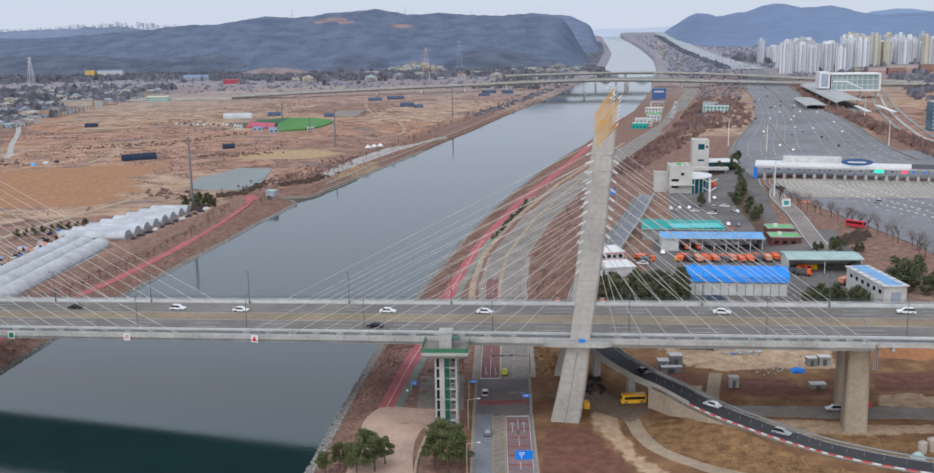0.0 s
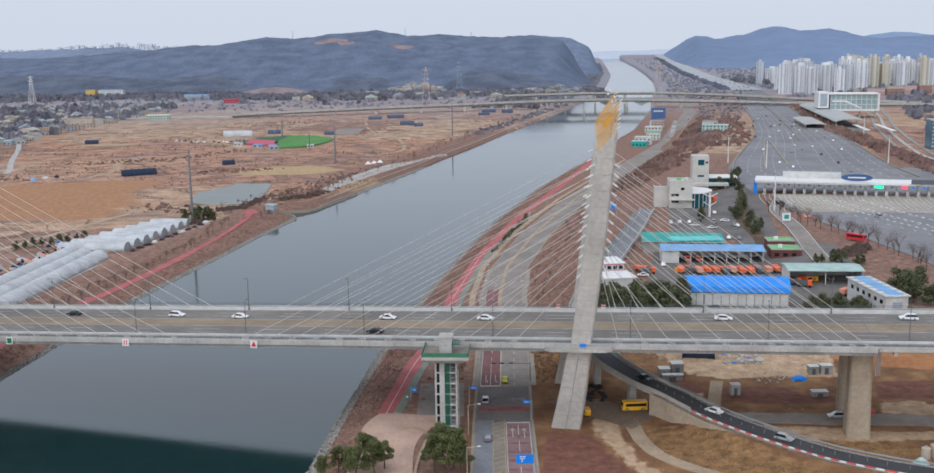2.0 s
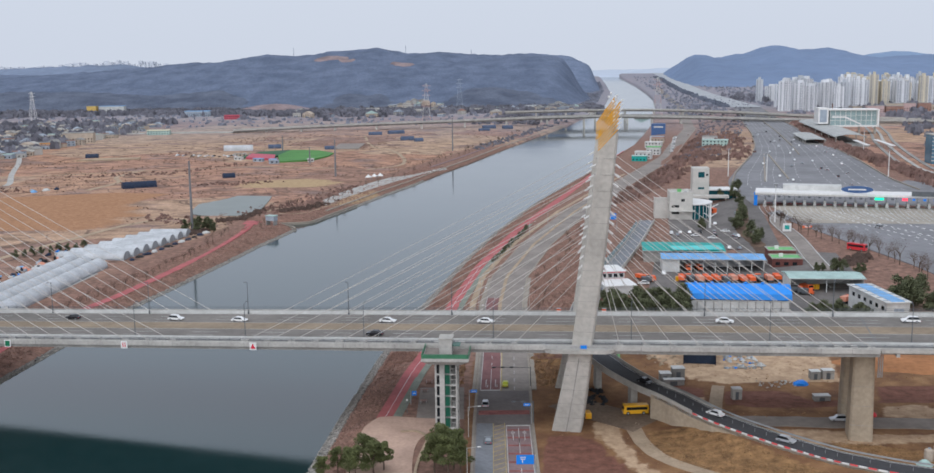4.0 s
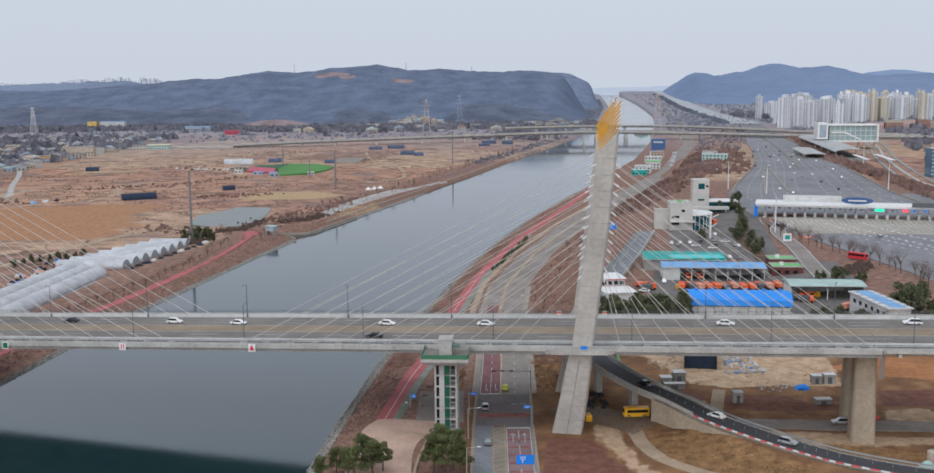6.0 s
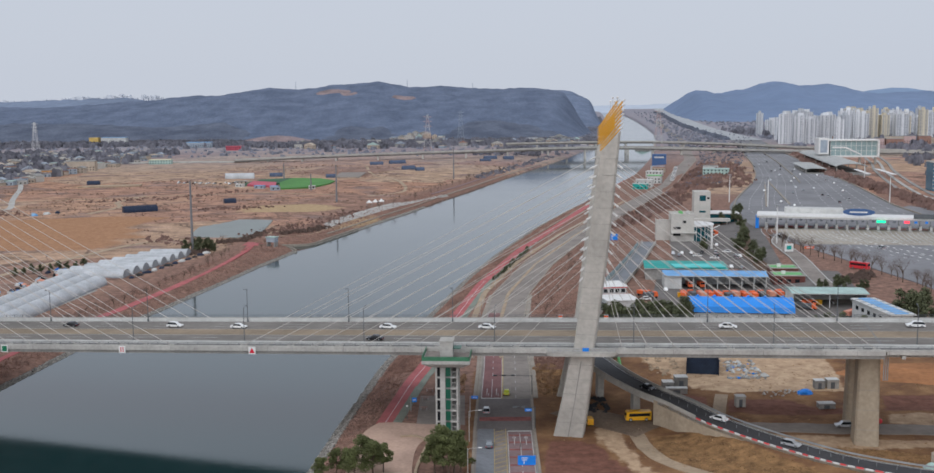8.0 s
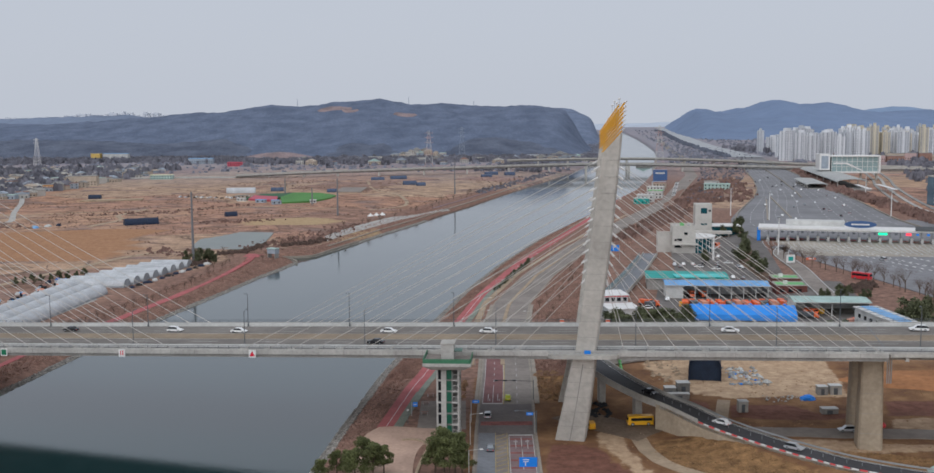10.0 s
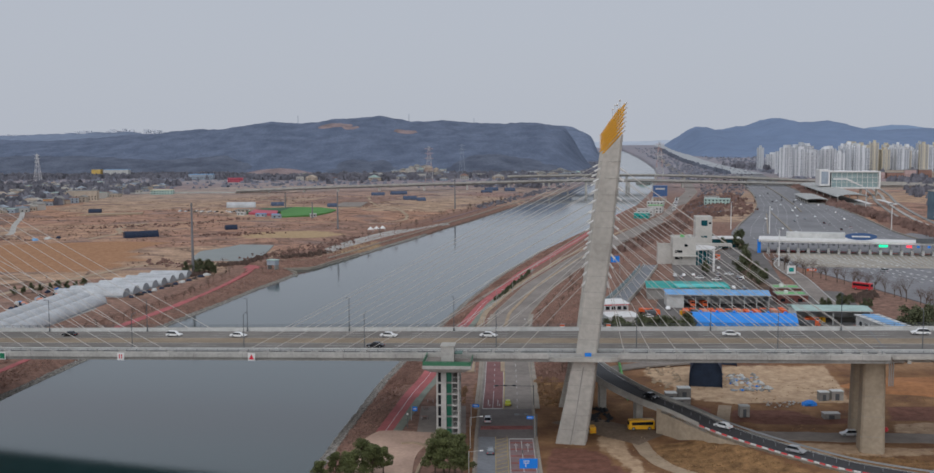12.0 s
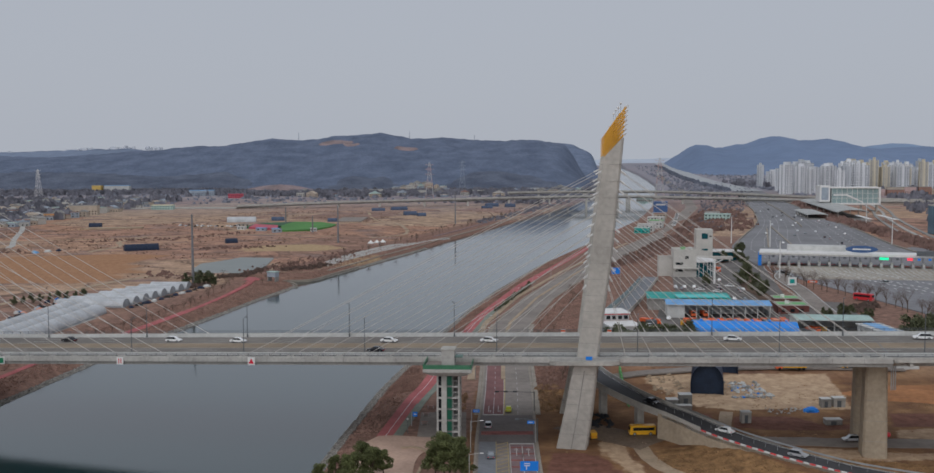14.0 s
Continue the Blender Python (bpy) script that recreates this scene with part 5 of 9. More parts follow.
# ---- cars ----
def car(name, at, turn, paint, label, group="cars on the move", size=(4.6, 1.8, 1.45), kind="sedan"):
    L, W, Hh = size
    ob = thing(name, at, label, "car" if kind in ("sedan", "suv") else kind, group, turn=turn)
    low = 0.32
    waist = Hh * (0.62 if kind == "sedan" else 0.58)
    if kind == "bus" or kind == "van":
        body = [(-L / 2, low), (L / 2 - 0.1, low), (L / 2, low + 0.5), (L / 2 - 0.25, Hh - 0.15), (L / 2 - 0.5, Hh), (-L / 2 + 0.1, Hh), (-L / 2, Hh - 0.2)]
        cabin = None
    else:
        body = [(-L / 2, low + 0.1), (-L / 2 + 0.15, low), (L / 2 - 0.2, low), (L / 2, low + 0.2), (L / 2 - 0.08, waist - 0.22), (L / 2 - 0.95, waist - 0.02), (-L / 2 + 0.5, waist), (-L / 2 + 0.03, waist - 0.1)]
        r = -L / 2 + (0.75 if kind == "sedan" else 0.12)
        cabin = [(r, waist - 0.05), (L / 2 - 1.15, waist - 0.05), (L / 2 - 1.85, Hh - 0.06), (r + 0.5, Hh - 0.05)]
    bm = bmesh.new()
    loft(bm, [[(x * 0.985, y, z) for x, z in body] if abs(y) > W / 2 - 0.05 else [(x, y, z) for x, z in body] for y in (-W / 2, -W / 2 + 0.1, W / 2 - 0.1, W / 2)])
    if cabin:
        loft(bm, [[(x * 0.93 if z > waist else x, y * (0.84 if z > waist else 0.98), z + 0.06 * (z > waist)) for x, z in cabin] for y in (-W / 2 + 0.08, W / 2 - 0.08)])
    bmesh.ops.recalc_face_normals(bm, faces=bm.faces[:])
    part("body", bm, paint, ob)
    if cabin:
        bm = bmesh.new()
        loft(bm, [[(x * (1.0 if z < waist else 0.965), y * (0.87 if z > waist else 1.0), z) for x, z in cabin] for y in (-W / 2 + 0.05, W / 2 - 0.05)])
        bmesh.ops.recalc_face_normals(bm, faces=bm.faces[:])
        part("cabin_glass", bm, DARK_GLASS, ob)
    else:
        for s in (-1, 1):
            part("side_window", boxes((-L / 2 + 0.4, L / 2 - 0.9, s * (W / 2 + 0.005) - 0.02, s * (W / 2 + 0.005) + 0.02, Hh * 0.52, Hh * 0.82)), DARK_GLASS, ob)
        part("windscreen", boxes((L / 2 - 0.2, L / 2 - 0.08, -W / 2 + 0.15, W / 2 - 0.15, Hh * 0.5, Hh * 0.85)), DARK_GLASS, ob)
    rad = 0.33 if L < 6 else 0.48
    for sx in (-0.3, 0.31):
        for sy in (-1, 1):
            bm = bmesh.new()
            tube(bm, (L * sx, sy * (W / 2 - 0.18), rad), (L * sx, sy * (W / 2 + 0.02), rad), rad, sides=12)
            w = part("wheel", bm, TYRE, ob)
            bm = bmesh.new()
            tube(bm, (L * sx, sy * (W / 2), rad), (L * sx, sy * (W / 2 + 0.035), rad), rad * 0.58, sides=10)
            part("rim", bm, GALVANISED, w)
    for s in (-1, 1):
        part("headlight", boxes((L / 2 - 0.12, L / 2 - 0.02, s * W * 0.36 - 0.2, s * W * 0.36 + 0.2, low + 0.22, low + 0.38)), WHITE_PAINT, ob)
        part("tail_light", boxes((-L / 2 - 0.01, -L / 2 + 0.06, s * W * 0.37 - 0.18, s * W * 0.37 + 0.18, waist - 0.35, waist - 0.2)), SIGN_RED, ob)
    return ob


WHITE_CAR = car("car", on_bridge(-122.5, 26.0, 0), TURN_B, CAR_WHITE, "white family car driving over the asphalt", size=(4.75, 1.85, 1.6), kind="suv")
BLACK_CAR = car("car", on_bridge(-157.8, 26.5, 0), TURN_B + 180, CAR_BLACK, "black car driving on the bridge", size=(4.7, 1.85, 1.5))
WHITE_SEDAN = car("car", on_bridge(-101.2, 24.6, 0), TURN_B, CAR_WHITE, "white saloon car on the road", size=(4.8, 1.85, 1.45))
SILVER_CAR = car("car", (4.5, 283, ground_z(4.5, 283) + 0.13), 88, CAR_SILVER, "silver car waiting on the canal road", size=(4.6, 1.85, 1.6), kind="suv")
GREY_CAR = car("car", (4.6, 254, ground_z(4.6, 254) + 0.13), 88, CAR_GREY, "grey saloon car on the canal road")
for ob, s, d, back in ((WHITE_SEDAN, -55.4, 24.8, 0), (WHITE_SEDAN, -26.6, 24.8, 0), (BLACK_CAR, -54.6, 9.8, 180), (WHITE_SEDAN, 38.6, 26.5, 0), (BLACK_CAR, 95.2, 25.9, 0), (WHITE_CAR, 85.7, 28.3, 180)):
    p = on_bridge(s, d, 0)
    copy_thing(ob, pose(p.x, p.y, p.z, 0, 0, TURN_B + back))
taxi = car("car", (10.8, 301, ground_z(10.8, 301) + 0.13), 86, CAR_YELLOW, "yellow-green taxi on the canal road", size=(4.5, 1.75, 1.5))


def on_ramp(x, y, ob, flip):
    i = min(range(len(RAMP) - 1), key=lambda k: (RAMP[k].x - x) ** 2 + (RAMP[k].y - y) ** 2)
    w = RAMP[i + 1] - RAMP[i]
    copy_thing(ob, pose(x, y, RAMP[i].z + 0.04, 0, 0, math.degrees(math.atan2(w.y, w.x)) + flip))


on_ramp(48.2, 277.0, BLACK_CAR, 0)
on_ramp(63.2, 258.4, WHITE_SEDAN, 180)
on_ramp(77.0, 243.8, SILVER_CAR, 0)
copy_thing(SILVER_CAR, pose(97, 264, ground_z(97, 264) + 0.16, 0, 0, 178))
bus = car("minibus", (45.2, 274.5, ground_z(45, 274) + 0.15), 184, BUS_YELLOW, "yellow minibus parked under the ramp", "", (7.0, 2.1, 2.7), "bus")
forklift = car("van", (31.8, 271.5, ground_z(32, 271) + 0.15), 95, BUS_YELLOW, "small yellow work van beside the mast", "", (3.4, 1.6, 1.9), "van")


# ---- street furniture near the road ----
def road_lamp(x, y, turn):
    ob = thing("street_lamp", (x, y, ground_z(x, y) + 0.1), "white street lamp with a long arm over the road", "street lamp", "lamps along the canal road", turn=turn)
    bm = bmesh.new()
    tube(bm, (0, 0, 0), (0, 0, 8.0), 0.12, 0.08)
    part("pole", bm, PALE_CONCRETE, ob)
    bm = bmesh.new()
    tube(bm, (0, 0, 7.9), (2.6, 0, 8.2), 0.05)
    part("arm", bm, PALE_CONCRETE, ob)
    part("lamp_head", boxes((2.4, 3.2, -0.15, 0.15, 8.12, 8.28)), WHITE_PAINT, ob)
    return ob


lamp = road_lamp(-0.4, 258, 0)
for x, y, turn in ((-0.8, 229, 0), (0.6, 205, 0), (20, 340, 180), (24, 400, 180), (1.5, 345, 0), (2.6, 372, 0), (4.4, 402, 0), (6, 432, 0), (12.5, 480, 0), (22, 525, 0), (35, 575, 0), (49, 625, 0)):
    copy_thing(lamp, pose(x, y, ground_z(x, y) + 0.1, 0, 0, turn))


def road_sign(x, y, w, h, z, label, post_side=1):
    ob = thing("road_sign", (x, y, ground_z(x, y)), label, "sign", "blue road signs")
    bm = bmesh.new()
    tube(bm, (post_side * (w / 2 + 0.35), 0.1, 0), (post_side * (w / 2 + 0.35), 0.1, z + h), 0.11)
    tube(bm, (post_side * (w / 2 + 0.35), 0.1, z + h * 0.5), (-post_side * w / 2, 0.1, z + h * 0.5), 0.05)
    part("post", bm, GALVANISED, ob)
    part("board", boxes((-w / 2, w / 2, -0.06, 0.04, z, z + h)), SIGN_BLUE, ob, "bright blue board")
    if w > 2:
        part("lettering", boxes((-w * 0.3, w * 0.05, -0.085, -0.065, z + h * 0.72, z + h * 0.8), (-w * 0.18, -w * 0.13, -0.085, -0.065, z + h * 0.15, z + h * 0.6), (-w * 0.28, w * 0.02, -0.085, -0.065, z + h * 0.52, z + h * 0.6)), WHITE_PAINT, ob)
    else:
        part("lettering", boxes((-w * 0.3, w * 0.3, -0.085, -0.065, z + h * 0.4, z + h * 0.6)), WHITE_PAINT, ob)
    return ob


road_sign(12.4, 226.5, 4.0, 2.2, 5.0, "bright blue direction sign over the kerb")
road_sign(78.5, 560, 4.6, 3.4, 7.0, "large blue direction sign above the slip road")
road_sign(15.2, 267.5, 1.8, 0.8, 5.0, "small blue sign above the crossing")
road_sign(1.2, 279, 1.8, 0.8, 5.2, "small blue sign above the crossing", -1)
road_sign(-15.6, 285, 1.3, 1.3, 2.6, "small blue notice by the cycle path", -1)


def signal(x, y, n, turn, arm):
    ob = thing("traffic_light", (x, y, ground_z(x, y)), "black traffic lights on a long arm over the road", "traffic light", turn=turn)
    bm = bmesh.new()
    tube(bm, (0, 0, 0), (0, 0, 6.2), 0.12)
    tube(bm, (0, 0, 5.9), (arm, 0, 6.2), 0.07)
    part("pole", bm, LAMP_GREY, ob)
    for k in range(n):
        part("lamp_housing", boxes((arm - 0.2 - 2.6 * k, arm + 0.9 - 2.6 * k, -0.2, 0.05, 5.9, 6.3)), LAMP_GREY, ob)


signal(18.2, 300, 3, 180, 10.5)
signal(17.0, 268, 2, 180, 5.0)
for x, y in ((-13, 296), (-13, 286), (-12, 305), (-9.5, 300), (-8.5, 292)):
    ob = thing("picnic_table", (x, y, 0.15), "reddish wooden picnic table with benches", "table", "picnic tables under the bridge")
    part("tabletop", boxes((-1.0, 1.0, -0.4, 0.4, 0.7, 0.76)), RED_WOOD, ob)
    for s in (-1, 1):
        part("bench", boxes((-1.0, 1.0, s * 0.8 - 0.15, s * 0.8 + 0.15, 0.42, 0.47)), RED_WOOD, ob)
        part("leg", boxes((s * 0.8 - 0.05, s * 0.8 + 0.05, -0.9, 0.9, 0, 0.7)), GALVANISED, ob)
bollard = thing("park_lamp", (-17.2, 277, 0.1), "dark park lamp with a white globe", "lamp")
bm = bmesh.new()
tube(bm, (0, 0, 0), (0, 0, 3.6), 0.09)
part("post", bm, LAMP_GREY, bollard)
bm = bmesh.new()
bmesh.ops.create_icosphere(bm, subdivisions=2, radius=0.28, matrix=Matrix.Translation((0, 0, 3.8)))
part("globe", bm, WHITE_PAINT, bollard)


# ---- trees ----
def twig_cloud(rnd, blobs, per, size, squash=0.8):
    """Many small leaf blades scattered through blobs (x, y, z, r)."""
    verts, faces = [], []
    for bx, by, bz, br in blobs:
        for _ in range(per):
            while True:
                q = Vector((rnd.uniform(-1, 1), rnd.uniform(-1, 1), rnd.uniform(-1, 1)))
                if 0.25 < q.length < 1:
                    break
            c = Vector((bx, by, bz)) + Vector((q.x * br, q.y * br, q.z * br * squash))
            a = Vector((rnd.uniform(-1, 1), rnd.uniform(-1, 1), rnd.uniform(-0.6, 0.6))).normalized() * size * rnd.uniform(0.6, 1.3)
            b = a.cross(Vector((rnd.uniform(-1, 1), rnd.uniform(-1, 1), 1))).normalized() * size * rnd.uniform(0.4, 0.8)
            k = len(verts)
            verts += [c - a, c + b, c + a, c - b * 0.8]
            faces.append((k, k + 1, k + 2, k + 3))
    return verts, faces


def mesh_from(name, verts, faces, mat, parent=None):
    me = bpy.data.meshes.new(name)
    me.from_pydata([tuple(v) for v in verts], [], faces)
    me.materials.append(mat)
    ob = new(name, me)
    if parent:
        ob.parent = parent
    return ob


def pine(seed, height, spread):
    rnd = random.Random(seed)
    ob = thing("pine_tree", (0, 0, -50), "dark green pine tree with a layered crown", "tree", "pine trees")
    bm = bmesh.new()
    p = Vector((0, 0, -0.4))
    tips = []
    for k in range(6):
        q = Vector((rnd.uniform(-0.35, 0.35) * k / 3, rnd.uniform(-0.35, 0.35) * k / 3, height * (k + 1) / 6.6))
        tube(bm, p, q, 0.24 - 0.032 * k, 0.24 - 0.032 * (k + 1))
        if k >= 2:
            for j in range(4):
                a = rnd.uniform(0, 6.28)
                r = spread * (1.15 - 0.13 * k) * rnd.uniform(0.55, 1.0)
                t = q + Vector((math.cos(a) * r, math.sin(a) * r, rnd.uniform(0.0, 0.9)))
                tube(bm, q - Vector((0, 0, rnd.uniform(0, 0.8))), t, 0.08, 0.03, sides=5)
                tips.append(t)
        p = q
    part("trunk", bm, BARK, ob)
    tips.append(p + Vector((0, 0, 0.4)))
    blobs = [(t.x, t.y, t.z + 0.2, spread * rnd.uniform(0.34, 0.55)) for t in tips]
    mesh_from("crown", *twig_cloud(rnd, blobs, 330, 0.19, 0.62), PINE, ob)
    return ob


def bare_tree(seed, height):
    rnd = random.Random(seed)
    ob = thing("bare_tree", (0, 0, -50), "leafless grey-brown tree beside the path", "tree", "bare trees")
    bm = bmesh.new()
    tube(bm, (0, 0, -0.3), (0, 0, height * 0.45), 0.16, 0.1)
    tips = []
    for j in range(9):
        a, h = rnd.uniform(0, 6.28), height * rnd.uniform(0.25, 0.45)
        t = Vector((math.cos(a) * height * rnd.uniform(0.12, 0.3), math.sin(a) * height * rnd.uniform(0.12, 0.3), height * rnd.uniform(0.6, 0.95)))
        tube(bm, (0, 0, h), t, 0.07, 0.025, sides=4)
        tips.append(t)
    part("trunk", bm, BARK, ob)
    verts, faces = [], []
    for t in tips + [Vector((0, 0, height * 0.7))]:
        for _ in range(42):
            c = t + Vector((rnd.gauss(0, 1), rnd.gauss(0, 1), rnd.gauss(-0.3, 0.8))) * height * 0.11
            d = Vector((rnd.uniform(-1, 1), rnd.uniform(-1, 1), rnd.uniform(0.1, 1.4))).normalized() * height * rnd.uniform(0.04, 0.1)
            w = d.cross(Vector((rnd.uniform(-1, 1), 1, 0))).normalized() * 0.035
            k = len(verts)
            verts += [c - w, c + w, c + d]
            faces.append((k, k + 1, k + 2))
    mesh_from("crown", verts, faces, TWIG, ob)
    return ob


def evergreen(seed, height, wide):
    rnd = random.Random(seed)
    ob = thing("evergreen_tree", (0, 0, -50), "dense dark evergreen tree", "tree", "evergreen trees")
    bm = bmesh.new()
    tube(bm, (0, 0, -0.4), (0, 0, height * 0.7), 0.2, 0.07)
    for _ in range(6):
        a = rnd.uniform(0, 6.28)
        tube(bm, (0, 0, height * rnd.uniform(0.2, 0.5)), (math.cos(a) * wide * 0.6, math.sin(a) * wide * 0.6, height * rnd.uniform(0.4, 0.7)), 0.07, 0.03, sides=5)
    part("trunk", bm, BARK, ob)
    blobs = []
    for _ in range(15):
        h = rnd.uniform(0.22, 0.92)
        a, r = rnd.uniform(0, 6.28), wide * math.sin(math.pi * (0.12 + 0.82 * h)) * rnd.uniform(0.3, 0.85)
        blobs.append((math.cos(a) * r, math.sin(a) * r, height * h, wide * rnd.uniform(0.3, 0.45)))
    mesh_from("crown", *twig_cloud(rnd, blobs, 120, 0.3, 1.0), EVERGREEN, ob)
    return ob


PINES = [pine(s, h, w) for s, h, w in ((1, 7.2, 2.6), (2, 6.4, 2.3), (3, 8.4, 3.1))]
BARES = [bare_tree(s, h) for s, h in ((4, 6.5), (5, 5.5), (6, 8.0), (7, 6.0))]
GREENS = [evergreen(s, h, w) for s, h, w in ((8, 6.5, 2.6), (9, 5.5, 2.4), (10, 7.5, 3.0))]
PLANTED = set()


def plant(ob, x, y, turn=0.0, size=1.0):
    m = pose(x, y, ground_z(x, y), 0, 0, turn)
    if ob.name in PLANTED:
        c = copy_thing(ob, m)
        c.scale = (size, size, size)
    else:
        PLANTED.add(ob.name)
        ob.matrix_world = m
        ob.scale = (size, size, size)


for i, (x, y, k, s) in enumerate(((-34.5, 233, 1, 0.85), (-31.5, 236, 0, 0.8), (-28.5, 234, 1, 0.95), (-25.2, 237, 2, 0.95), (-22.6, 232, 0, 1.1), (-26.5, 229, 2, 0.9), (-20.5, 236, 1, 0.95), (-23.8, 240, 0, 0.85),
                                  (-6.6, 238, 2, 1.15), (-4.0, 236, 2, 1.1), (-8.5, 234, 0, 1.2), (-5.2, 231, 2, 1.1), (-2.4, 233, 0, 1.1))):
    plant(PINES[k], x, y, 70 * i, s)
rnd = random.Random(11)
for k in range(46):
    x, y = 49 + rnd.uniform(0, 30), 357 + rnd.uniform(0, 18)
    plant(GREENS[k % 3], x, y, rnd.uniform(0, 360), rnd.uniform(1.1, 1.5))
for k in range(20):
    plant(GREENS[k % 3], 119 + rnd.uniform(0, 28), 356 + rnd.uniform(0, 5), rnd.uniform(0, 360), rnd.uniform(0.8, 1.1))
for k in range(10):
    plant(GREENS[k % 3], 157 + rnd.uniform(0, 14), 362 + rnd.uniform(0, 22), rnd.uniform(0, 360), rnd.uniform(1.2, 1.7))
for k in range(9):
    plant(GREENS[k % 3], 140 + rnd.uniform(0, 26), 424 + rnd.uniform(0, 8), rnd.uniform(0, 360), rnd.uniform(0.6, 0.85))
for x, y, s in ((160, 604, 1.35), (156, 590, 1.3), (153, 577, 1.4), (144, 553, 1.5), (147, 560, 1.2), (143, 521, 1.3), (145, 512, 1.2), (141, 505, 1.2), (168, 640, 1.3), (163, 668, 1.3), (172, 670, 1.4), (161, 690, 1.2), (127, 557, 1.3), (176, 684, 1.3), (182, 700, 1.2), (154, 583, 1.1)):
    plant(GREENS[int(x) % 3], x, y, x * 7, s)
for k in range(8):
    plant(GREENS[k % 3], -163 + 2.4 * k, 598 + rnd.uniform(0, 14), rnd.uniform(0, 360), rnd.uniform(0.8, 1.2))
for k in range(9):
    plant(GREENS[k % 3], -212 + 3.2 * k - 12, 512 + 3 * k, rnd.uniform(0, 360), 0.7)
for k in range(26):
    t = k / 25
    yy = 562 - 168 * t
    plant(BARES[k % 4], lerp([(395, 189), (458, 187), (494, 179), (536, 172), (565, 165)], yy) + rnd.uniform(-3, 1), yy, rnd.uniform(0, 360), rnd.uniform(1.0, 1.5))
for k in range(34):
    y = 300 + 9 * k
    plant(BARES[k % 4], lerp(RED_L, y) - 5 + rnd.uniform(-2, 2), y, rnd.uniform(0, 360), rnd.uniform(0.55, 0.9))
for k in range(60):
    y = 620 + 14 * k
    plant(BARES[k % 4], lerp(SHORE_L, y) - rnd.uniform(16, 34), y, rnd.uniform(0, 360), rnd.uniform(0.6, 1.0))
for k in range(50):
    y = 345 + 12 * k
    plant(BARES[k % 4], lerp(ROAD_MID, y) + rnd.uniform(12, 22), y, rnd.uniform(0, 360), rnd.uniform(0.5, 0.8))


for k in range(34):
    y = 500 + 3.2 * k
    plant(GREENS[k % 3], lerp(RED_R, y) + 4.8 + rnd.uniform(-0.9, 0.9), y, rnd.uniform(0, 360), rnd.uniform(0.25, 0.42))


# ---- dry scrub ----
def scrub(name, spots, mat, label, size=0.55):
    rnd = random.Random(21)
    verts, faces = [], []
    for x, y, h in spots:
        z = ground_z(x, y)
        for _ in range(5):
            a = rnd.uniform(0, 6.28)
            w = size * rnd.uniform(0.5, 1.2) * h
            dx, dy = math.cos(a) * w, math.sin(a) * w
            ox, oy = rnd.gauss(0, 0.5 * h), rnd.gauss(0, 0.5 * h)
            k = len(verts)
            verts += [(x + ox - dx, y + oy - dy, z - 0.05), (x + ox + dx, y + oy + dy, z - 0.05), (x + ox + dx * 0.6 + rnd.gauss(0, 0.15), y + oy + dy * 0.6, z + h * rnd.uniform(0.5, 1.1)), (x + ox - dx * 0.7, y + oy - dy * 0.7 + rnd.gauss(0, 0.15), z + h * rnd.uniform(0.4, 1.0))]
            faces.append((k, k + 1, k + 2, k + 3))
    ob = mesh_from(name, verts, faces, mat)
    tagged(ob, label, "scrub", kind="stuff")


rnd = random.Random(31)
spots = []
for _ in range(16000):
    y = 330 + 900 * rnd.random() ** 1.6
    m, r = lerp(ROAD_MID, y), lerp(SHORE_R, y)
    x = m + rnd.uniform(10, 30 + 0.02 * (y - 330)) if rnd.random() < 0.6 else r + rnd.uniform(4, max(6, lerp(RED_R, y) - r - 3))
    spots.append((x, y, rnd.uniform(0.2, 0.55) * (1 + y / 1500)))
for _ in range(11000):
    y = 295 + 700 * rnd.random() ** 1.5
    x = lerp(SHORE_L, y) - rnd.uniform(4, 24)
    if abs(x - lerp(RED_L, y)) > 2.6 or y > 605:
        spots.append((x, y, rnd.uniform(0.2, 0.6)))
for _ in range(1500):
    y = rnd.uniform(215, 335)
    spots.append((lerp(SHORE_R, y) + rnd.uniform(2.5, max(4, lerp(RED_R, y) - lerp(SHORE_R, y) - 3.5)), y, rnd.uniform(0.15, 0.5)))
scrub("scrub", spots, RED_SCRUB, "reddish-brown leafless scrub on the canal banks", 0.3)
spots = []
for _ in range(30000):
    x, y = rnd.uniform(22, 140), rnd.uniform(205, 330)
    p = min(RAMP, key=lambda q: (q.x - x) ** 2 + (q.y - y) ** 2)
    if math.hypot(p.x - x, p.y - y) < 5.5 or (abs(y - 262) < 6 and x > 45) or (30 < x < 52 and 258 < y < 290) or (zone_weight("straw", x, y) < 0.4 and (rnd.random() < 0.95 or zone_weight("red_soil", x, y) > 0.3)):
        continue
    spots.append((x, y, rnd.uniform(0.08, 0.26)))
scrub("scrub", spots, STRAW_SCRUB, "dry straw-coloured grass on the rough ground", 0.32)
# ---- depot on the right bank ----


def gz(x, y):
    return ground_z(x, y) + 0.22


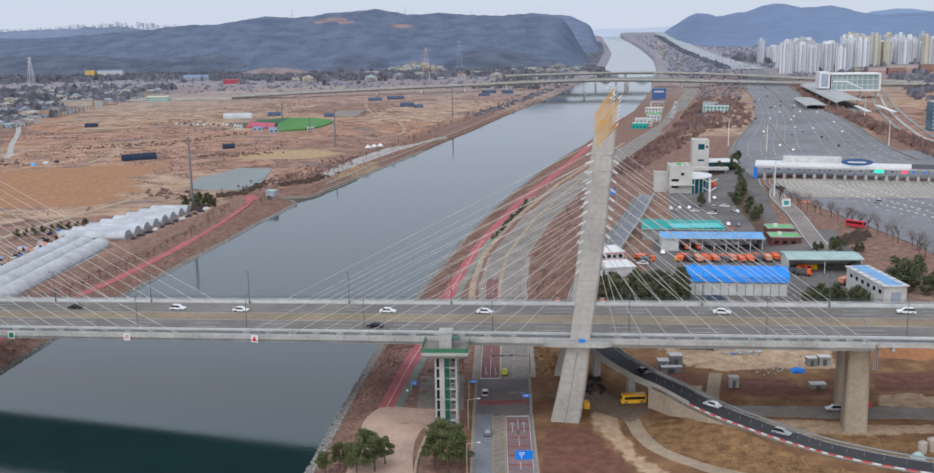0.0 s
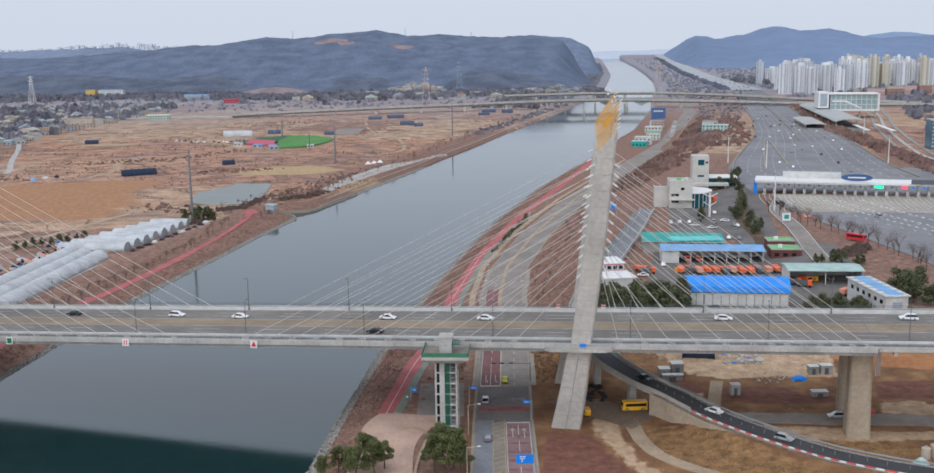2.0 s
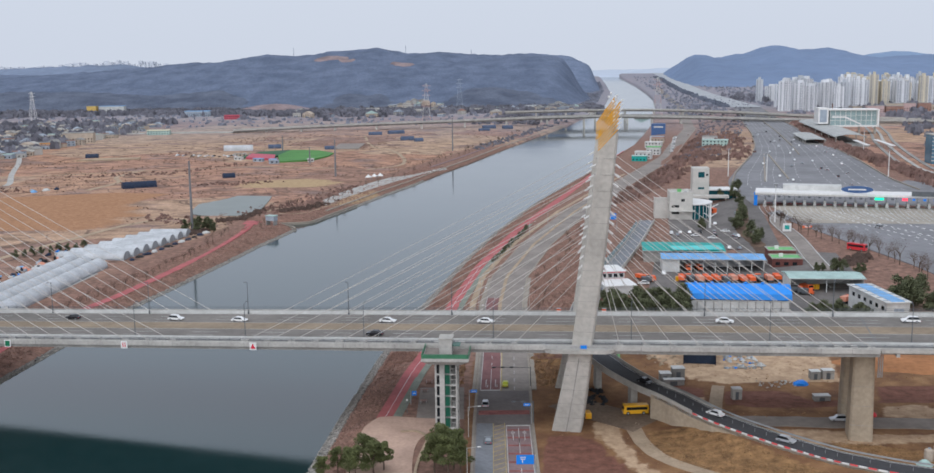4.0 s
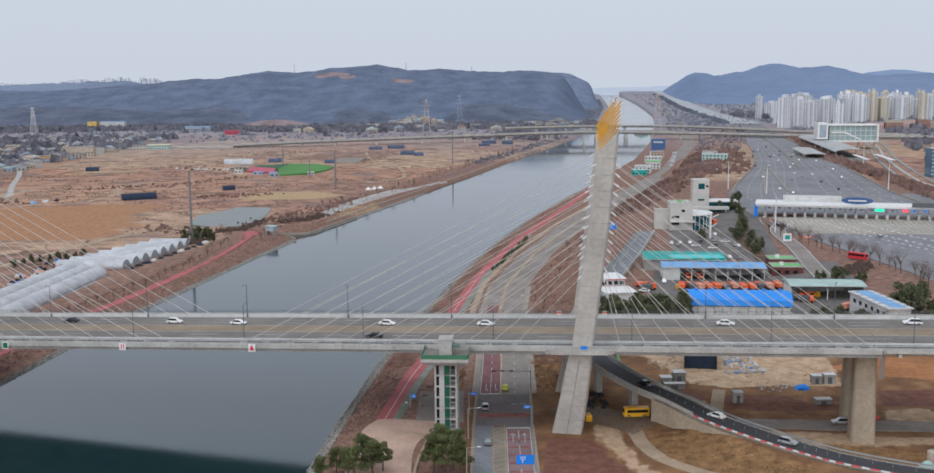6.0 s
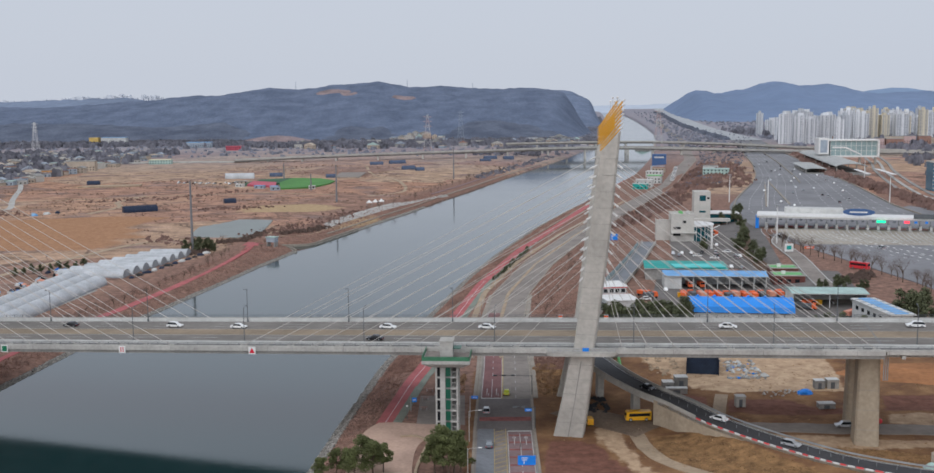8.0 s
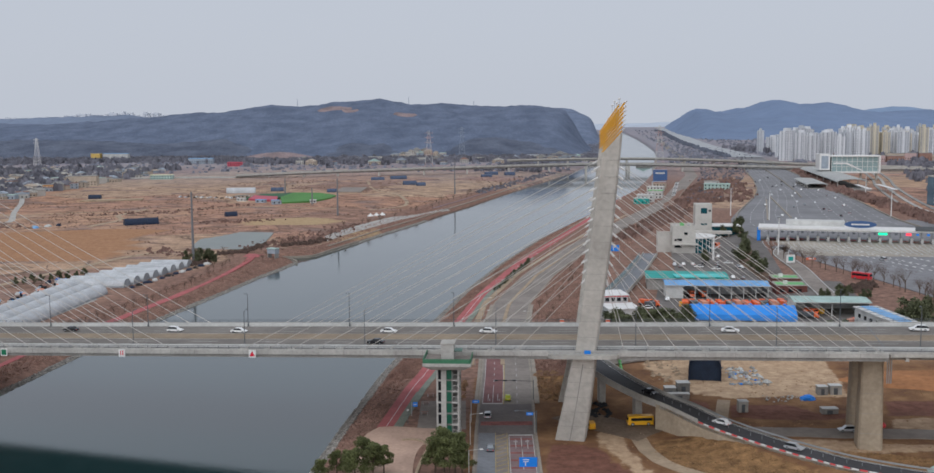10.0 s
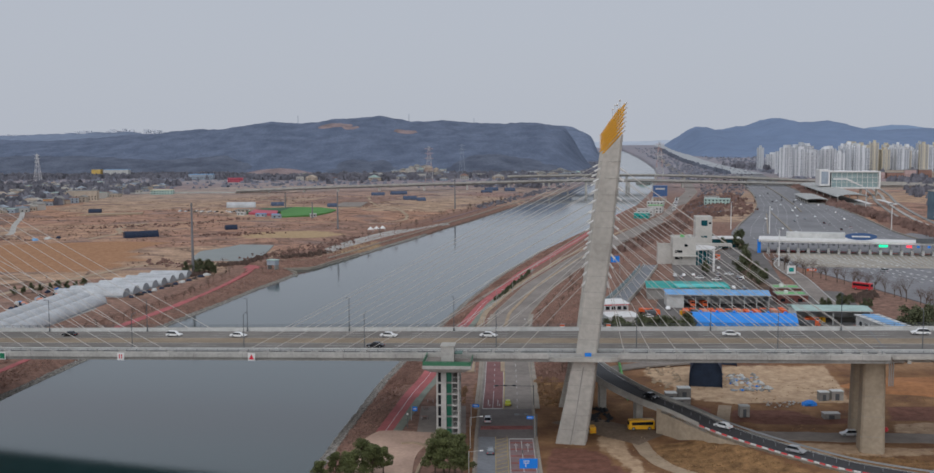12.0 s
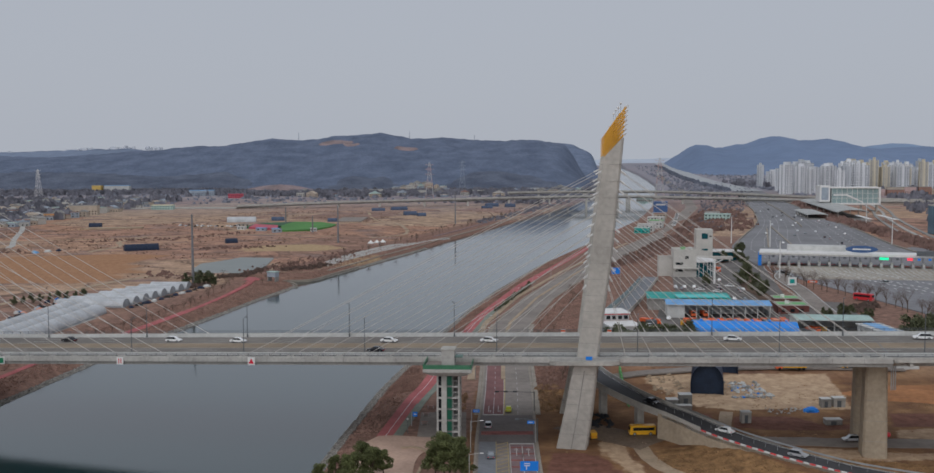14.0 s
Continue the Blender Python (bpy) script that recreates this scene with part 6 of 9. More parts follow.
def open_shed(x, y, turn, w, d, h, roof, label, bays=4, closed=0, pitch=1.2, back=None):
    """A sheet-roofed shed open to the front: walls, posts, a low roof."""
    ob = thing("shed", (x, y, gz(x, y)), label, "shed", turn=turn)
    back = back or WALL_WHITE
    part("back_wall", boxes((0, w, d - 0.25, d, -0.6, h)), back, ob)
    for a in (0, w - 0.25):
        part("side_wall", boxes((a, a + 0.25, 0.1, d - 0.27, -0.6, h)), back, ob)
    if closed:
        part("front_wall", boxes((0.27, closed, 0, 0.22, -0.6, h)), back, ob)
    for k in range(bays + 1):
        px = closed + (w - closed - 0.3) * k / bays
        part("post", boxes((px, px + 0.3, -0.05, 0.28, -0.6, h)), WALL_WHITE, ob)
    bm = bmesh.new()
    o = [(-0.6, h + 0.05), (w + 0.6, h + 0.05), (w + 0.6, h + 0.3), (-0.6, h + 0.3)]
    loft(bm, [[(px, yy, zz + up) for px, zz in o] for yy, up in ((-0.9, 0.0), (d * 0.5, pitch), (d + 0.5, 0.0))])
    r = part("roof", bm, roof, ob)
    bm = bmesh.new()
    n = int(w / 1.2)
    for k in range(n):
        px = -0.4 + (w + 0.8) * k / n
        loft(bm, [[(px, yy, h + 0.3 + up), (px + 0.12, yy, h + 0.3 + up), (px + 0.12, yy, h + 0.38 + up), (px, yy, h + 0.38 + up)] for yy, up in ((-0.9, 0.0), (d * 0.5, pitch), (d + 0.5, 0.0))])
    tagged(part("roof_rib", bm, roof, r), kind="stuff")
    part("gutter", boxes((-0.6, w + 0.6, -1.1, -0.95, h - 0.05, h + 0.2)), WALL_WHITE, ob)
    return ob


# long shed with the bright blue vaulted roof
ob = thing("shed", (79.8, 371.0, gz(90, 371)), "long pale store shed with a bright blue curved roof", "shed", turn=-7)
part("front_wall", boxes((0, 36, 0, 0.3, -0.8, 4.3)), WALL_WHITE, ob)
part("back_wall", boxes((0, 36, 11.5, 11.8, -0.8, 5.6)), WALL_WHITE, ob)
for a in (0, 35.7):
    part("side_wall", boxes((a, a + 0.3, 0.32, 11.48, -0.8, 5.2)), WALL_WHITE, ob)
bm = bmesh.new()
arc = [(-0.7, 5.0)] + [(-0.4 + 12.4 * k / 10, 5.6 + 4.0 * math.sin(math.pi * (0.12 + 0.76 * k / 10))) for k in range(11)] + [(12.2, 5.0)]
loft(bm, [[(x, yy, zz) for yy, zz in arc] for x in (-0.5, 12, 24, 36.5)])
part("roof", bm, BLUE_ROOF, ob, "bright blue curved sheet roof")
for k in range(13):
    part("post", boxes((0.1 + 2.96 * k, 0.45 + 2.96 * k, -0.12, 0.02, -0.8, 5.4)), CONCRETE_DARK, ob)
part("beam", boxes((0, 36, -0.15, 0.02, 4.3, 4.6)), WALL_WHITE, ob)
part("clerestory", boxes((0.2, 35.8, 0.1, 0.25, 4.62, 5.5)), DARK, ob)
for k in range(6):
    bm = bmesh.new()
    tube(bm, (3 + 6 * k, 5.8, 9.0), (3 + 6 * k, 5.8, 9.9), 0.5, 0.5, sides=10)
    tube(bm, (3 + 6 * k, 5.8, 9.9), (3 + 6 * k, 5.8, 10.3), 0.75, 0.2, sides=10)
    part("roof_vent", bm, BLUE_ROOF, ob)

open_shed(84.5, 445.5, -6, 43, 13, 5.6, PALE_BLUE_ROOF, "long open vehicle shed with a pale blue roof", 7, 7.0)
open_shed(80.5, 470, -8, 36, 22, 5.0, TEAL_ROOF, "low building with teal and turquoise roof sheets", 4, 35.0, 0.5, CONCRETE_DARK)
part("upper_roof", boxes((93, 116, 466, 476, 10.9, 11.3)), TURQUOISE, None)
tagged(bpy.data.objects["upper_roof"], "flat turquoise roof panel over the low building", "roof")
open_shed(125.5, 399.5, -5, 28, 13, 5.8, GREEN_GREY_ROOF, "open store shed with a pale green-grey roof", 2, 0.0, 0.8)
ob = thing("shed", (142.5, 347.5, 8.7), "long pale workshop with a blue roof strip", "shed", turn=94)
part("wall", boxes((0, 30, -8, 0, -8.5, 4.4)), WALL_WHITE, ob)
part("roof", boxes((-0.6, 30.6, -8.6, 0.6, 4.4, 4.8)), WALL_WHITE, ob)
part("roof_strip", boxes((0.4, 29.6, -6.4, -1.8, 4.8, 4.95)), PALE_BLUE_ROOF, ob, "blue sheet strip on the roof")
for k in range(6):
    part("window", boxes((2 + 4.6 * k, 4 + 4.6 * k, 0, 0.06, 1.4, 2.8)), DARK_GLASS, ob)
    part("roof_rib", boxes((2.4 + 4.9 * k, 2.6 + 4.9 * k, -8.4, 0.4, 4.8, 5.02)), GREY_WALL, ob)
part("door", boxes((-0.08, 0, -6, -2.5, -1.5, 2.4)), GREY_WALL, ob, "grey roller door")

# white-roofed house with red trim
ob = thing("house", (54, 400, gz(60, 402)), "white flat-roofed house with red trim", "house", turn=8)
part("wall", boxes((0, 12, 0, 12, -1, 3.4)), WALL_WHITE, ob)
part("roof", boxes((-0.5, 12.5, -0.5, 12.5, 3.4, 3.8)), WHITE_PAINT, ob)
part("upper_storey", boxes((1.5, 11.5, 14, 26, -1, 6.4)), WALL_WHITE, ob)
for z in (3.2, 6.0):
    part("red_band", boxes((1.2, 11.8, 13.7, 26.3, z, z + 0.35)), CAR_RED, ob, "red painted band")
part("roof", boxes((1.0, 12.0, 13.5, 26.5, 6.4, 6.8)), WHITE_PAINT, ob)
for k in range(4):
    part("window", boxes((2.2 + 2.4 * k, 3.8 + 2.4 * k, 13.86, 13.98, 4.2, 5.6)), DARK_GLASS, ob)

# brick buildings with green roofs
for x, y, w, d, h in ((132, 446, 13, 10, 4.0), (135, 462, 12, 9, 4.6)):
    ob = thing("building", (x, y, gz(x, y)), "low dark brick building with a bright green flat roof", "building", turn=-6)
    part("wall", boxes((0, w, 0, d, -0.8, h)), DARK_BRICK, ob)
    part("roof", boxes((0.3, w - 0.3, 0.3, d - 0.3, h, h + 0.08)), GREEN_ROOF, ob, "bright green coated roof")
    for a in ((-0.1, w + 0.1, -0.1, 0.2), (-0.1, w + 0.1, d - 0.2, d + 0.1), (-0.1, 0.2, 0.2, d - 0.2), (w - 0.2, w + 0.1, 0.2, d - 0.2)):
        part("parapet", boxes((*a, h, h + 0.5)), CONCRETE, ob)
    for k in range(3):
        part("window", boxes((1.5 + 3.6 * k, 3.4 + 3.6 * k, -0.06, 0.0, 1.2, 2.6)), DARK_GLASS, ob)
    part("rooftop_unit", boxes((w * 0.3, w * 0.3 + 1.6, d * 0.5, d * 0.5 + 1.4, h + 0.08, h + 1.4)), WHITE_PAINT, ob)


# orange work trucks and gear
def work_truck(at, turn, k):
    ob = thing("work_truck", at, "bright orange winter service truck parked in the yard", "truck", "orange work trucks in the depot", turn=turn)
    bm = bmesh.new()
    loft(bm, [[(-1.15, y, z) for y, z in pr] if s < 0 else [(1.15, y, z) for y, z in pr] for s, pr in ((-1, [(-2.6, 0.6), (-1.0, 0.6), (-1.0, 2.7), (-2.3, 2.7), (-2.6, 1.6)]), (1, [(-2.6, 0.6), (-1.0, 0.6), (-1.0, 2.7), (-2.3, 2.7), (-2.6, 1.6)]))])
    bmesh.ops.recalc_face_normals(bm, faces=bm.faces[:])
    part("cab", bm, ORANGE, ob)
    part("windscreen", boxes((-1.0, 1.0, -2.56, -2.46, 1.7, 2.5)), DARK_GLASS, ob)
    part("hopper", boxes((-1.2, 1.2, -0.8, 3.2, 1.0, 2.4 + 0.3 * (k % 2))), (ORANGE, PALE_ORANGE, LAMP_GREY)[k % 3], ob)
    part("chassis", boxes((-0.9, 0.9, -2.4, 3.3, 0.5, 0.95)), LAMP_GREY, ob)
    for sx in (-1, 1):
        for yy in (-1.8, 2.2):
            bm = bmesh.new()
            tube(bm, (sx * 0.85, yy, 0.5), (sx * 1.2, yy, 0.5), 0.5, sides=12)
            part("wheel", bm, TYRE, ob)
    return ob


trucks = [work_truck((0, 0, -60), 0, k) for k in range(3)]
used = set()


def place_truck(k, x, y, turn):
    t = trucks[(k * 5 + k // 4) % 3]
    m = pose(x, y, gz(x, y) + 0.05, 0, 0, turn)
    if t.name in used:
        copy_thing(t, m)
    else:
        used.add(t.name)
        t.matrix_world = m


for k in range(12):
    place_truck(k, 88.5 + 3.5 * k, 425.5 - 0.35 * k + 0.9 * math.sin(k * 2.3), 172 + (k * 37) % 19)
for k, (x, y, t) in enumerate(((73, 428, 40), (75, 424, 100), (96, 448, 0), (101, 448, 4), (133, 402, 20), (131, 396, 60), (142, 383, 130), (144, 379, 130), (146, 375, 130), (128, 400, 90))):
    place_truck(k, x, y, t)
for k, (x, y, c) in enumerate(((136, 404, BUS_YELLOW), (137.6, 404, BUS_YELLOW), (150, 372, BUS_YELLOW), (87, 426, BUS_YELLOW))):
    ob = thing("container", (x, y, gz(x, y)), "small yellow metal skip", "container", "yellow skips")
    part("bin", boxes((-0.7, 0.7, -0.7, 0.7, 0, 1.8)), c, ob)
    part("lid", boxes((-0.75, 0.75, -0.75, 0.75, 1.8, 1.9)), c, ob)
for k, (x, y, c) in enumerate(((118, 548, 0), (124, 549, 1), (131, 548, 2), (137, 549, 0), (138, 534, 3), (139, 530, 0), (137, 526, 2), (126, 530, 0), (131, 496, 3), (127, 500, 0), (121, 505, 2), (116, 506, 0), (113, 548, 0), (108, 546, 2), (138, 576, 0), (133, 600, 0), (138, 612, 2), (157, 605, 3), (75, 433, 0), (72, 420, 0), (66, 414, 2), (152, 396, 3), (110, 540, 3), (119, 538, 0), (129, 537, 1), (84, 440, 0))):
    src = (WHITE_SEDAN, BLACK_CAR, SILVER_CAR, GREY_CAR)[c]
    copy_thing(src, pose(x, y, gz(x, y) + 0.04, 0, 0, (83, 263, 78, 175)[k % 4]))
ambulance = car("bus", (146, 622, gz(146, 622) + 0.05), 115, ORANGE, "orange and white bus parked by the office", "", (9.5, 2.5, 3.0), "bus")
red_bus = car("bus", (180, 476, gz(180, 476) + 0.1), -48, CAR_RED, "red coach on the plaza road", "", (9.0, 2.5, 3.2), "bus")

# ---- control office ----
ob = thing("office_building", (117, 598, gz(125, 600)), "pale stone office with a curved glass hall", "building", turn=-6)
part("block", boxes((0, 13, 0, 16, -1, 15)), PALE_STONE, ob)
part("side_block", boxes((-8, -0.05, 6, 15, -1, 11)), PALE_STONE, ob)
part("window", boxes((6.5, 8.5, -0.08, 0, 10.5, 12)), DARK_GLASS, ob)
part("canopy", boxes((0, 14, -3.5, -0.05, 5.0, 5.5)), PALE_STONE, ob)
bm = bmesh.new()
arc = [(13.05 + 11 * math.sin(a), 12 - 12 * math.cos(a)) for a in (math.pi * k / 12 for k in range(13))]
loft(bm, [[(x, y, z) for x, y in arc] for z in (-1, 8.5)])
part("glass_hall", bm, TEAL_GLASS, ob, "dark teal curved glass wall")
bm = bmesh.new()
arc = [(13.05 + 12.5 * math.sin(a), 12 - 13.5 * math.cos(a)) for a in (math.pi * k / 14 for k in range(15))]
loft(bm, [[(x, y, z) for x, y in arc] for z in (8.5, 9.2)])
part("hall_roof", bm, WHITE_PAINT, ob, "white curved roof")
for k in range(13):
    a = math.pi * (k + 0.5) / 13
    x, y = 13.05 + 11.1 * math.sin(a), 12 - 12.1 * math.cos(a)
    part("mullion", boxes((x - 0.12, x + 0.12, y - 0.12, y + 0.12, -1, 8.5)), WHITE_PAINT, ob)
for a in ((-0.1, 13.1, -0.1, 0.3), (-0.1, 13.1, 15.7, 16.1), (-0.1, 0.3, 0.3, 15.7), (12.7, 13.1, 0.3, 15.7)):
    part("parapet", boxes((*a, 15, 15.9)), PALE_STONE, ob)
for k, (x, y, w, h) in enumerate(((2, 3, 2.0, 1.2), (5, 9, 2.4, 1.6), (8.6, 5, 1.6, 1.0), (9.5, 11, 2.0, 1.4))):
    part("rooftop_unit", boxes((x, x + w, y, y + w * 0.8, 15, 15 + h)), (WALL_WHITE, GREEN_ROOF, GALVANISED, WALL_WHITE)[k], ob)
for a in ((-8.1, -0.1, 5.9, 6.2), (-8.1, -7.8, 6.2, 15.1)):
    part("parapet", boxes((*a, 11, 11.7)), PALE_STONE, ob)
for z in (3.2, 7.0):
    part("window_band", boxes((1.2, 5.4, -0.08, 0, z, z + 1.4)), DARK_GLASS, ob)
ob = thing("office_building", (146, 672, gz(148, 675)), "tall pale office tower with teal windows", "building", turn=-6)
part("tower", boxes((0, 10.5, 0, 12, -1, 22)), PALE_STONE, ob)
for z in (16, 8.5, 3):
    part("window", boxes((3.5, 7.5, -0.08, 0, z, z + (3.6 if z == 16 else 1.2))), TEAL_GLASS, ob)
part("window", boxes((8.3, 9.8, -0.08, 0, 17.2, 18.4)), DARK_GLASS, ob)
part("annexe", boxes((10.55, 28, 2, 16, -1, 7.5)), TEAL_GLASS, ob, "dark teal glass annexe")
part("annexe_roof", boxes((10.55, 29, 1, 17, 7.5, 8.2)), WHITE_PAINT, ob)
part("footbridge", boxes((-7, 22, -9, -3, 3.8, 5.4)), PALE_STONE, ob)
for x in (-6, 6, 20):
    part("pillar", boxes((x, x + 0.8, -6.5, -5.5, -1, 3.8)), PALE_STONE, ob)
ob = thing("lighting_column", (133, 566, gz(133, 566)), "white branching steel column before the office", "column")
bm = bmesh.new()
tube(bm, (0, 0, 0), (0, 0, 13), 0.6, 0.5, sides=10)
part("post", bm, WHITE_PAINT, ob)
for s in (-1, 1):
    bm = bmesh.new()
    tube(bm, (0, 0, 6), (s * 3.5, 0, 8.2), 0.25)
    tube(bm, (0, 0, 11), (s * 4.2, 0, 13), 0.25)
    part("branch", bm, WHITE_PAINT, ob)

# ---- toll plaza ----
toll = thing("toll_gate", (180, 640, ground_z(200, 640) + 0.3), "long white toll gate canopy over many booths", "toll gate", turn=-17)
part("canopy", boxes((-2, 62, -9, 12, 6.6, 8.4)), WHITE_PAINT, toll)
part("canopy", boxes((62, 150, -7, 12, 6.8, 8.0)), WHITE_PAINT, toll)
part("fascia_band", boxes((-2.05, 62, -9.1, -9.0, 6.8, 7.4)), PALE_CONCRETE, toll)
part("roof_room", boxes((14, 48, 4, 14, 8.4, 11.5)), WALL_WHITE, toll)
part("end_pillar", boxes((-2.6, -0.6, -8, -6, -1, 8.0)), SIGN_BLUE, toll, "dark blue end pillar")
for k in range(24):
    x = 3 + 5.8 * k
    b = part("booth", boxes((x, x + 1.5, -4, -0.5, 0, 2.9)), WALL_WHITE, toll)
    part("booth_window", boxes((x - 0.03, x + 1.53, -3.6, -1.0, 1.1, 2.2)), DARK_GLASS, b)
    part("island", boxes((x - 0.3, x + 1.8, -11, 6, -0.5, 0.25)), PALE_CONCRETE, toll)
    part("canopy_post", boxes((x + 0.5, x + 1.0, 2, 2.5, 0, 6.7)), GALVANISED, toll)
    part("signal_box", boxes((x + 2.4, x + 4.0, -9.35, -9.15, 5.3, 6.5)), (LAMP_GREY, SIGN_BLUE)[k > 12], toll)
    part("barrier_arm", boxes((x + 1.6, x + 4.6, -2.0, -1.9, 0.9, 1.05)), CAR_RED, toll)
part("lit_sign", boxes((66, 71, -9.4, -9.1, 5.2, 6.6)), LED_GREEN, toll, "glowing green lane sign")
part("lit_sign", boxes((81, 84, -9.4, -9.1, 5.2, 6.6)), LED_RED, toll, "glowing red lane sign")
bm = bmesh.new()
loft(bm, [[(56 + 9 * math.cos(a), y, 11.2 + 2.1 * math.sin(a)) for a in (2 * math.pi * k / 28 for k in range(28))] for y in (-9.6, -9.2)])
o = part("oval_sign", bm, NAVY, toll, "navy blue oval sign over the canopy")
part("lettering", boxes((51, 61, -9.68, -9.62, 10.8, 11.6)), WHITE_PAINT, o)
part("sign_board", boxes((86, 100, -9.6, -9.3, 8.0, 10.8)), LAMP_GREY, toll)
part("sign_board", boxes((100.1, 128, -9.6, -9.3, 8.0, 10.8)), SIGN_GREEN_BRIGHT, toll, "bright green direction board")
for k in range(4):
    part("lettering", boxes((102 + 6.5 * k, 106.5 + 6.5 * k, -9.66, -9.62, 9.2, 9.7)), WHITE_PAINT, toll)


bm = bmesh.new()
for k in range(25):
    for off in (-0.6, 2.4):
        pts = []
        for t in range(5):
            q = pose(180, 640, 0, 0, 0, -17) @ Vector((3 + 5.8 * k + off - 1.5 + (0.5 * t * t if k < 12 else 0.2 * t * t), -12 - 13 * t * (1 - 0.012 * k), 0))
            pts.append(Vector((q.x, q.y, ground_z(q.x, q.y) + 0.42)))
        sweep(bm, pts, -0.16, 0.16, -0.02, 0.05)
mesh_object("lane_marking", bm, LANE_PAINT, label="worn white lines running up to the toll booths", category="road marking", kind="structure")


def light_mast(x, y, h):
    ob = thing("light_mast", (x, y, ground_z(x, y)), "tall pale lighting mast over the expressway", "light mast", "lighting masts")
    bm = bmesh.new()
    tube(bm, (0, 0, 0), (0, 0, h), 0.42, 0.22, sides=8)
    part("pole", bm, WHITE_PAINT, ob)
    bm = bmesh.new()
    tube(bm, (0, 0, h - 0.4), (0, 0, h), 1.3, 1.5, sides=10)
    part("lamp_ring", bm, GALVANISED, ob)
    return ob


mast0 = light_mast(168, 565, 21)
for x, y in ((219, 760), (315, 778), (201, 800), (380, 1000)):
    copy_thing(mast0, pose(x, y, ground_z(x, y)))
for k in range(46):
    rn = random.Random(k)
    y = rn.uniform(700, 1500)
    x = lerp([(700, 250), (900, 285), (1150, 350), (1500, 455)], y) + rn.uniform(-38, 38)
    src = (WHITE_SEDAN, SILVER_CAR, BLACK_CAR, GREY_CAR)[k % 4]
    copy_thing(src, pose(x, y, ground_z(x, y) + 0.42, 0, 0, 75 if x > lerp([(700, 250), (1500, 455)], y) else 255))
for x, y in ((215, 540), (240, 520), (262, 560), (290, 500)):
    copy_thing(SILVER_CAR, pose(x, y, ground_z(x, y) + 0.4, 0, 0, 110))
ob = thing("sign_panel", (164, 530, gz(164, 530)), "round pale sign panel on the verge", "sign")
part("panel", boxes((-2.2, 2.2, -0.1, 0.1, 0.5, 4.6)), WHITE_PAINT, ob)
part("emblem", boxes((-1.2, 1.2, -0.14, -0.11, 1.5, 3.6)), TEAL_ROOF, ob)
part("post", boxes((-0.2, 0.2, 0.12, 0.3, -0.3, 4.2)), GALVANISED, ob)
ob = thing("gantry_board", (178, 541, gz(178, 541)), "low orange and white chevron board", "sign")
part("board", boxes((-2.5, 2.5, -0.1, 0.1, 0.4, 1.6)), ORANGE, ob)
part("stripe", boxes((-1.5, 1.5, -0.13, -0.11, 0.7, 1.3)), WHITE_PAINT, ob)
part("post", boxes((-0.1, 0.1, 0.12, 0.25, -0.2, 1.5)), GALVANISED, ob)

# ---- rough ground under the bridge ----
def hangar(x, y, w, d, h, label, mat):
    ob = thing("hangar", (x, y, ground_z(x, y)), label, "hangar", turn=-13)
    bm = bmesh.new()
    n = 14
    ring = lambda r0, z0, yy: [(w / 2 * r0 * math.cos(math.pi * (1 - k / n)), yy, z0 * (0.35 + 0.65 * math.sin(math.pi * k / n))) for k in range(n + 1)]
    outer = lambda yy: [(-w / 2, yy, -0.6)] + ring(1, h, yy) + [(w / 2, yy, -0.6)]
    inner = lambda yy: [(w / 2 - 0.2, yy, -0.6)] + ring(0.96, h - 0.25, yy)[::-1] + [(-w / 2 + 0.2, yy, -0.6)]
    loft(bm, [outer(yy) + inner(yy) for yy in (0, d / 3, 2 * d / 3, d)])
    part("shell", bm, mat, ob)
    bm = bmesh.new()
    loft(bm, [outer(yy) for yy in (d - 0.3, d - 0.1)])
    part("end_wall", bm, mat, ob)
    bm = bmesh.new()
    loft(bm, [inner(yy)[::-1] for yy in (1.2, 1.35)])
    part("front_curtain", bm, NAVY_FRONT, ob)
    return ob


hangar(72.4, 318, 10.0, 15, 9.6, "dark navy arched tarpaulin shelter with a closed front", NAVY_TARP)
hangar(84.0, 344, 9, 14, 6.5, "dark navy tarpaulin shelter with a low arch", NAVY_TARP)
for x, y, w, d, h, c, lab in ((58.5, 302, 3.2, 3.0, 3.0, CONCRETE_DARK, "grey site container"), (62.5, 303, 3.6, 3.2, 4.0, CONCRETE_DARK, "tall dark grey site container"), (60.5, 299, 6.0, 2.0, 1.8, CONCRETE_DARK, "low grey concrete wall block"),
                              (75.2, 284, 2.6, 2.4, 3.0, CONCRETE, "pale grey site cabin"), (107, 302, 3.4, 2.6, 2.6, CONCRETE, "pale grey site container"), (103.2, 302, 2.8, 2.6, 2.4, CONCRETE_DARK, "grey site container"), (98.5, 282, 4.4, 2.4, 1.4, CONCRETE_DARK, "low dark site shack")):
    ob = thing("site_container", (x, y, ground_z(x, y)), lab + " on the rough ground", "container", "site containers")
    part("body", boxes((-w / 2, w / 2, -d / 2, d / 2, -0.3, h)), c, ob)
    part("roof", boxes((-w / 2 - 0.1, w / 2 + 0.1, -d / 2 - 0.1, d / 2 + 0.1, h, h + 0.12)), WALL_WHITE, ob)
    part("door", boxes((-w * 0.2, w * 0.15, -d / 2 - 0.04, -d / 2, 0.0, h * 0.75)), LAMP_GREY, ob)


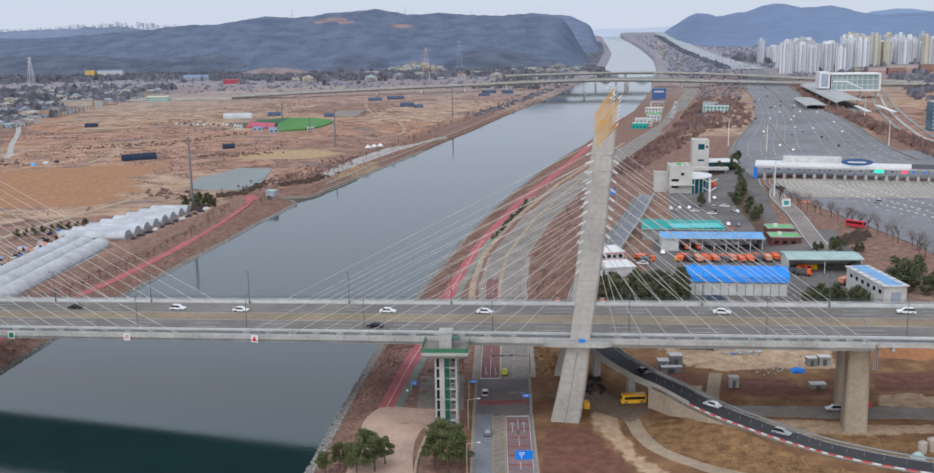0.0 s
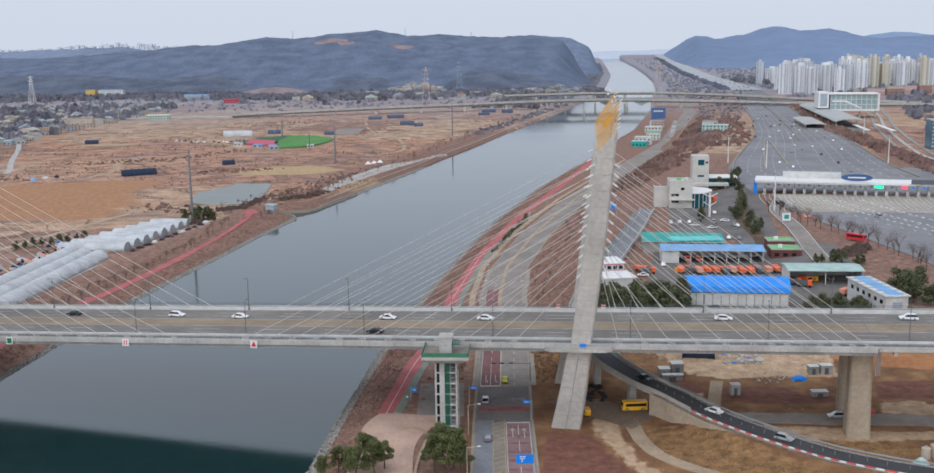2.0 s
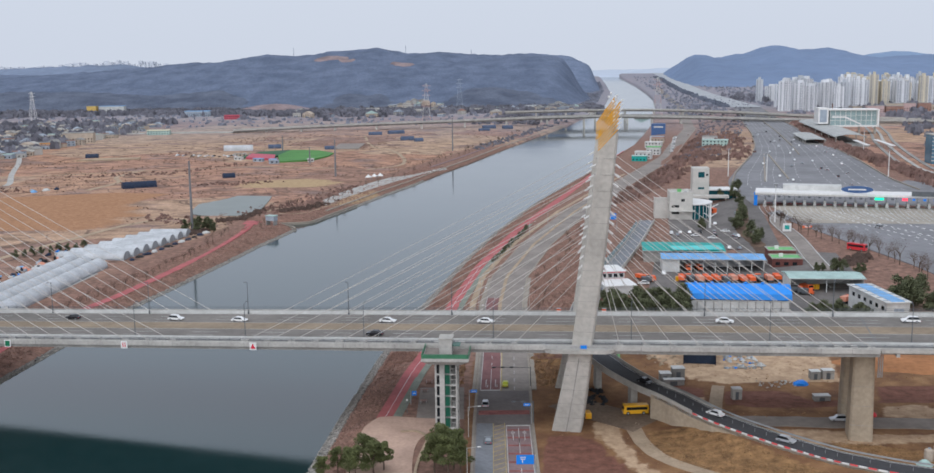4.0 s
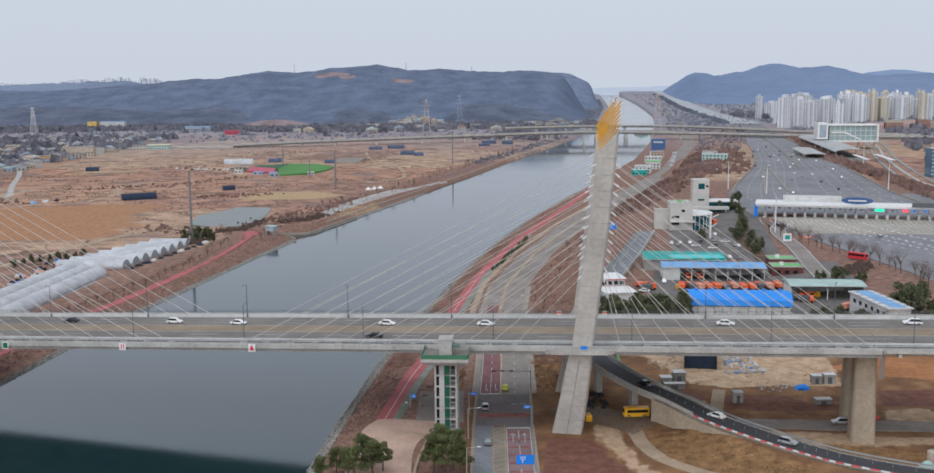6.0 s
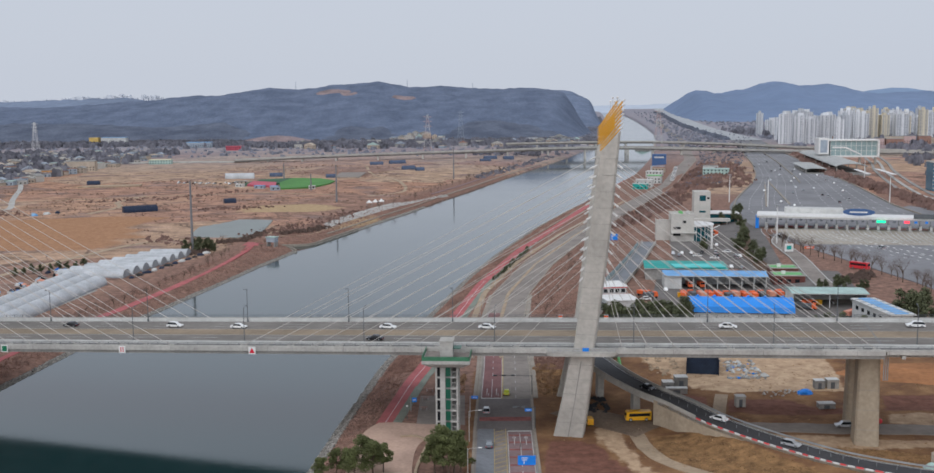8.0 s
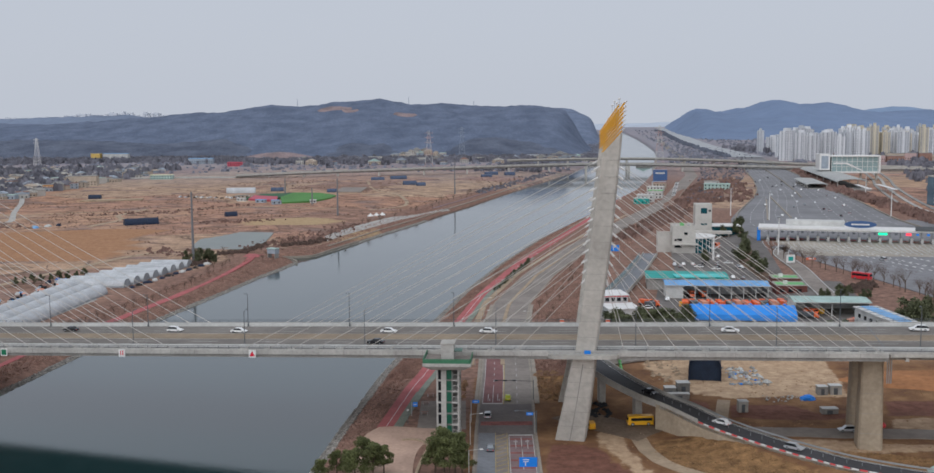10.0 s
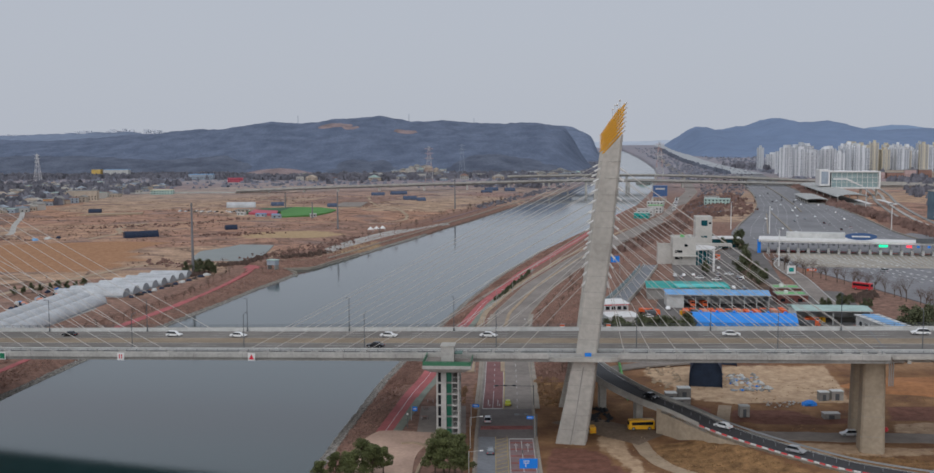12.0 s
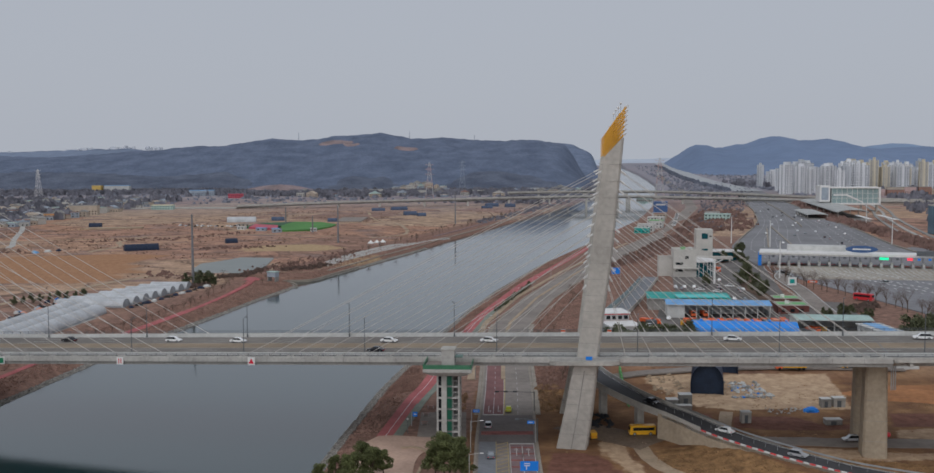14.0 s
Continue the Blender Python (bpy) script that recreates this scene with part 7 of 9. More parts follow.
def tarp_heap(x, y, w, d, h, mat, label):
    bm = bmesh.new()
    bmesh.ops.create_icosphere(bm, subdivisions=3, radius=1.0)
    for v in bm.verts:
        k = 1 + 0.25 * noise.noise(v.co * 2 + Vector((x, y, 0)))
        v.co = Vector((v.co.x * w / 2 * k, v.co.y * d / 2 * k, max(-0.3, v.co.z) * h * k))
    ob = mesh_object("tarpaulin", bm, mat, label=label, category="tarpaulin")
    ob.matrix_world = pose(x, y, ground_z(x, y), 0, 0, x * 13 % 90)
    return ob


tarp_heap(97.2, 296, 4.5, 3, 1.4, SIGN_BLUE, "heap of goods under a blue tarpaulin")
rn = random.Random(77)
GOODS = ((WALL_WHITE, "white"), (PALE_BLUE_ROOF, "pale blue"), (RUST_ROOF, "rust-red"), (NAVY_TARP, "navy"), (PALE_ORANGE, "orange"), (GREY_WALL, "blue-grey"), (SIGN_BLUE, "blue"), (DARK, "black"))
for k in range(64):
    mat, hue = GOODS[rn.choice((0, 0, 0, 1, 1, 2, 3, 3, 5, 5, 6, 7, 7, 4))]
    t = rn.random()
    x, y = -208 + 5 * t + rn.uniform(-7, 5), 446 + 84 * t + rn.uniform(-6, 6)
    if rn.random() < 0.45:
        tarp_heap(x, y, rn.uniform(1.5, 4), rn.uniform(1.5, 3.5), rn.uniform(0.8, 1.6), mat, hue + " tarpaulin over farm goods by the greenhouses")
    else:
        ob = thing("crate_stack", (x, y, ground_z(x, y)), hue + " crates stacked beside the greenhouses", "crates", "stored farm goods", turn=rn.uniform(-30, 30))
        w, d = rn.uniform(0.8, 2.2), rn.uniform(0.8, 1.8)
        for j in range(rn.choice((1, 2, 3))):
            part("crate", boxes((-w / 2 + 0.1 * j, w / 2 - 0.07 * j, -d / 2, d / 2, 0.62 * j - 0.1 * (j == 0), 0.62 * j + 0.58)), mat, ob)


def rubble(name, spots, mat, label):
    rn = random.Random(9)
    verts, faces = [], []
    for x, y, r in spots:
        k = len(verts)
        z = ground_z(x, y) + 0.2 * r
        for a, b, c in ((1, 0, 0), (-1, 0.2, 0), (0, 1, 0.1), (0.1, -1, 0), (0.1, 0, 0.8), (0, 0.1, -0.6)):
            verts.append((x + r * a * rn.uniform(0.6, 1.3), y + r * b * rn.uniform(0.6, 1.3), z + r * c * rn.uniform(0.7, 1.2)))
        faces += [(k + a, k + b, k + c) for a, b, c in ((0, 2, 4), (2, 1, 4), (1, 3, 4), (3, 0, 4), (2, 0, 5), (1, 2, 5), (3, 1, 5), (0, 3, 5))]
    tagged(mesh_from(name, verts, faces, mat), label, "rubble", kind="stuff")


rubble("rubble", [(rn.uniform(58, 67), rn.uniform(318, 345), rn.uniform(0.3, 0.9)) for _ in range(60)], SAND, "tan stones set out on bare earth")
for col, count in ((WALL_WHITE, 34), (GREY_WALL, 26), (CONCRETE_DARK, 30), (SIGN_BLUE, 6)):
    rubble("site_goods", [(rn.uniform(79, 92), rn.uniform(312, 335), rn.uniform(0.35, 1.15)) for _ in range(count)], col, "loose building goods and sheets lying on the sand")
rubble("rubble", [(rn.uniform(85, 96), rn.uniform(294, 300), rn.uniform(0.2, 0.6)) for _ in range(30)], PALE_CONCRETE, "pale rubble and stones on bare earth")
rubble("rubble", [(rn.uniform(33, 39), rn.uniform(282, 296), rn.uniform(0.4, 1.0)) for _ in range(60)], DARK, "dark heaped tyres and scrap under the ramp")


def lorry(x, y, turn, cab, load, label):
    ob = thing("lorry", (x, y, ground_z(x, y) + 0.3), label, "lorry", "parked lorries", turn=turn)
    part("cab", boxes((3.0, 5.0, -1.2, 1.2, 0.6, 2.9)), cab, ob)
    part("windscreen", boxes((5.0, 5.06, -1.0, 1.0, 1.7, 2.6)), DARK_GLASS, ob)
    part("load_bed", boxes((-5.0, 2.8, -1.2, 1.2, 0.9, 2.2)), load, ob)
    part("chassis", boxes((-5.0, 4.8, -0.9, 0.9, 0.5, 0.88)), LAMP_GREY, ob)
    for px in (-4, -2.6, 3.9):
        for s in (-1, 1):
            bm = bmesh.new()
            tube(bm, (px, s * 0.85, 0.5), (px, s * 1.25, 0.5), 0.5, sides=12)
            part("wheel", bm, TYRE, ob)


lorry(107, 347, 178, ORANGE, BUS_YELLOW, "yellow and orange tipper lorry parked behind the bridge")
lorry(119, 350, 180, WHITE_PAINT, LAMP_GREY, "white lorry with a dark load bed")
lorry(129, 348, 182, BUS_YELLOW, BUS_YELLOW, "yellow crane lorry parked behind the bridge")
ob = thing("fence", (0, 0, 0), "green mesh fence along the ramp foot", "fence")
for k in range(12):
    x, y = 46.5 + 0.3 * k, 306 + 3.6 * k
    part("post", boxes((x - 0.06, x + 0.06, y - 0.06, y + 0.06, ground_z(x, y) - 0.2, ground_z(x, y) + 2.6)), GREEN_ROOF, ob)
    part("panel", boxes((x - 0.03, x + 0.33, y + 0.1, y + 3.5, ground_z(x, y), ground_z(x, y) + 2.4)), GREEN_ROOF, ob)
ob = thing("warning_balloon", (105.5, 262, ground_z(105, 262)), "round red warning sign on a post", "sign")
bm = bmesh.new()
bmesh.ops.create_icosphere(bm, subdivisions=2, radius=0.7, matrix=Matrix.Translation((0, 0, 2.4)))
part("disc", bm, CAR_RED, ob)
bm = bmesh.new()
tube(bm, (0, 0, 0), (0, 0, 2.0), 0.07)
part("post", bm, LAMP_GREY, ob)
ob = thing("storage_tank", (111.5, 232, ground_z(111, 232)), "cream plastic storage tank on the verge", "tank")
bm = bmesh.new()
tube(bm, (0, 0, -0.2), (0, 0, 2.8), 1.3, 1.3, sides=18)
tube(bm, (0, 0, 2.8), (0, 0, 3.4), 1.3, 0.4, sides=18)
part("shell", bm, CREAM, ob)
part("base", boxes((-1.6, 1.6, -1.6, 1.6, -0.4, 0.1)), CONCRETE_DARK, ob)
# ---- greenhouses on the left bank ----
def greenhouse(x, y, turn, w, length, h, label):
    """A plastic tunnel: film on hoops, closed ends, low side curtain."""
    ob = thing("greenhouse", (x, y, ground_z(x, y)), label, "greenhouse", "plastic greenhouses", turn=turn)
    n = 10
    arch = lambda k, r: (w / 2 * r * math.cos(math.pi * k / n), 0.9 + (h - 0.9) * r * math.sin(math.pi * k / n))
    bm = bmesh.new()
    prof = [(w / 2, -0.3)] + [arch(k, 1) for k in range(n + 1)] + [(-w / 2, -0.3)]
    steps = int(length / 2.5)
    rows = []
    for i in range(steps + 1):
        sag = 0.985 if i % 2 else 1.0
        rows.append([bm.verts.new((px, length * i / steps, pz * (sag if pz > 1 else 1))) for px, pz in prof])
    for a, b in zip(rows, rows[1:]):
        for k in range(len(prof) - 1):
            bm.faces.new((a[k], b[k], b[k + 1], a[k + 1])).smooth = True
    part("film", bm, FILM_SHEET, ob, "milky plastic film")
    for yy in (0.02, length - 0.02):
        bm = bmesh.new()
        bm.faces.new([bm.verts.new((px, yy, pz)) for px, pz in prof])
        ret = bmesh.ops.extrude_face_region(bm, geom=bm.faces[:])
        for v in ret["geom"]:
            if isinstance(v, bmesh.types.BMVert):
                v.co.y += -0.08 if yy < 1 else 0.08
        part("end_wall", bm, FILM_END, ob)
    for i in range(0, steps + 1, 4):
        bm = bmesh.new()
        yy = length * i / steps
        loft(bm, [[(ax, yy - 0.05, az), (ax, yy + 0.05, az), (ax * 1.008, yy + 0.05, az + 0.04), (ax * 1.008, yy - 0.05, az + 0.04)] for ax, az in (arch(k, 1.003) for k in range(n + 1))])
        part("hoop", bm, GALVANISED, ob)
    for s in (-1, 1):
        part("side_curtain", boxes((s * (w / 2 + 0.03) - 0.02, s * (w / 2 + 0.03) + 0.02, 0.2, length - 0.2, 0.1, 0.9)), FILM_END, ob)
    return ob


for k in range(3):
    L = 150 + 9 * k
    greenhouse(-176.2 - 8.6 * k - 0.058 * L, 494 + 5 * k - L, -3.3, 8.4, L, 4.6, "long white plastic tunnel greenhouse")
for k, L in enumerate((34, 33, 31, 29, 27, 25, 23, 21)):
    greenhouse(-170 + 1.75 * k, 516 + 10.2 * k, 88, 9.6, L, 3.9, "white plastic tunnel greenhouse in a row")

for k in range(12):
    tarp_heap(-166.2 + 1.5 * k, 512 + 7.6 * k, 3.2 + (k * 7) % 3, 2.6, 1.1 + 0.1 * (k % 4), (NAVY_TARP, DARK, NAVY_TARP, WALL_WHITE)[k % 4], ("navy", "black", "navy", "white")[k % 4] + " sheeting heaped along the greenhouse ends")

# ---- dark sheds and farm things on the fields ----
def tunnel_shed(x, y, turn, w, length, h, mat, label):
    ob = thing("storage_shed", (x, y, ground_z(x, y) - 0.1), label, "shed", "dark sheds on the fields", turn=turn)
    n = 10
    for i in range(max(1, int(length / 7))):
        seg = length / max(1, int(length / 7))
        bm = bmesh.new()
        prof = [(w / 2, -0.4)] + [(w / 2 * math.cos(math.pi * k / n), 0.8 + (h - 0.8) * math.sin(math.pi * k / n)) for k in range(n + 1)] + [(-w / 2, -0.4)]
        loft(bm, [[(px, yy, pz) for px, pz in prof] for yy in (seg * i, seg * (i + 1) - 0.15)])
        part("cover", bm, mat, ob)
    return ob


for x, y, t, w, L, h in ((-268, 814, -62, 8, 26, 5.0), (-398, 1100, -80, 7, 13, 4.5), (-205, 883, -66, 6, 10, 4.0), (-253, 1188, -70, 9, 12, 7), (-226, 1205, -80, 9, 20, 6.5), (-158, 1180, -78, 8, 16, 6), (-80, 1310, -75, 10, 22, 7), (-62, 1290, -70, 9, 14, 6), (26, 1535, -75, 9, 26, 7), (55, 1535, -75, 9, 20, 7), (-105, 1440, -70, 10, 30, 7), (20, 1480, -75, 9, 20, 5), (-130, 1420, -80, 9, 24, 6)):
    # sheds beyond y 1150 get the paler navy sheet
    tunnel_shed(x, y, t, w * (0.8 if y > 1150 else 1), L * (0.75 if y > 1150 else 1), h * (0.7 if y > 1150 else 1), NAVY_TARP if y < 1150 else NAVY_FAR, ("dark" if y < 1150 else "faded") + " navy tarpaulin-covered tunnel shed")
tunnel_shed(-270, 1175, -82, 10, 32, 6, FILM_SHEET, "pale plastic-covered tunnel shed")


def house(x, y, w, d, h, wall, roof, turn, label, gable=True):
    ob = thing("house", (x, y, ground_z(x, y)), label, "house", "village houses", turn=turn)
    part("wall", boxes((-w / 2, w / 2, -d / 2, d / 2, -0.6, h)), wall, ob)
    bm = bmesh.new()
    if gable:
        prism(bm, [(-w / 2 - 0.5, h), (w / 2 + 0.5, h), (0, h + w * 0.22)], -d / 2 - 0.4, d / 2 + 0.4)
    else:
        box(bm, -w / 2 - 0.3, w / 2 + 0.3, -d / 2 - 0.3, d / 2 + 0.3, h, h + 0.5)
    part("roof", bm, roof, ob)
    for k in range(max(2, int(w / 3.5))):
        px = -w / 2 + (k + 0.5) * w / max(2, int(w / 3.5))
        for z in ([1.0, 4.0] if h > 5.5 else [1.0]):
            part("window", boxes((px - 0.7, px + 0.7, -d / 2 - 0.08, -d / 2, z, z + 1.4)), DARK_GLASS, ob)
    return ob


rn = random.Random(42)
walls = (PALE_CONCRETE, PALE_STONE, BEIGE_WALL, GREY_WALL)
roofs = (CONCRETE_DARK, GREY_WALL, CONCRETE, RUST_ROOF, CONCRETE_DARK, GREY_WALL, GREEN_GREY_ROOF, CONCRETE_DARK, BEIGE_WALL)
for k in range(150):
    t = rn.random()
    y = 1090 + 660 * t
    x = -468 - rn.uniform(0, 70 + 0.28 * (y - 1090))
    w, d = rn.uniform(8, 15), rn.uniform(7, 12)
    house(x, y, w, d, rn.choice((3.4, 4.5, 6.5, 7.5)), walls[k % 4], roofs[k % 9], rn.uniform(-40, 40), ("light grey", "pale", "beige", "blue-grey")[k % 4] + " village house below the wooded hill", k % 3 > 0)
for k, (x, y, w, wl_, rf) in enumerate(((-229, 1060, 8, WALL_WHITE, WALL_WHITE), (-206, 1044, 10, GREY_WALL, PALE_BLUE_ROOF), (-190, 1034, 7, WALL_WHITE, PALE_BLUE_ROOF), (-152, 1030, 6, WALL_WHITE, WALL_WHITE), (-236, 1100, 12, BEIGE_WALL, CONCRETE_DARK), (-185, 1012, 9, GREY_WALL, GREY_WALL))):
    house(x, y, w, 5, 2.8, wl_, rf, 8 * k - 20, "small pale hut beside the sports field", False)
house(-500, 1240, 22, 12, 7, ORANGE_WALL, CONCRETE_DARK, 10, "orange-walled two-storey house in the village", False)
house(-486, 1330, 34, 14, 12, BEIGE_WALL, CONCRETE_DARK, 6, "beige three-storey block in the village", False)
house(-430, 1480, 30, 16, 6, GREEN_GREY_ROOF, CREAM, 6, "low factory with a pale green roof", False)
house(-726, 2180, 50, 20, 15, WALL_WHITE, PALE_BLUE_ROOF, 5, "long white school building at the hill foot", False)
house(-764, 2170, 18, 20, 16, YELLOW_WALL, CONCRETE_DARK, 5, "yellow block at the hill foot", False)
house(-508, 2010, 46, 20, 10, GREY_WALL, PALE_BLUE_ROOF, 4, "pale blue factory hall at the hill foot", False)
house(-415, 1890, 30, 12, 7, HALL_RED, HALL_RED, 4, "bright red and white market hall", False)
for k in range(26):
    house(-330 + 27 * k + rn.uniform(-12, 12), 2010 + rn.uniform(-110, 130), rn.uniform(10, 26), rn.uniform(9, 15), rn.uniform(4, 8), walls[k % 4], roofs[(k * 4) % 9], rn.uniform(-30, 30), ("light grey", "pale", "beige", "blue-grey")[k % 4] + " low workshop at the foot of the hill", k % 2 == 0)
for k in range(18):
    house(190 + rn.uniform(-60, 60), 2250 + rn.uniform(-150, 200), rn.uniform(10, 24), rn.uniform(9, 15), rn.uniform(4, 10), walls[k % 4], roofs[(k * 4) % 9], rn.uniform(-30, 30), "pale workshop beside the far canal", k % 2 == 0)
for x, y, w, d, h, wl_, rf in ((178, 1046, 16, 12, 7, WALL_WHITE, WALL_WHITE), (170, 1022, 14, 10, 5, TEAL_ROOF, GREEN_GREY_ROOF), (196, 1090, 14, 12, 8, WALL_WHITE, GREEN_ROOF), (212, 1180, 18, 14, 6, WALL_WHITE, WALL_WHITE), (225, 1225, 14, 12, 7, BEIGE_WALL, RUST_ROOF), (262, 1100, 26, 14, 6, GREEN_GREY_ROOF, GREEN_GREY_ROOF), (275, 1180, 16, 10, 5, WALL_WHITE, CONCRETE_DARK), (232, 1270, 16, 10, 5, WALL_WHITE, GREY_WALL)):
    house(x, y, w, d, h, wl_, rf, -18, "low pale building between canal and expressway", False)
ob = thing("billboard_building", (252, 1370, ground_z(252, 1370)), "tall dark blue boxy building by the canal", "building", turn=-12)
part("wall", boxes((-9, 9, -6, 6, -1, 14)), NAVY, ob)
part("lettering", boxes((-6, 6, -6.1, -6.02, 9, 11)), WALL_WHITE, ob)

for k in range(14):
    x, y = 216 + 3.4 * k, 1100 + 15.5 * k
    copy_thing((WHITE_SEDAN, WHITE_CAR, SILVER_CAR, WHITE_SEDAN)[k % 4], pose(x, y, ground_z(x, y) + 0.1, 0, 0, 160))

# ---- sports ground, pond, tents ----
def patch(name, pts, mat, label, category, lift):
    bm = bmesh.new()
    z = 3.0 + lift
    loft(bm, [[(x, y, z - 2.4) for x, y in pts], [(x, y, z) for x, y in pts]])
    bmesh.ops.recalc_face_normals(bm, faces=bm.faces[:])
    return mesh_object(name, bm, mat, label=label, category=category, kind="structure")


patch("sports_field", [(-181, 1020), (-154, 1036), (-141, 1080), (-140, 1115), (-161, 1153), (-192, 1162), (-195, 1091)], GRASS, "bright green artificial turf sports field", "field", 0.3)
patch("sports_field", [(-232, 1080), (-196, 1055), (-195.5, 1091), (-192.5, 1164), (-223, 1142)], GRASS_DARK, "dark green turf beside the field", "field", 0.1)
patch("running_track", [(-224, 1070), (-191, 1048), (-199, 1098), (-227, 1116)], HALL_RED, "red rubber surface beside the turf", "field", 0.5)
bm = bmesh.new()
loft(bm, [[(x, y, z) for x, y, _ in spline([(-182, 690, 0), (-178, 674, 0), (-166, 664, 0), (-142, 663, 0), (-136, 668, 0), (-137, 700, 0), (-141, 752, 0), (-146, 763, 0), (-180, 768, 0), (-188, 763, 0), (-186, 730, 0), (-182.2, 692, 0)], 5)] for z in (0.3, 1.0)])
mesh_object("pond", bm, POND, label="pale still farm pond", category="water", kind="structure")
bm = boxes((-150, -120, 1180, 1260, ground_z(-135, 1220) - 0.5, ground_z(-135, 1220) + 0.4))
mesh_object("pavement", bm, ASPHALT_OLD, label="grey paved lot beside the sports field", category="pavement", kind="structure")
for k in range(3):
    ob = thing("tent", (-81 + 4.6 * k, 868 + 5 * k, ground_z(-80 + 4 * k, 868)), "white peaked canopy tent on the promenade", "tent", "white tents")
    for sx in (-2, 2):
        for sy in (-2, 2):
            part("leg", boxes((sx - 0.07, sx + 0.07, sy - 0.07, sy + 0.07, -0.2, 2.6)), GALVANISED, ob)
    bm = bmesh.new()
    ring = lambda r, z: [(r * x, r * y, z) for x, y in ((-1, -1), (1, -1), (1, 1), (-1, 1))]
    loft(bm, [ring(2.3, 2.5), ring(2.3, 3.0), ring(1.0, 4.0), ring(0.15, 5.0)])
    part("canopy", bm, WHITE_PAINT, ob)
ob = thing("intake_cabin", (-119, 634, ground_z(-119, 634)), "small blue-grey gatehouse on stilts at the water", "cabin", turn=-25)
part("cabin", boxes((-3, 3, -2, 2, 3.0, 5.8)), GREY_WALL, ob)
part("roof", boxes((-3.4, 3.4, -2.4, 2.4, 5.8, 6.2)), GREEN_GREY_ROOF, ob)
for sx in (-2.6, 2.6):
    part("stilt", boxes((sx - 0.3, sx + 0.3, -1.8, 1.8, -4, 3.0)), CONCRETE_DARK, ob)
for k in range(24):
    x, y = -236 + rn.uniform(-14, 22), 1110 + rn.uniform(-12, 20)
    copy_thing((WHITE_SEDAN, SILVER_CAR, BLACK_CAR, GREY_CAR)[k % 4], pose(x, y, ground_z(x, y) + 0.05, 0, 0, 90 * (k % 2) + 10))

# bare patches and tracks on the fields
for pts, w, m in (([(-370, 840), (-376, 862), (-404, 931), (-445, 1044), (-498, 1172)], 2.4, PALE_CONCRETE), ([(-290, 800), (-286, 860), (-300, 900), (-295, 960)], 2.2, SAND), ([(-133, 1400), (-110, 1230), (-75, 1130), (-60, 1010), (-90, 950)], 1.8, SAND), ([(-240, 470), (-225, 540), (-195, 640), (-150, 655), (-125, 700)], 2.2, SAND), ([(-420, 900), (-300, 950), (-200, 980), (-120, 960)], 1.6, SAND)):
    bm = bmesh.new()
    sweep(bm, ground_line(pts, 0.15, 12), -w, w, -0.5, 0)
    mesh_object("track", bm, m, label="pale dirt track across the fields", category="path", kind="structure")

for k, (x, y, w, mat, hue) in enumerate(((-322, 800, 6, WALL_WHITE, "white"), (-327, 790, 5, PALE_BLUE_ROOF, "pale blue"), (-316, 806, 4, NAVY_TARP, "navy"), (-331, 796, 3.5, GREY_WALL, "blue-grey"))):
    tarp_heap(x, y, w, w * 0.8, 1.8, mat, hue + " tarpaulin over goods on the open field")

# turned sand and earth beyond the bridge
for cx, cy, rx, ry, m, lab in ((140, 318, 26, 14, EARTH, "raw orange earth bank"),):
    bm = bmesh.new()
    n = 30
    rows = []
    for i in range(9):
        r = i / 8
        rows.append([bm.verts.new((cx + rx * r * math.cos(a) * (1 + 0.2 * noise.noise((a * 1.5, cx, 0))), cy + ry * r * math.sin(a) * (1 + 0.2 * noise.noise((a * 2, cy, 0))), 0)) for a in (2 * math.pi * k / n for k in range(n))])
    for i, row in enumerate(rows):
        for v in row:
            v.co.z = ground_z(v.co.x, v.co.y) + (0.9 * (1 - (i / 8) ** 2) + 0.35 * noise.noise((v.co.x / 3, v.co.y / 3, 5)) if i < 8 else -0.4)
    for a, b in zip(rows, rows[1:]):
        for k in range(n):
            bm.faces.new((a[k], a[(k + 1) % n], b[(k + 1) % n], b[k])).smooth = True
    mesh_object("spoil", bm, m, label=lab + " on the waste ground", category="ground", kind="structure")

# ---- poles and pylons ----
def utility_pole(x, y, h, label="tall grey steel pole on the fields"):
    ob = thing("utility_pole", (x, y, ground_z(x, y) - 0.2), label, "pole", "steel poles")
    bm = bmesh.new()
    tube(bm, (0, 0, 0), (0, 0, h), 0.85, 0.45, sides=10)
    part("shaft", bm, STEEL_POLE, ob)
    for z in (h * 0.82, h * 0.9, h * 0.98):
        part("cross_arm", boxes((-0.12, 0.12, -2.2, 2.2, z, z + 0.2)), STEEL_POLE, ob)


utility_pole(-160, 605, 41)
utility_pole(-111, 892, 32)
utility_pole(-14, 1163, 36)
utility_pole(-200, 1150, 18)
utility_pole(-150, 1010, 16)


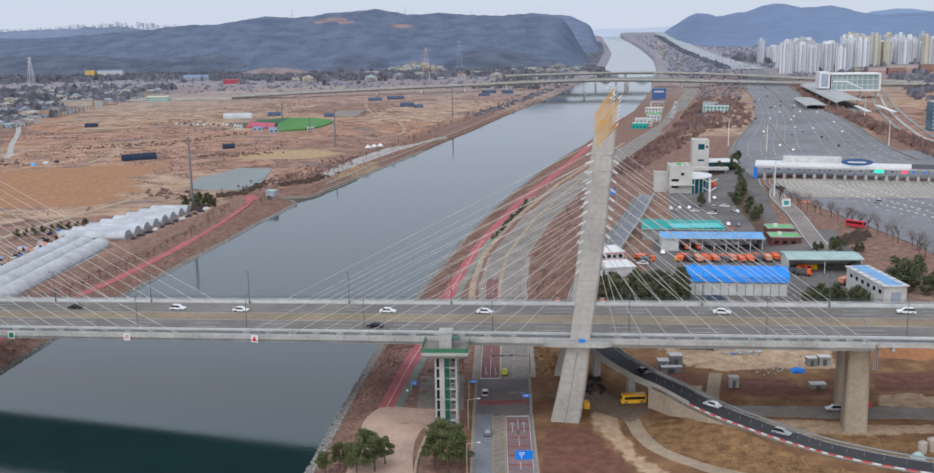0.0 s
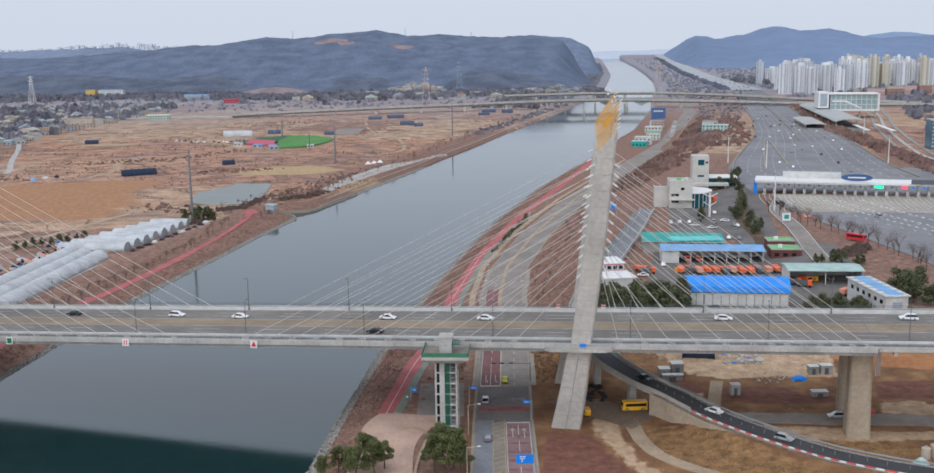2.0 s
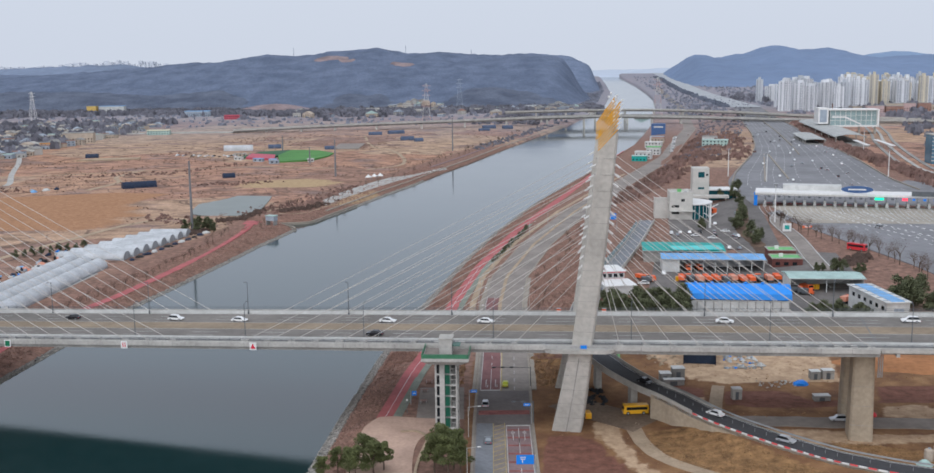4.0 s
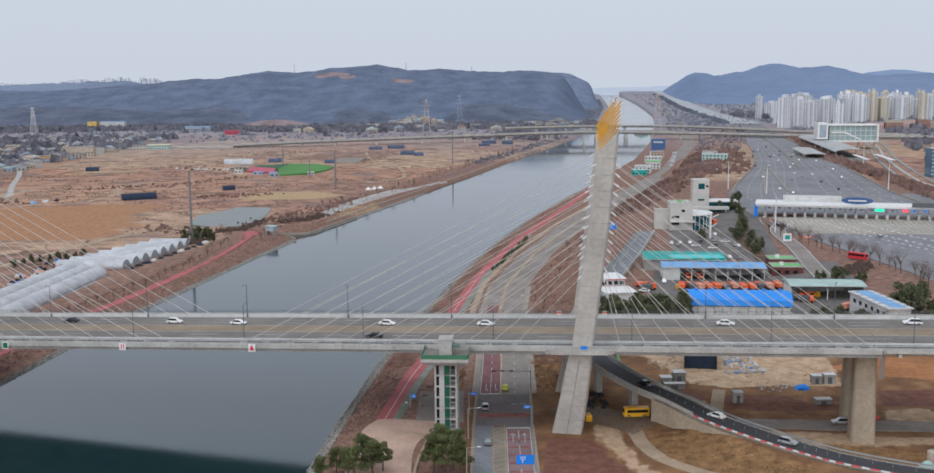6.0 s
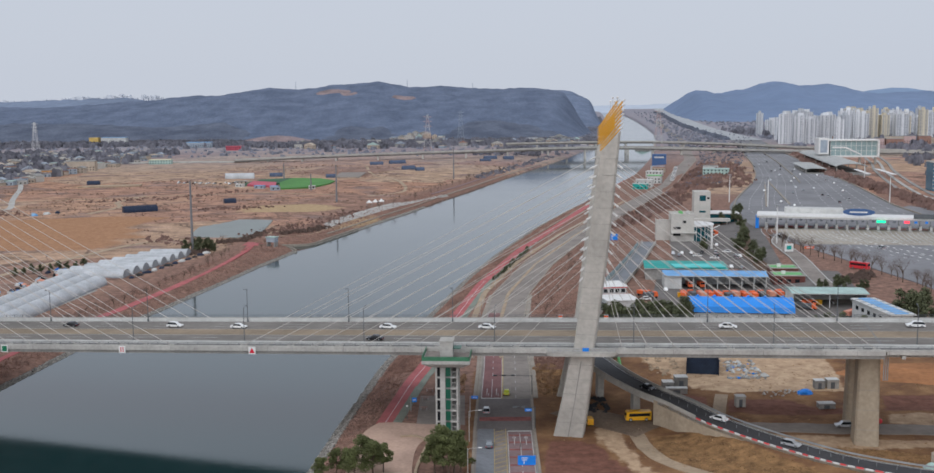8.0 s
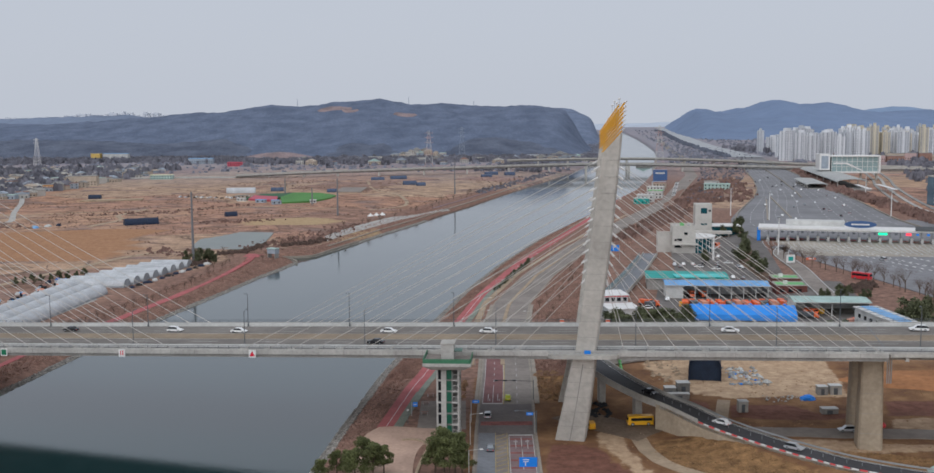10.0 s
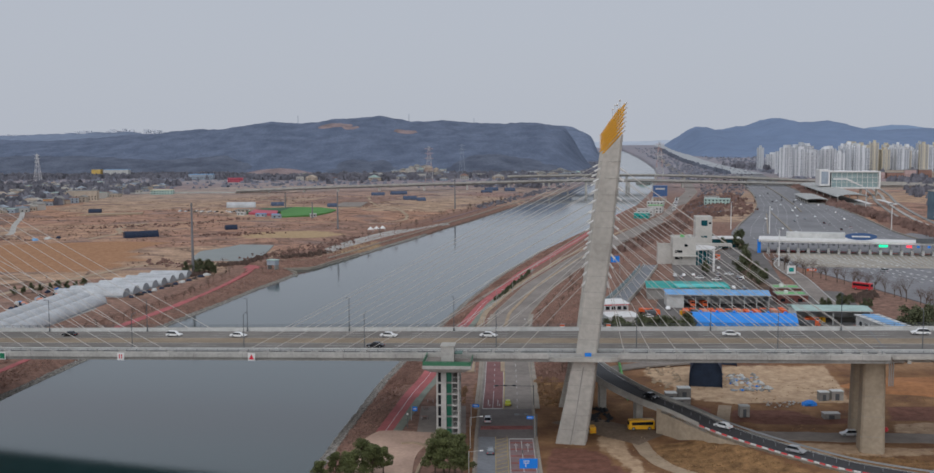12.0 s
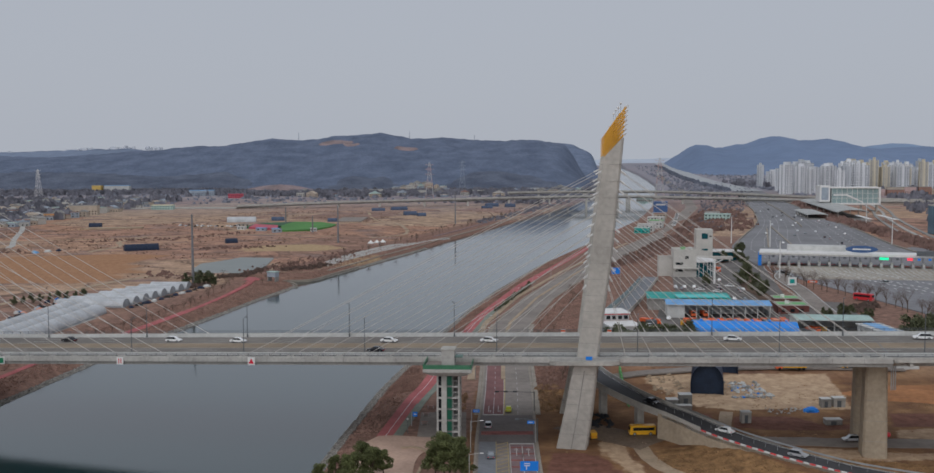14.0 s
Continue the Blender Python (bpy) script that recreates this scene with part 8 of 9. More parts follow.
def lattice_tower(x, y, h, mats, label):
    ob = thing("lattice_tower", (x, y, ground_z(x, y) if y < 2300 else ground_z(x, y) + 30), label, "pylon", "lattice towers")
    w = h * 0.11
    lev = [0, 0.22, 0.42, 0.6, 0.76, 0.9, 1.0]
    half = lambda t: w * (1 - 0.86 * t)
    for i, (a, b) in enumerate(zip(lev, lev[1:])):
        bm = bmesh.new()
        ra, rb = half(a), half(b)
        cs = ((-1, -1), (1, -1), (1, 1), (-1, 1))
        for j in range(4):
            (ax, ay), (bx, by) = cs[j], cs[(j + 1) % 4]
            tube(bm, (ax * ra, ay * ra, a * h), (ax * rb, ay * rb, b * h), 0.2, sides=4)
            tube(bm, (ax * ra, ay * ra, a * h), (bx * rb, by * rb, b * h), 0.09, sides=4)
            tube(bm, (bx * ra, by * ra, a * h), (ax * rb, ay * rb, b * h), 0.09, sides=4)
            tube(bm, (ax * rb, ay * rb, b * h), (bx * rb, by * rb, b * h), 0.09, sides=4)
        tagged(part("section", bm, mats[i % len(mats)], ob), kind="stuff")
    for z in (0.72, 0.84, 0.95):
        bm = bmesh.new()
        for s in (-1, 1):
            tube(bm, (0, 0, z * h + 1), (s * w * 0.95, 0, z * h), 0.12, sides=4)
            tube(bm, (0, 0, z * h - 1), (s * w * 0.95, 0, z * h), 0.2, sides=4)
        part("cross_arm", bm, mats[0], ob)


lattice_tower(-768, 1879, 52, (WHITE_PAINT,), "pale lattice power pylon at the foot of the hill")
lattice_tower(-59, 1629, 64, (HAZY_RED, WALL_WHITE), "red and white lattice pylon")
lattice_tower(300, 1640, 70, (HAZY_RED, WALL_WHITE), "red and white lattice pylon by the viaduct, paled by haze")
lattice_tower(-10, 2130, 66, (GREY_WALL,), "grey lattice pylon against the hill")

# ---- viaducts ----
def viaduct(pts, half, depth, label, pier_step, mat):
    line = spline(pts, 10)
    ob = thing("viaduct", (0, 0, 0), label, "bridge", "far viaducts")
    bm = bmesh.new()
    sweep(bm, line, -half, half, -0.8, 0)
    part("deck", bm, mat, ob)
    bm = bmesh.new()
    sweep(bm, line, -half * 0.55, half * 0.55, -depth, -0.8)
    part("girder", bm, CONCRETE_DARK, ob)
    bm = bmesh.new()
    sweep(bm, line, half - 0.4, half, 0, 1.3)
    sweep(bm, line, -half, -half + 0.4, 0, 1.3)
    part("parapet", bm, mat, ob)
    run = 0.0
    for a, b in zip(line, line[1:]):
        run += (b - a).length
        if run > pier_step:
            run = 0.0
            g = min(ground_z(b.x, b.y), WATER)
            part("pier", boxes((b.x - 1.4, b.x + 1.4, b.y - half * 0.5, b.y + half * 0.5, g - 0.5, b.z - depth)), PALE_STONE, ob)
    return ob


viaduct([(-330, 1500, 5), (-205, 1519, 9), (0, 1575, 12), (203, 1640, 13), (340, 1580, 13), (502, 1485, 12.5), (760, 1380, 13), (1100, 1280, 13)], 7, 3.0, "long pale concrete road viaduct across the canal", 46, PALE_CONCRETE)
viaduct([(70, 1789, 14), (200, 1822, 14.5), (326, 1815, 14.5), (430, 1720, 14), (529, 1566, 13.5), (700, 1440, 13), (1100, 1330, 13)], 7, 3.0, "pale railway viaduct behind the road viaduct", 50, CONCRETE)
viaduct([(-20, 1700, 4), (125, 1720, 9), (300, 1740, 9), (420, 1730, 5)], 5, 2.4, "low grey bridge over the canal", 60, CONCRETE_DARK)
bm = bmesh.new()
sweep(bm, ground_line([(-900, 1560), (-600, 1480), (-420, 1500), (-330, 1500)], 1.5), -6, 6, -2.5, 0)
mesh_object("road", bm, PALE_CONCRETE, label="pale approach road on a low bank", category="road", kind="structure")

# ---- station, railway, glass office ----
ob = thing("station_building", (425, 1262, ground_z(425, 1262)), "glass and steel station hall raised over the tracks", "station", turn=-9)
hall = part("hall", boxes((12, 66, 0, 26, 10.5, 28)), PALE_GLASS, ob, "pale green glass hall")
part("roof", boxes((10, 68, -2, 28, 28, 29.4)), WHITE_PAINT, ob)
part("floor_slab", boxes((10, 68, -1.5, 27, 8.6, 10.5)), WHITE_PAINT, ob)
part("end_wall", boxes((66.05, 68, -1.8, 27, 10.5, 28)), WHITE_PAINT, ob)
part("end_frame", boxes((-2, 9.95, -2, 26, 12, 31)), WHITE_PAINT, ob)
part("end_window", boxes((0, 8, -2.2, -2.02, 14, 29)), GREY_WALL, ob)
for k in range(10):
    part("mullion", boxes((12 + 5.9 * k, 12.4 + 5.9 * k, -0.3, 0, 10.5, 28)), WHITE_PAINT, hall)
for z in (16, 22):
    part("transom", boxes((12, 66, -0.25, 0, z, z + 0.35)), WHITE_PAINT, hall)
bm = bmesh.new()
loft(bm, [[(x, yy, z) for x, z in ((14, 21), (30, 21), (48, 12), (48, 10.8), (29, 19.2), (14, 19.2))] for yy in (-0.6, -0.32)])
part("stair_band", bm, WHITE_PAINT, hall, "white slanting stair band")
for x in (2, 26, 46, 64):
    part("pillar", boxes((x, x + 2.2, 4, 7, -1, 8.6 if x > 9 else 12)), CONCRETE, ob)
for j, (x, y, L, w, h0, h1, tn) in enumerate(((403, 1096, 300, 32, 7.5, 3.2, -10.5), (366, 1096, 110, 22, 5.0, 1.2, -10.5))):
    ob = thing("platform_roof", (x, y, ground_z(x, y)), "curved grey platform roof over the railway", "roof", "platform roofs", turn=tn)
    bm = bmesh.new()
    arc = [(w / 2 * math.cos(math.pi * k / 10), h0 + h1 * math.sin(math.pi * k / 10)) for k in range(11)]
    loft(bm, [[(px, yy, pz) for px, pz in arc] + [(px * 0.97, yy, pz - 0.5) for px, pz in arc[::-1]] for yy in (0, L / 2, L)])
    roof = part("roof", bm, (PLATFORM_ROOF, PLATFORM_ROOF)[j], ob)
    for k in range(int(L / 12)):
        bm = bmesh.new()
        loft(bm, [[(px * 1.003, 12 * k + e, pz + 0.02), (px * 1.003, 12 * k + e, pz + 0.2), (px * 1.003, 12 * k + e + 0.3, pz + 0.2), (px * 1.003, 12 * k + e + 0.3, pz + 0.02)] for e in (6,) for px, pz in arc])
        part("roof_rib", bm, WALL_WHITE, roof)
    for k in range(6):
        for s_ in (-1, 1):
            part("pillar", boxes((s_ * w * 0.45 - 0.4, s_ * w * 0.45 + 0.4, L * k / 6 + 4, L * k / 6 + 5, -1, h0 + 0.3)), CONCRETE, ob)
    part("platform", boxes((-w * 0.4, w * 0.4, -30 if j == 0 else 0, L, -0.5, 1.2)), CONCRETE_DARK, ob)
for x, y, L in ((392, 1020, 70), (413, 1010, 84)):
    ob = thing("platform_canopy", (x, y, ground_z(x, y)), "long white platform canopy on slim posts", "canopy", "white platform canopies", turn=-10)
    part("roof", boxes((-2.2, 2.2, 0, L, 5.0, 5.4)), WHITE_PAINT, ob)
    for k in range(7):
        part("post", boxes((-0.15, 0.15, 4 + k * L / 7, 4.3 + k * L / 7, -0.6, 5.0)), GALVANISED, ob)
for off in (0, 10, 20):
    bm = bmesh.new()
    sweep(bm, ground_line([(372 + off, 700), (352 + off, 800), (372 + off, 900), (440 + off, 1126), (500 + off, 1300), (640 + off, 1750), (800 + off, 2300)], 0.6), -1.6, 1.6, -1.0, 0)
    mesh_object("railway_track", bm, (CONCRETE_DARK, PALE_CONCRETE, CONCRETE_DARK)[off // 10], label="railway track on a ballast bed", category="railway", kind="structure")
ob = thing("office_building", (392, 880, ground_z(392, 880)), "blue-grey glass office block", "building", turn=-8)
part("wall", boxes((0, 24, 0, 20, -1, 24)), BLUE_GLASS, ob)
for k in range(7):
    part("floor_band", boxes((-0.1, 24.1, -0.12, 0.0, 2.5 + 3.2 * k, 3.1 + 3.2 * k)), WALL_WHITE, ob)
part("roof", boxes((-0.3, 24.3, -0.3, 20.3, 24, 24.8)), CONCRETE, ob)

# ---- apartment towers ----
def apartment(k, w, d, floors, mat):
    h = floors * 2.85
    ob = thing("apartment_block", (0, 0, -200), "tall white apartment block among many", "building", "apartment towers")
    part("wall", boxes((0, w, 0, d, -2, h)), mat, ob)
    for c in range(int(w / 5.0)):
        x = 1.0 + 5.0 * c
        bm = bmesh.new()
        for f in range(floors):
            box(bm, x, x + 3.4, -0.25, -0.02, f * 2.85 + 0.9, f * 2.85 + 2.4)
        tagged(part("window", bm, APT_GLASS, ob), kind="stuff")
    bm = bmesh.new()
    for f in range(0, floors):
        box(bm, -0.2, -0.02, d * 0.35, d * 0.6, f * 2.85 + 0.9, f * 2.85 + 2.3)
    tagged(part("window", bm, APT_GLASS, ob), kind="stuff")
    part("stair_core", boxes((w * 0.42, w * 0.58, -0.9, -0.3, -2, h + 1.5)), mat, ob)
    part("roof_house", boxes((w * 0.3, w * 0.65, d * 0.2, d * 0.8, h, h + 5)), mat, ob)
    return ob


APTS = [apartment(0, 17, 14, 19, APARTMENT), apartment(1, 16, 15, 21, APARTMENT_CREAM), apartment(2, 26, 12, 17, APARTMENT), apartment(3, 14, 15, 20, APARTMENT_GREY), apartment(4, 20, 13, 20, APARTMENT)]
seen = set()
rn = random.Random(3)
for row, (y0, x0, n, dx) in enumerate(((1830, 560, 5, 22), (1890, 556, 6, 24), (1960, 582, 7, 24), (2030, 600, 7, 26), (2080, 752, 8, 23), (2140, 768, 9, 24), (2200, 785, 10, 25), (2280, 812, 11, 27), (2380, 845, 12, 28), (2470, 880, 12, 31), (2270, 624, 2, 21), (2600, 930, 12, 34))):
    for k in range(n):
        if rn.random() < 0.17 and row != 10:
            continue
        a = APTS[rn.choice((0, 0, 2, 3, 4)) if row < 4 or row in (9, 10) else rn.choice((0, 1, 1, 2, 3, 4))]
        x, y = x0 + dx * k + rn.uniform(-6, 6), y0 + rn.uniform(-14, 14)
        m = pose(x, y, 3.0, 0, 0, rn.choice((-20, -14, 8, 25)))
        if a.name in seen:
            c = copy_thing(a, m)
            c.scale = (1, 1, rn.uniform(0.78, 1.08))
        else:
            seen.add(a.name)
            a.matrix_world = m
for k in range(16):
    x = 640 + 26 * k + rn.uniform(-8, 8)
    house(x, 1800 + rn.uniform(-60, 60), rn.uniform(18, 30), 16, rn.uniform(8, 15), (RUST_ROOF, BEIGE_WALL, HAZY_RED)[k % 3], CONCRETE_DARK, rn.uniform(-20, 10), "low brown block before the apartment towers", False)


# ---- far woods and hedgerows ----
def woods(name, spots, mat, label, seed=5):
    """Clumps of bare crowns, each a handful of ragged blades."""
    rn = random.Random(seed)
    verts, faces = [], []
    for x, y, z, r in spots:
        for _ in range(9):
            a = rn.uniform(0, 6.28)
            w, hh = r * rn.uniform(0.4, 0.9), r * rn.uniform(0.7, 1.5)
            ox, oy = rn.gauss(0, r * 0.45), rn.gauss(0, r * 0.45)
            dx, dy = math.cos(a) * w, math.sin(a) * w
            k = len(verts)
            verts += [(x + ox - dx, y + oy - dy, z - 0.3), (x + ox + dx, y + oy + dy, z - 0.3), (x + ox + dx * 0.8, y + oy + dy * 0.8, z + hh * rn.uniform(0.6, 1)), (x + ox + dx * rn.uniform(-0.3, 0.3), y + oy, z + hh * 1.15), (x + ox - dx * 0.8, y + oy - dy * 0.8, z + hh * rn.uniform(0.6, 1))]
            faces.append((k, k + 1, k + 2, k + 3, k + 4))
    tagged(mesh_from(name, verts, faces, mat), label, "woods", kind="stuff")


rn = random.Random(15)
spots = []
for _ in range(2600):
    x = rn.uniform(-1100, 300)
    y = 2120 + 60 * math.sin(x / 140) + rn.gauss(0, 70)
    spots.append((x, y, ground_z(x, y), rn.uniform(3, 6.5)))
for _ in range(420):
    t = rn.random()
    y = 1120 + 640 * t
    x = -480 - rn.uniform(0, 120 + 0.28 * (y - 1090))
    spots.append((x, y, ground_z(x, y), rn.uniform(4, 8)))
for _ in range(500):
    y = rn.uniform(1640, 2600)
    x = lerp(SHORE_L, y) - rn.uniform(40, 150)
    spots.append((x, y, ground_z(x, y), rn.uniform(2, 4)))
for _ in range(160):
    y = rn.uniform(1180, 1620)
    x = lerp(SHORE_L, y) - rn.uniform(14, 30)
    spots.append((x, y, ground_z(x, y), rn.uniform(0.8, 1.8)))
for _ in range(700):
    y = rn.uniform(950, 2700)
    x = lerp(ROAD_MID, y) + rn.uniform(14, max(20, lerp([(950, 60), (1500, 80), (2700, 200)], y)))
    spots.append((x, y, ground_z(x, y), rn.uniform(0.8, 1.7)))
for _ in range(1000):
    x = rn.uniform(380, 1200)
    y = rn.uniform(900, 1750)
    if x - 345 > (y - 700) * 0.34:
        spots.append((x, y, ground_z(x, y), rn.uniform(3, 7)))
for _ in range(450):
    x, y = rn.uniform(620, 1500), rn.uniform(1750, 2700)
    spots.append((x, y, ground_z(x, y), rn.uniform(4, 8)))
for _ in range(900):
    x, y = rn.uniform(430, 950), rn.uniform(900, 1500)
    if x - 385 > (y - 700) * 0.34:
        spots.append((x, y, ground_z(x, y), rn.uniform(2, 4.5)))
woods("woods", spots, FAR_TREES, "leafless woods and hedges greyed by distance haze")
spots = []
for _ in range(700):
    y = rn.uniform(700, 1500)
    x = lerp([(685, 312), (760, 324), (1132, 374), (1500, 460)], y) + rn.uniform(5, 24)
    spots.append((x, y, ground_z(x, y), rn.uniform(1.5, 3.2)))
for _ in range(420):
    y = rn.uniform(700, 1250)
    x = lerp(ROAD_MID, y) + rn.uniform(12, lerp([(700, 35), (950, 60), (1250, 70)], y))
    spots.append((x, y, ground_z(x, y), rn.uniform(1.2, 2.6)))
HEDGES = (((-395, 830), (-340, 790)), ((-198, 655), (-170, 640)), ((-136, 668), (-122, 705), (-105, 755), (-85, 820)), ((-215, 832), (-160, 850)), ((-330, 905), (-260, 930), (-215, 1010)))
for line in HEDGES:
    for a, b in zip(line, line[1:]):
        for _ in range(70):
            t = rn.random()
            x, y = a[0] + (b[0] - a[0]) * t + rn.gauss(0, 7), a[1] + (b[1] - a[1]) * t + rn.gauss(0, 9)
            spots.append((x, y, ground_z(x, y), rn.uniform(0.35, 1.1)))
for line in (((231, 1048), (214, 940), (250, 962), (276, 1046), (300, 1150), (330, 1330)), ((228, 1060), (262, 1180), (310, 1360))):
    for a, b in zip(line, line[1:]):
        for _ in range(45):
            t = rn.random()
            x, y = a[0] + (b[0] - a[0]) * t + rn.gauss(0, 5), a[1] + (b[1] - a[1]) * t + rn.gauss(0, 9)
            spots.append((x, y, ground_z(x, y), rn.uniform(0.9, 2.0)))
woods("hedgerow", spots, RUSSET, "russet leafless hedgerows and thickets", 19)
spots = []
for x0, x1, y0, y1, n in ((-4.5, -1.5, 297, 326, 26), (21, 28, 300, 334, 80)):
    for _ in range(n):
        x, y = rn.uniform(x0, x1), rn.uniform(y0, y1)
        spots.append((x, y, ground_z(x, y), rn.uniform(0.35, 0.85)))
woods("bushes", spots, DRY_BUSH, "dry orange-brown bushes beside the road", 29)
# ---- hills ----
def hill_material(name, dark, light, bare):
    """Winter woods: mottled crowns with a few bare earth clearings."""
    m = material(name, light, 0.95, scale=0.022, amount=0.35, detail_scale=9, bump=0.8, color2=dark)
    n, l = m.node_tree.nodes, m.node_tree.links
    b = n["Principled BSDF"]
    geo = n.new("ShaderNodeNewGeometry")
    t = n.new("ShaderNodeTexNoise")
    t.inputs["Scale"].default_value, t.inputs["Detail"].default_value = 0.0042, 3
    r = n.new("ShaderNodeValToRGB")
    r.color_ramp.elements[0].position, r.color_ramp.elements[1].position = 0.76, 0.8
    r.color_ramp.elements[0].color, r.color_ramp.elements[1].color = (0, 0, 0, 1), (1, 1, 1, 1)
    mix = n.new("ShaderNodeMixRGB")
    mix.inputs["Color2"].default_value = (*bare, 1)
    l.new(geo.outputs["Position"], t.inputs["Vector"])
    l.new(t.outputs["Fac"], r.inputs["Fac"])
    l.new(r.outputs["Color"], mix.inputs["Fac"])
    l.new(b.inputs["Base Color"].links[0].from_socket, mix.inputs["Color1"])
    l.new(mix.outputs["Color"], b.inputs["Base Color"])
    return m


def hill_height(profile, y_ridge, depth, amp, x, y):
    k0 = smooth(y_ridge - depth, y_ridge, y) if y < y_ridge else 1 - smooth(y_ridge, y_ridge + depth, y)
    k = k0 * (1 - smooth(lerp(SHORE_L, y) - (130 if y < 3100 else 70), lerp(SHORE_L, y) - 25, x)) if x < 600 else k0
    return lerp(profile, x) * k + amp * k * noise.fractal((x / 260, y / 260, 1.7), 1.0, 2.0, 4) + (4 * noise.noise((x / 34, y / 34, 0)) + 2.4 * noise.noise((x / 13, y / 15, 3))) * min(1, 3 * k) - 2 + rise_far(y)


def f_hill(profile, y_ridge, depth, x0, x1, dx, dy, amp):
    bm = bmesh.new()
    rows = []
    y = y_ridge - depth
    while y <= y_ridge + depth * 0.4:
        rows.append([bm.verts.new((x0 + dx * i, y, hill_height(profile, y_ridge, depth, amp, x0 + dx * i, y))) for i in range(int((x1 - x0) / dx) + 1)])
        y += dy
    for a, b in zip(rows, rows[1:]):
        for i in range(len(a) - 1):
            if a[i].co.x > 600 or a[i + 1].co.x < lerp(SHORE_L, b[i].co.y) - 20:
                bm.faces.new((a[i], a[i + 1], b[i + 1], b[i])).smooth = True
    bmesh.ops.delete(bm, geom=[v for v in bm.verts if not v.link_faces], context="VERTS")
    return bm


# Haze is mixed into these blues: least on the foothill, most on the hill end.
WOODS = hill_material("hazed_winter_woods", (0.092, 0.118, 0.178), (0.138, 0.17, 0.245), (0.24, 0.215, 0.235))
END_WOODS = hill_material("hazed_hill_end_woods", (0.125, 0.16, 0.235), (0.175, 0.215, 0.305), (0.27, 0.24, 0.26))
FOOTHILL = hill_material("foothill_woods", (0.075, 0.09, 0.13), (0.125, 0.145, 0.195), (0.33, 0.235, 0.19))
# Haze is painted into these ranges: bluer, then paler, with distance.
FAR_WOODS = material("hazed_blue_woods", (0.17, 0.23, 0.35), 1.0, scale=0.002, amount=0.12, detail_scale=8, bump=0.3)
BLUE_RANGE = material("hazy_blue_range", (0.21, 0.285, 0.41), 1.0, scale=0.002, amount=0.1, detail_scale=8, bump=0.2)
FARTHEST = material("hazed_farthest_range", (0.47, 0.52, 0.6), 1.0, scale=0.002, amount=0.08, bump=0)
RIDGE = [(-2600, 60), (-1500, 66), (-1250, 72), (-1050, 82), (-859, 92), (-776, 102), (-648, 106), (-594, 116), (-520, 126), (-412, 119), (-320, 130), (-230, 137), (-156, 124), (-10, 119), (108, 117), (190, 124), (264, 112), (300, 84), (330, 45), (352, 12), (372, 0)]
mesh_object("hill", f_hill(RIDGE, 2900, 750, -2600, 400, 12, 16, 9), WOODS, label="wooded hill ridge in bare winter, blued by haze", category="hill", kind="structure")
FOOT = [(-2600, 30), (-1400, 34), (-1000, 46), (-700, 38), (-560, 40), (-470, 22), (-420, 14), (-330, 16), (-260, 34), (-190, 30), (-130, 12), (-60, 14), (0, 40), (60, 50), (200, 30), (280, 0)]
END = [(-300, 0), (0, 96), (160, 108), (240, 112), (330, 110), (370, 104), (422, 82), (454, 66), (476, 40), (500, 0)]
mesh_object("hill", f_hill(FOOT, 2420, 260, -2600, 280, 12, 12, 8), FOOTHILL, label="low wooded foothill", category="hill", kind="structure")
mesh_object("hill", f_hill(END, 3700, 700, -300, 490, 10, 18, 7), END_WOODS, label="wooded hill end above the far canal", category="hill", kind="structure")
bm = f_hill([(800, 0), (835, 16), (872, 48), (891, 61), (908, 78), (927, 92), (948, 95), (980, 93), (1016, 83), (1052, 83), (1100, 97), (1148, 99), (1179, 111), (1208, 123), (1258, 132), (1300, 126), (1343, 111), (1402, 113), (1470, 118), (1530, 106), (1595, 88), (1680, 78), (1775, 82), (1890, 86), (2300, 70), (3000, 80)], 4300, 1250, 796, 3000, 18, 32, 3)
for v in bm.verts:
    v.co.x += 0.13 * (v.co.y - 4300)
mesh_object("mountain", bm, FAR_WOODS, label="wooded mountains in the distance, blue with haze", category="mountain", kind="structure")
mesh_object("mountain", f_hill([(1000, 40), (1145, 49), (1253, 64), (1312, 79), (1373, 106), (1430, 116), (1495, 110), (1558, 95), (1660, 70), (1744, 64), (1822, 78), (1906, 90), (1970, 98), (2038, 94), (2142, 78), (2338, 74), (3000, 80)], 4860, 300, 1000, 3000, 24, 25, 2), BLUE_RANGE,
            label="peaks behind the mountains, paler blue with haze", category="mountain", kind="structure")
bm = bmesh.new()
rows = []
for y, drop in ((4600, 34), (4680, 20), (4760, 9), (4860, 0), (4960, 1)):
    rows.append([bm.verts.new((x, y, lerp([(250, 66), (600, 62), (800, 65), (950, 69), (1100, 73), (1300, 76), (1500, 80)], x) - drop + 3 * noise.noise((x / 60, 0.3, 2)))) for x in range(250, 1500, 20)])
for a, b in zip(rows, rows[1:]):
    for i in range(len(a) - 1):
        bm.faces.new((a[i], a[i + 1], b[i + 1], b[i])).smooth = True
mesh_object("mountain", bm, FARTHEST, label="low range at the head of the valley, pale with haze", category="mountain", kind="structure")
mesh_object("hill", f_hill([(-2600, 70), (-1532, 82), (-1413, 87), (-1197, 91), (-1114, 93), (-1040, 82), (-943, 66), (-800, 40), (-700, 0)], 3500, 420, -2600, -700, 16, 20, 6), MID_RIDGE, label="wooded ridge behind the hill, blue-grey with haze", category="hill", kind="structure")
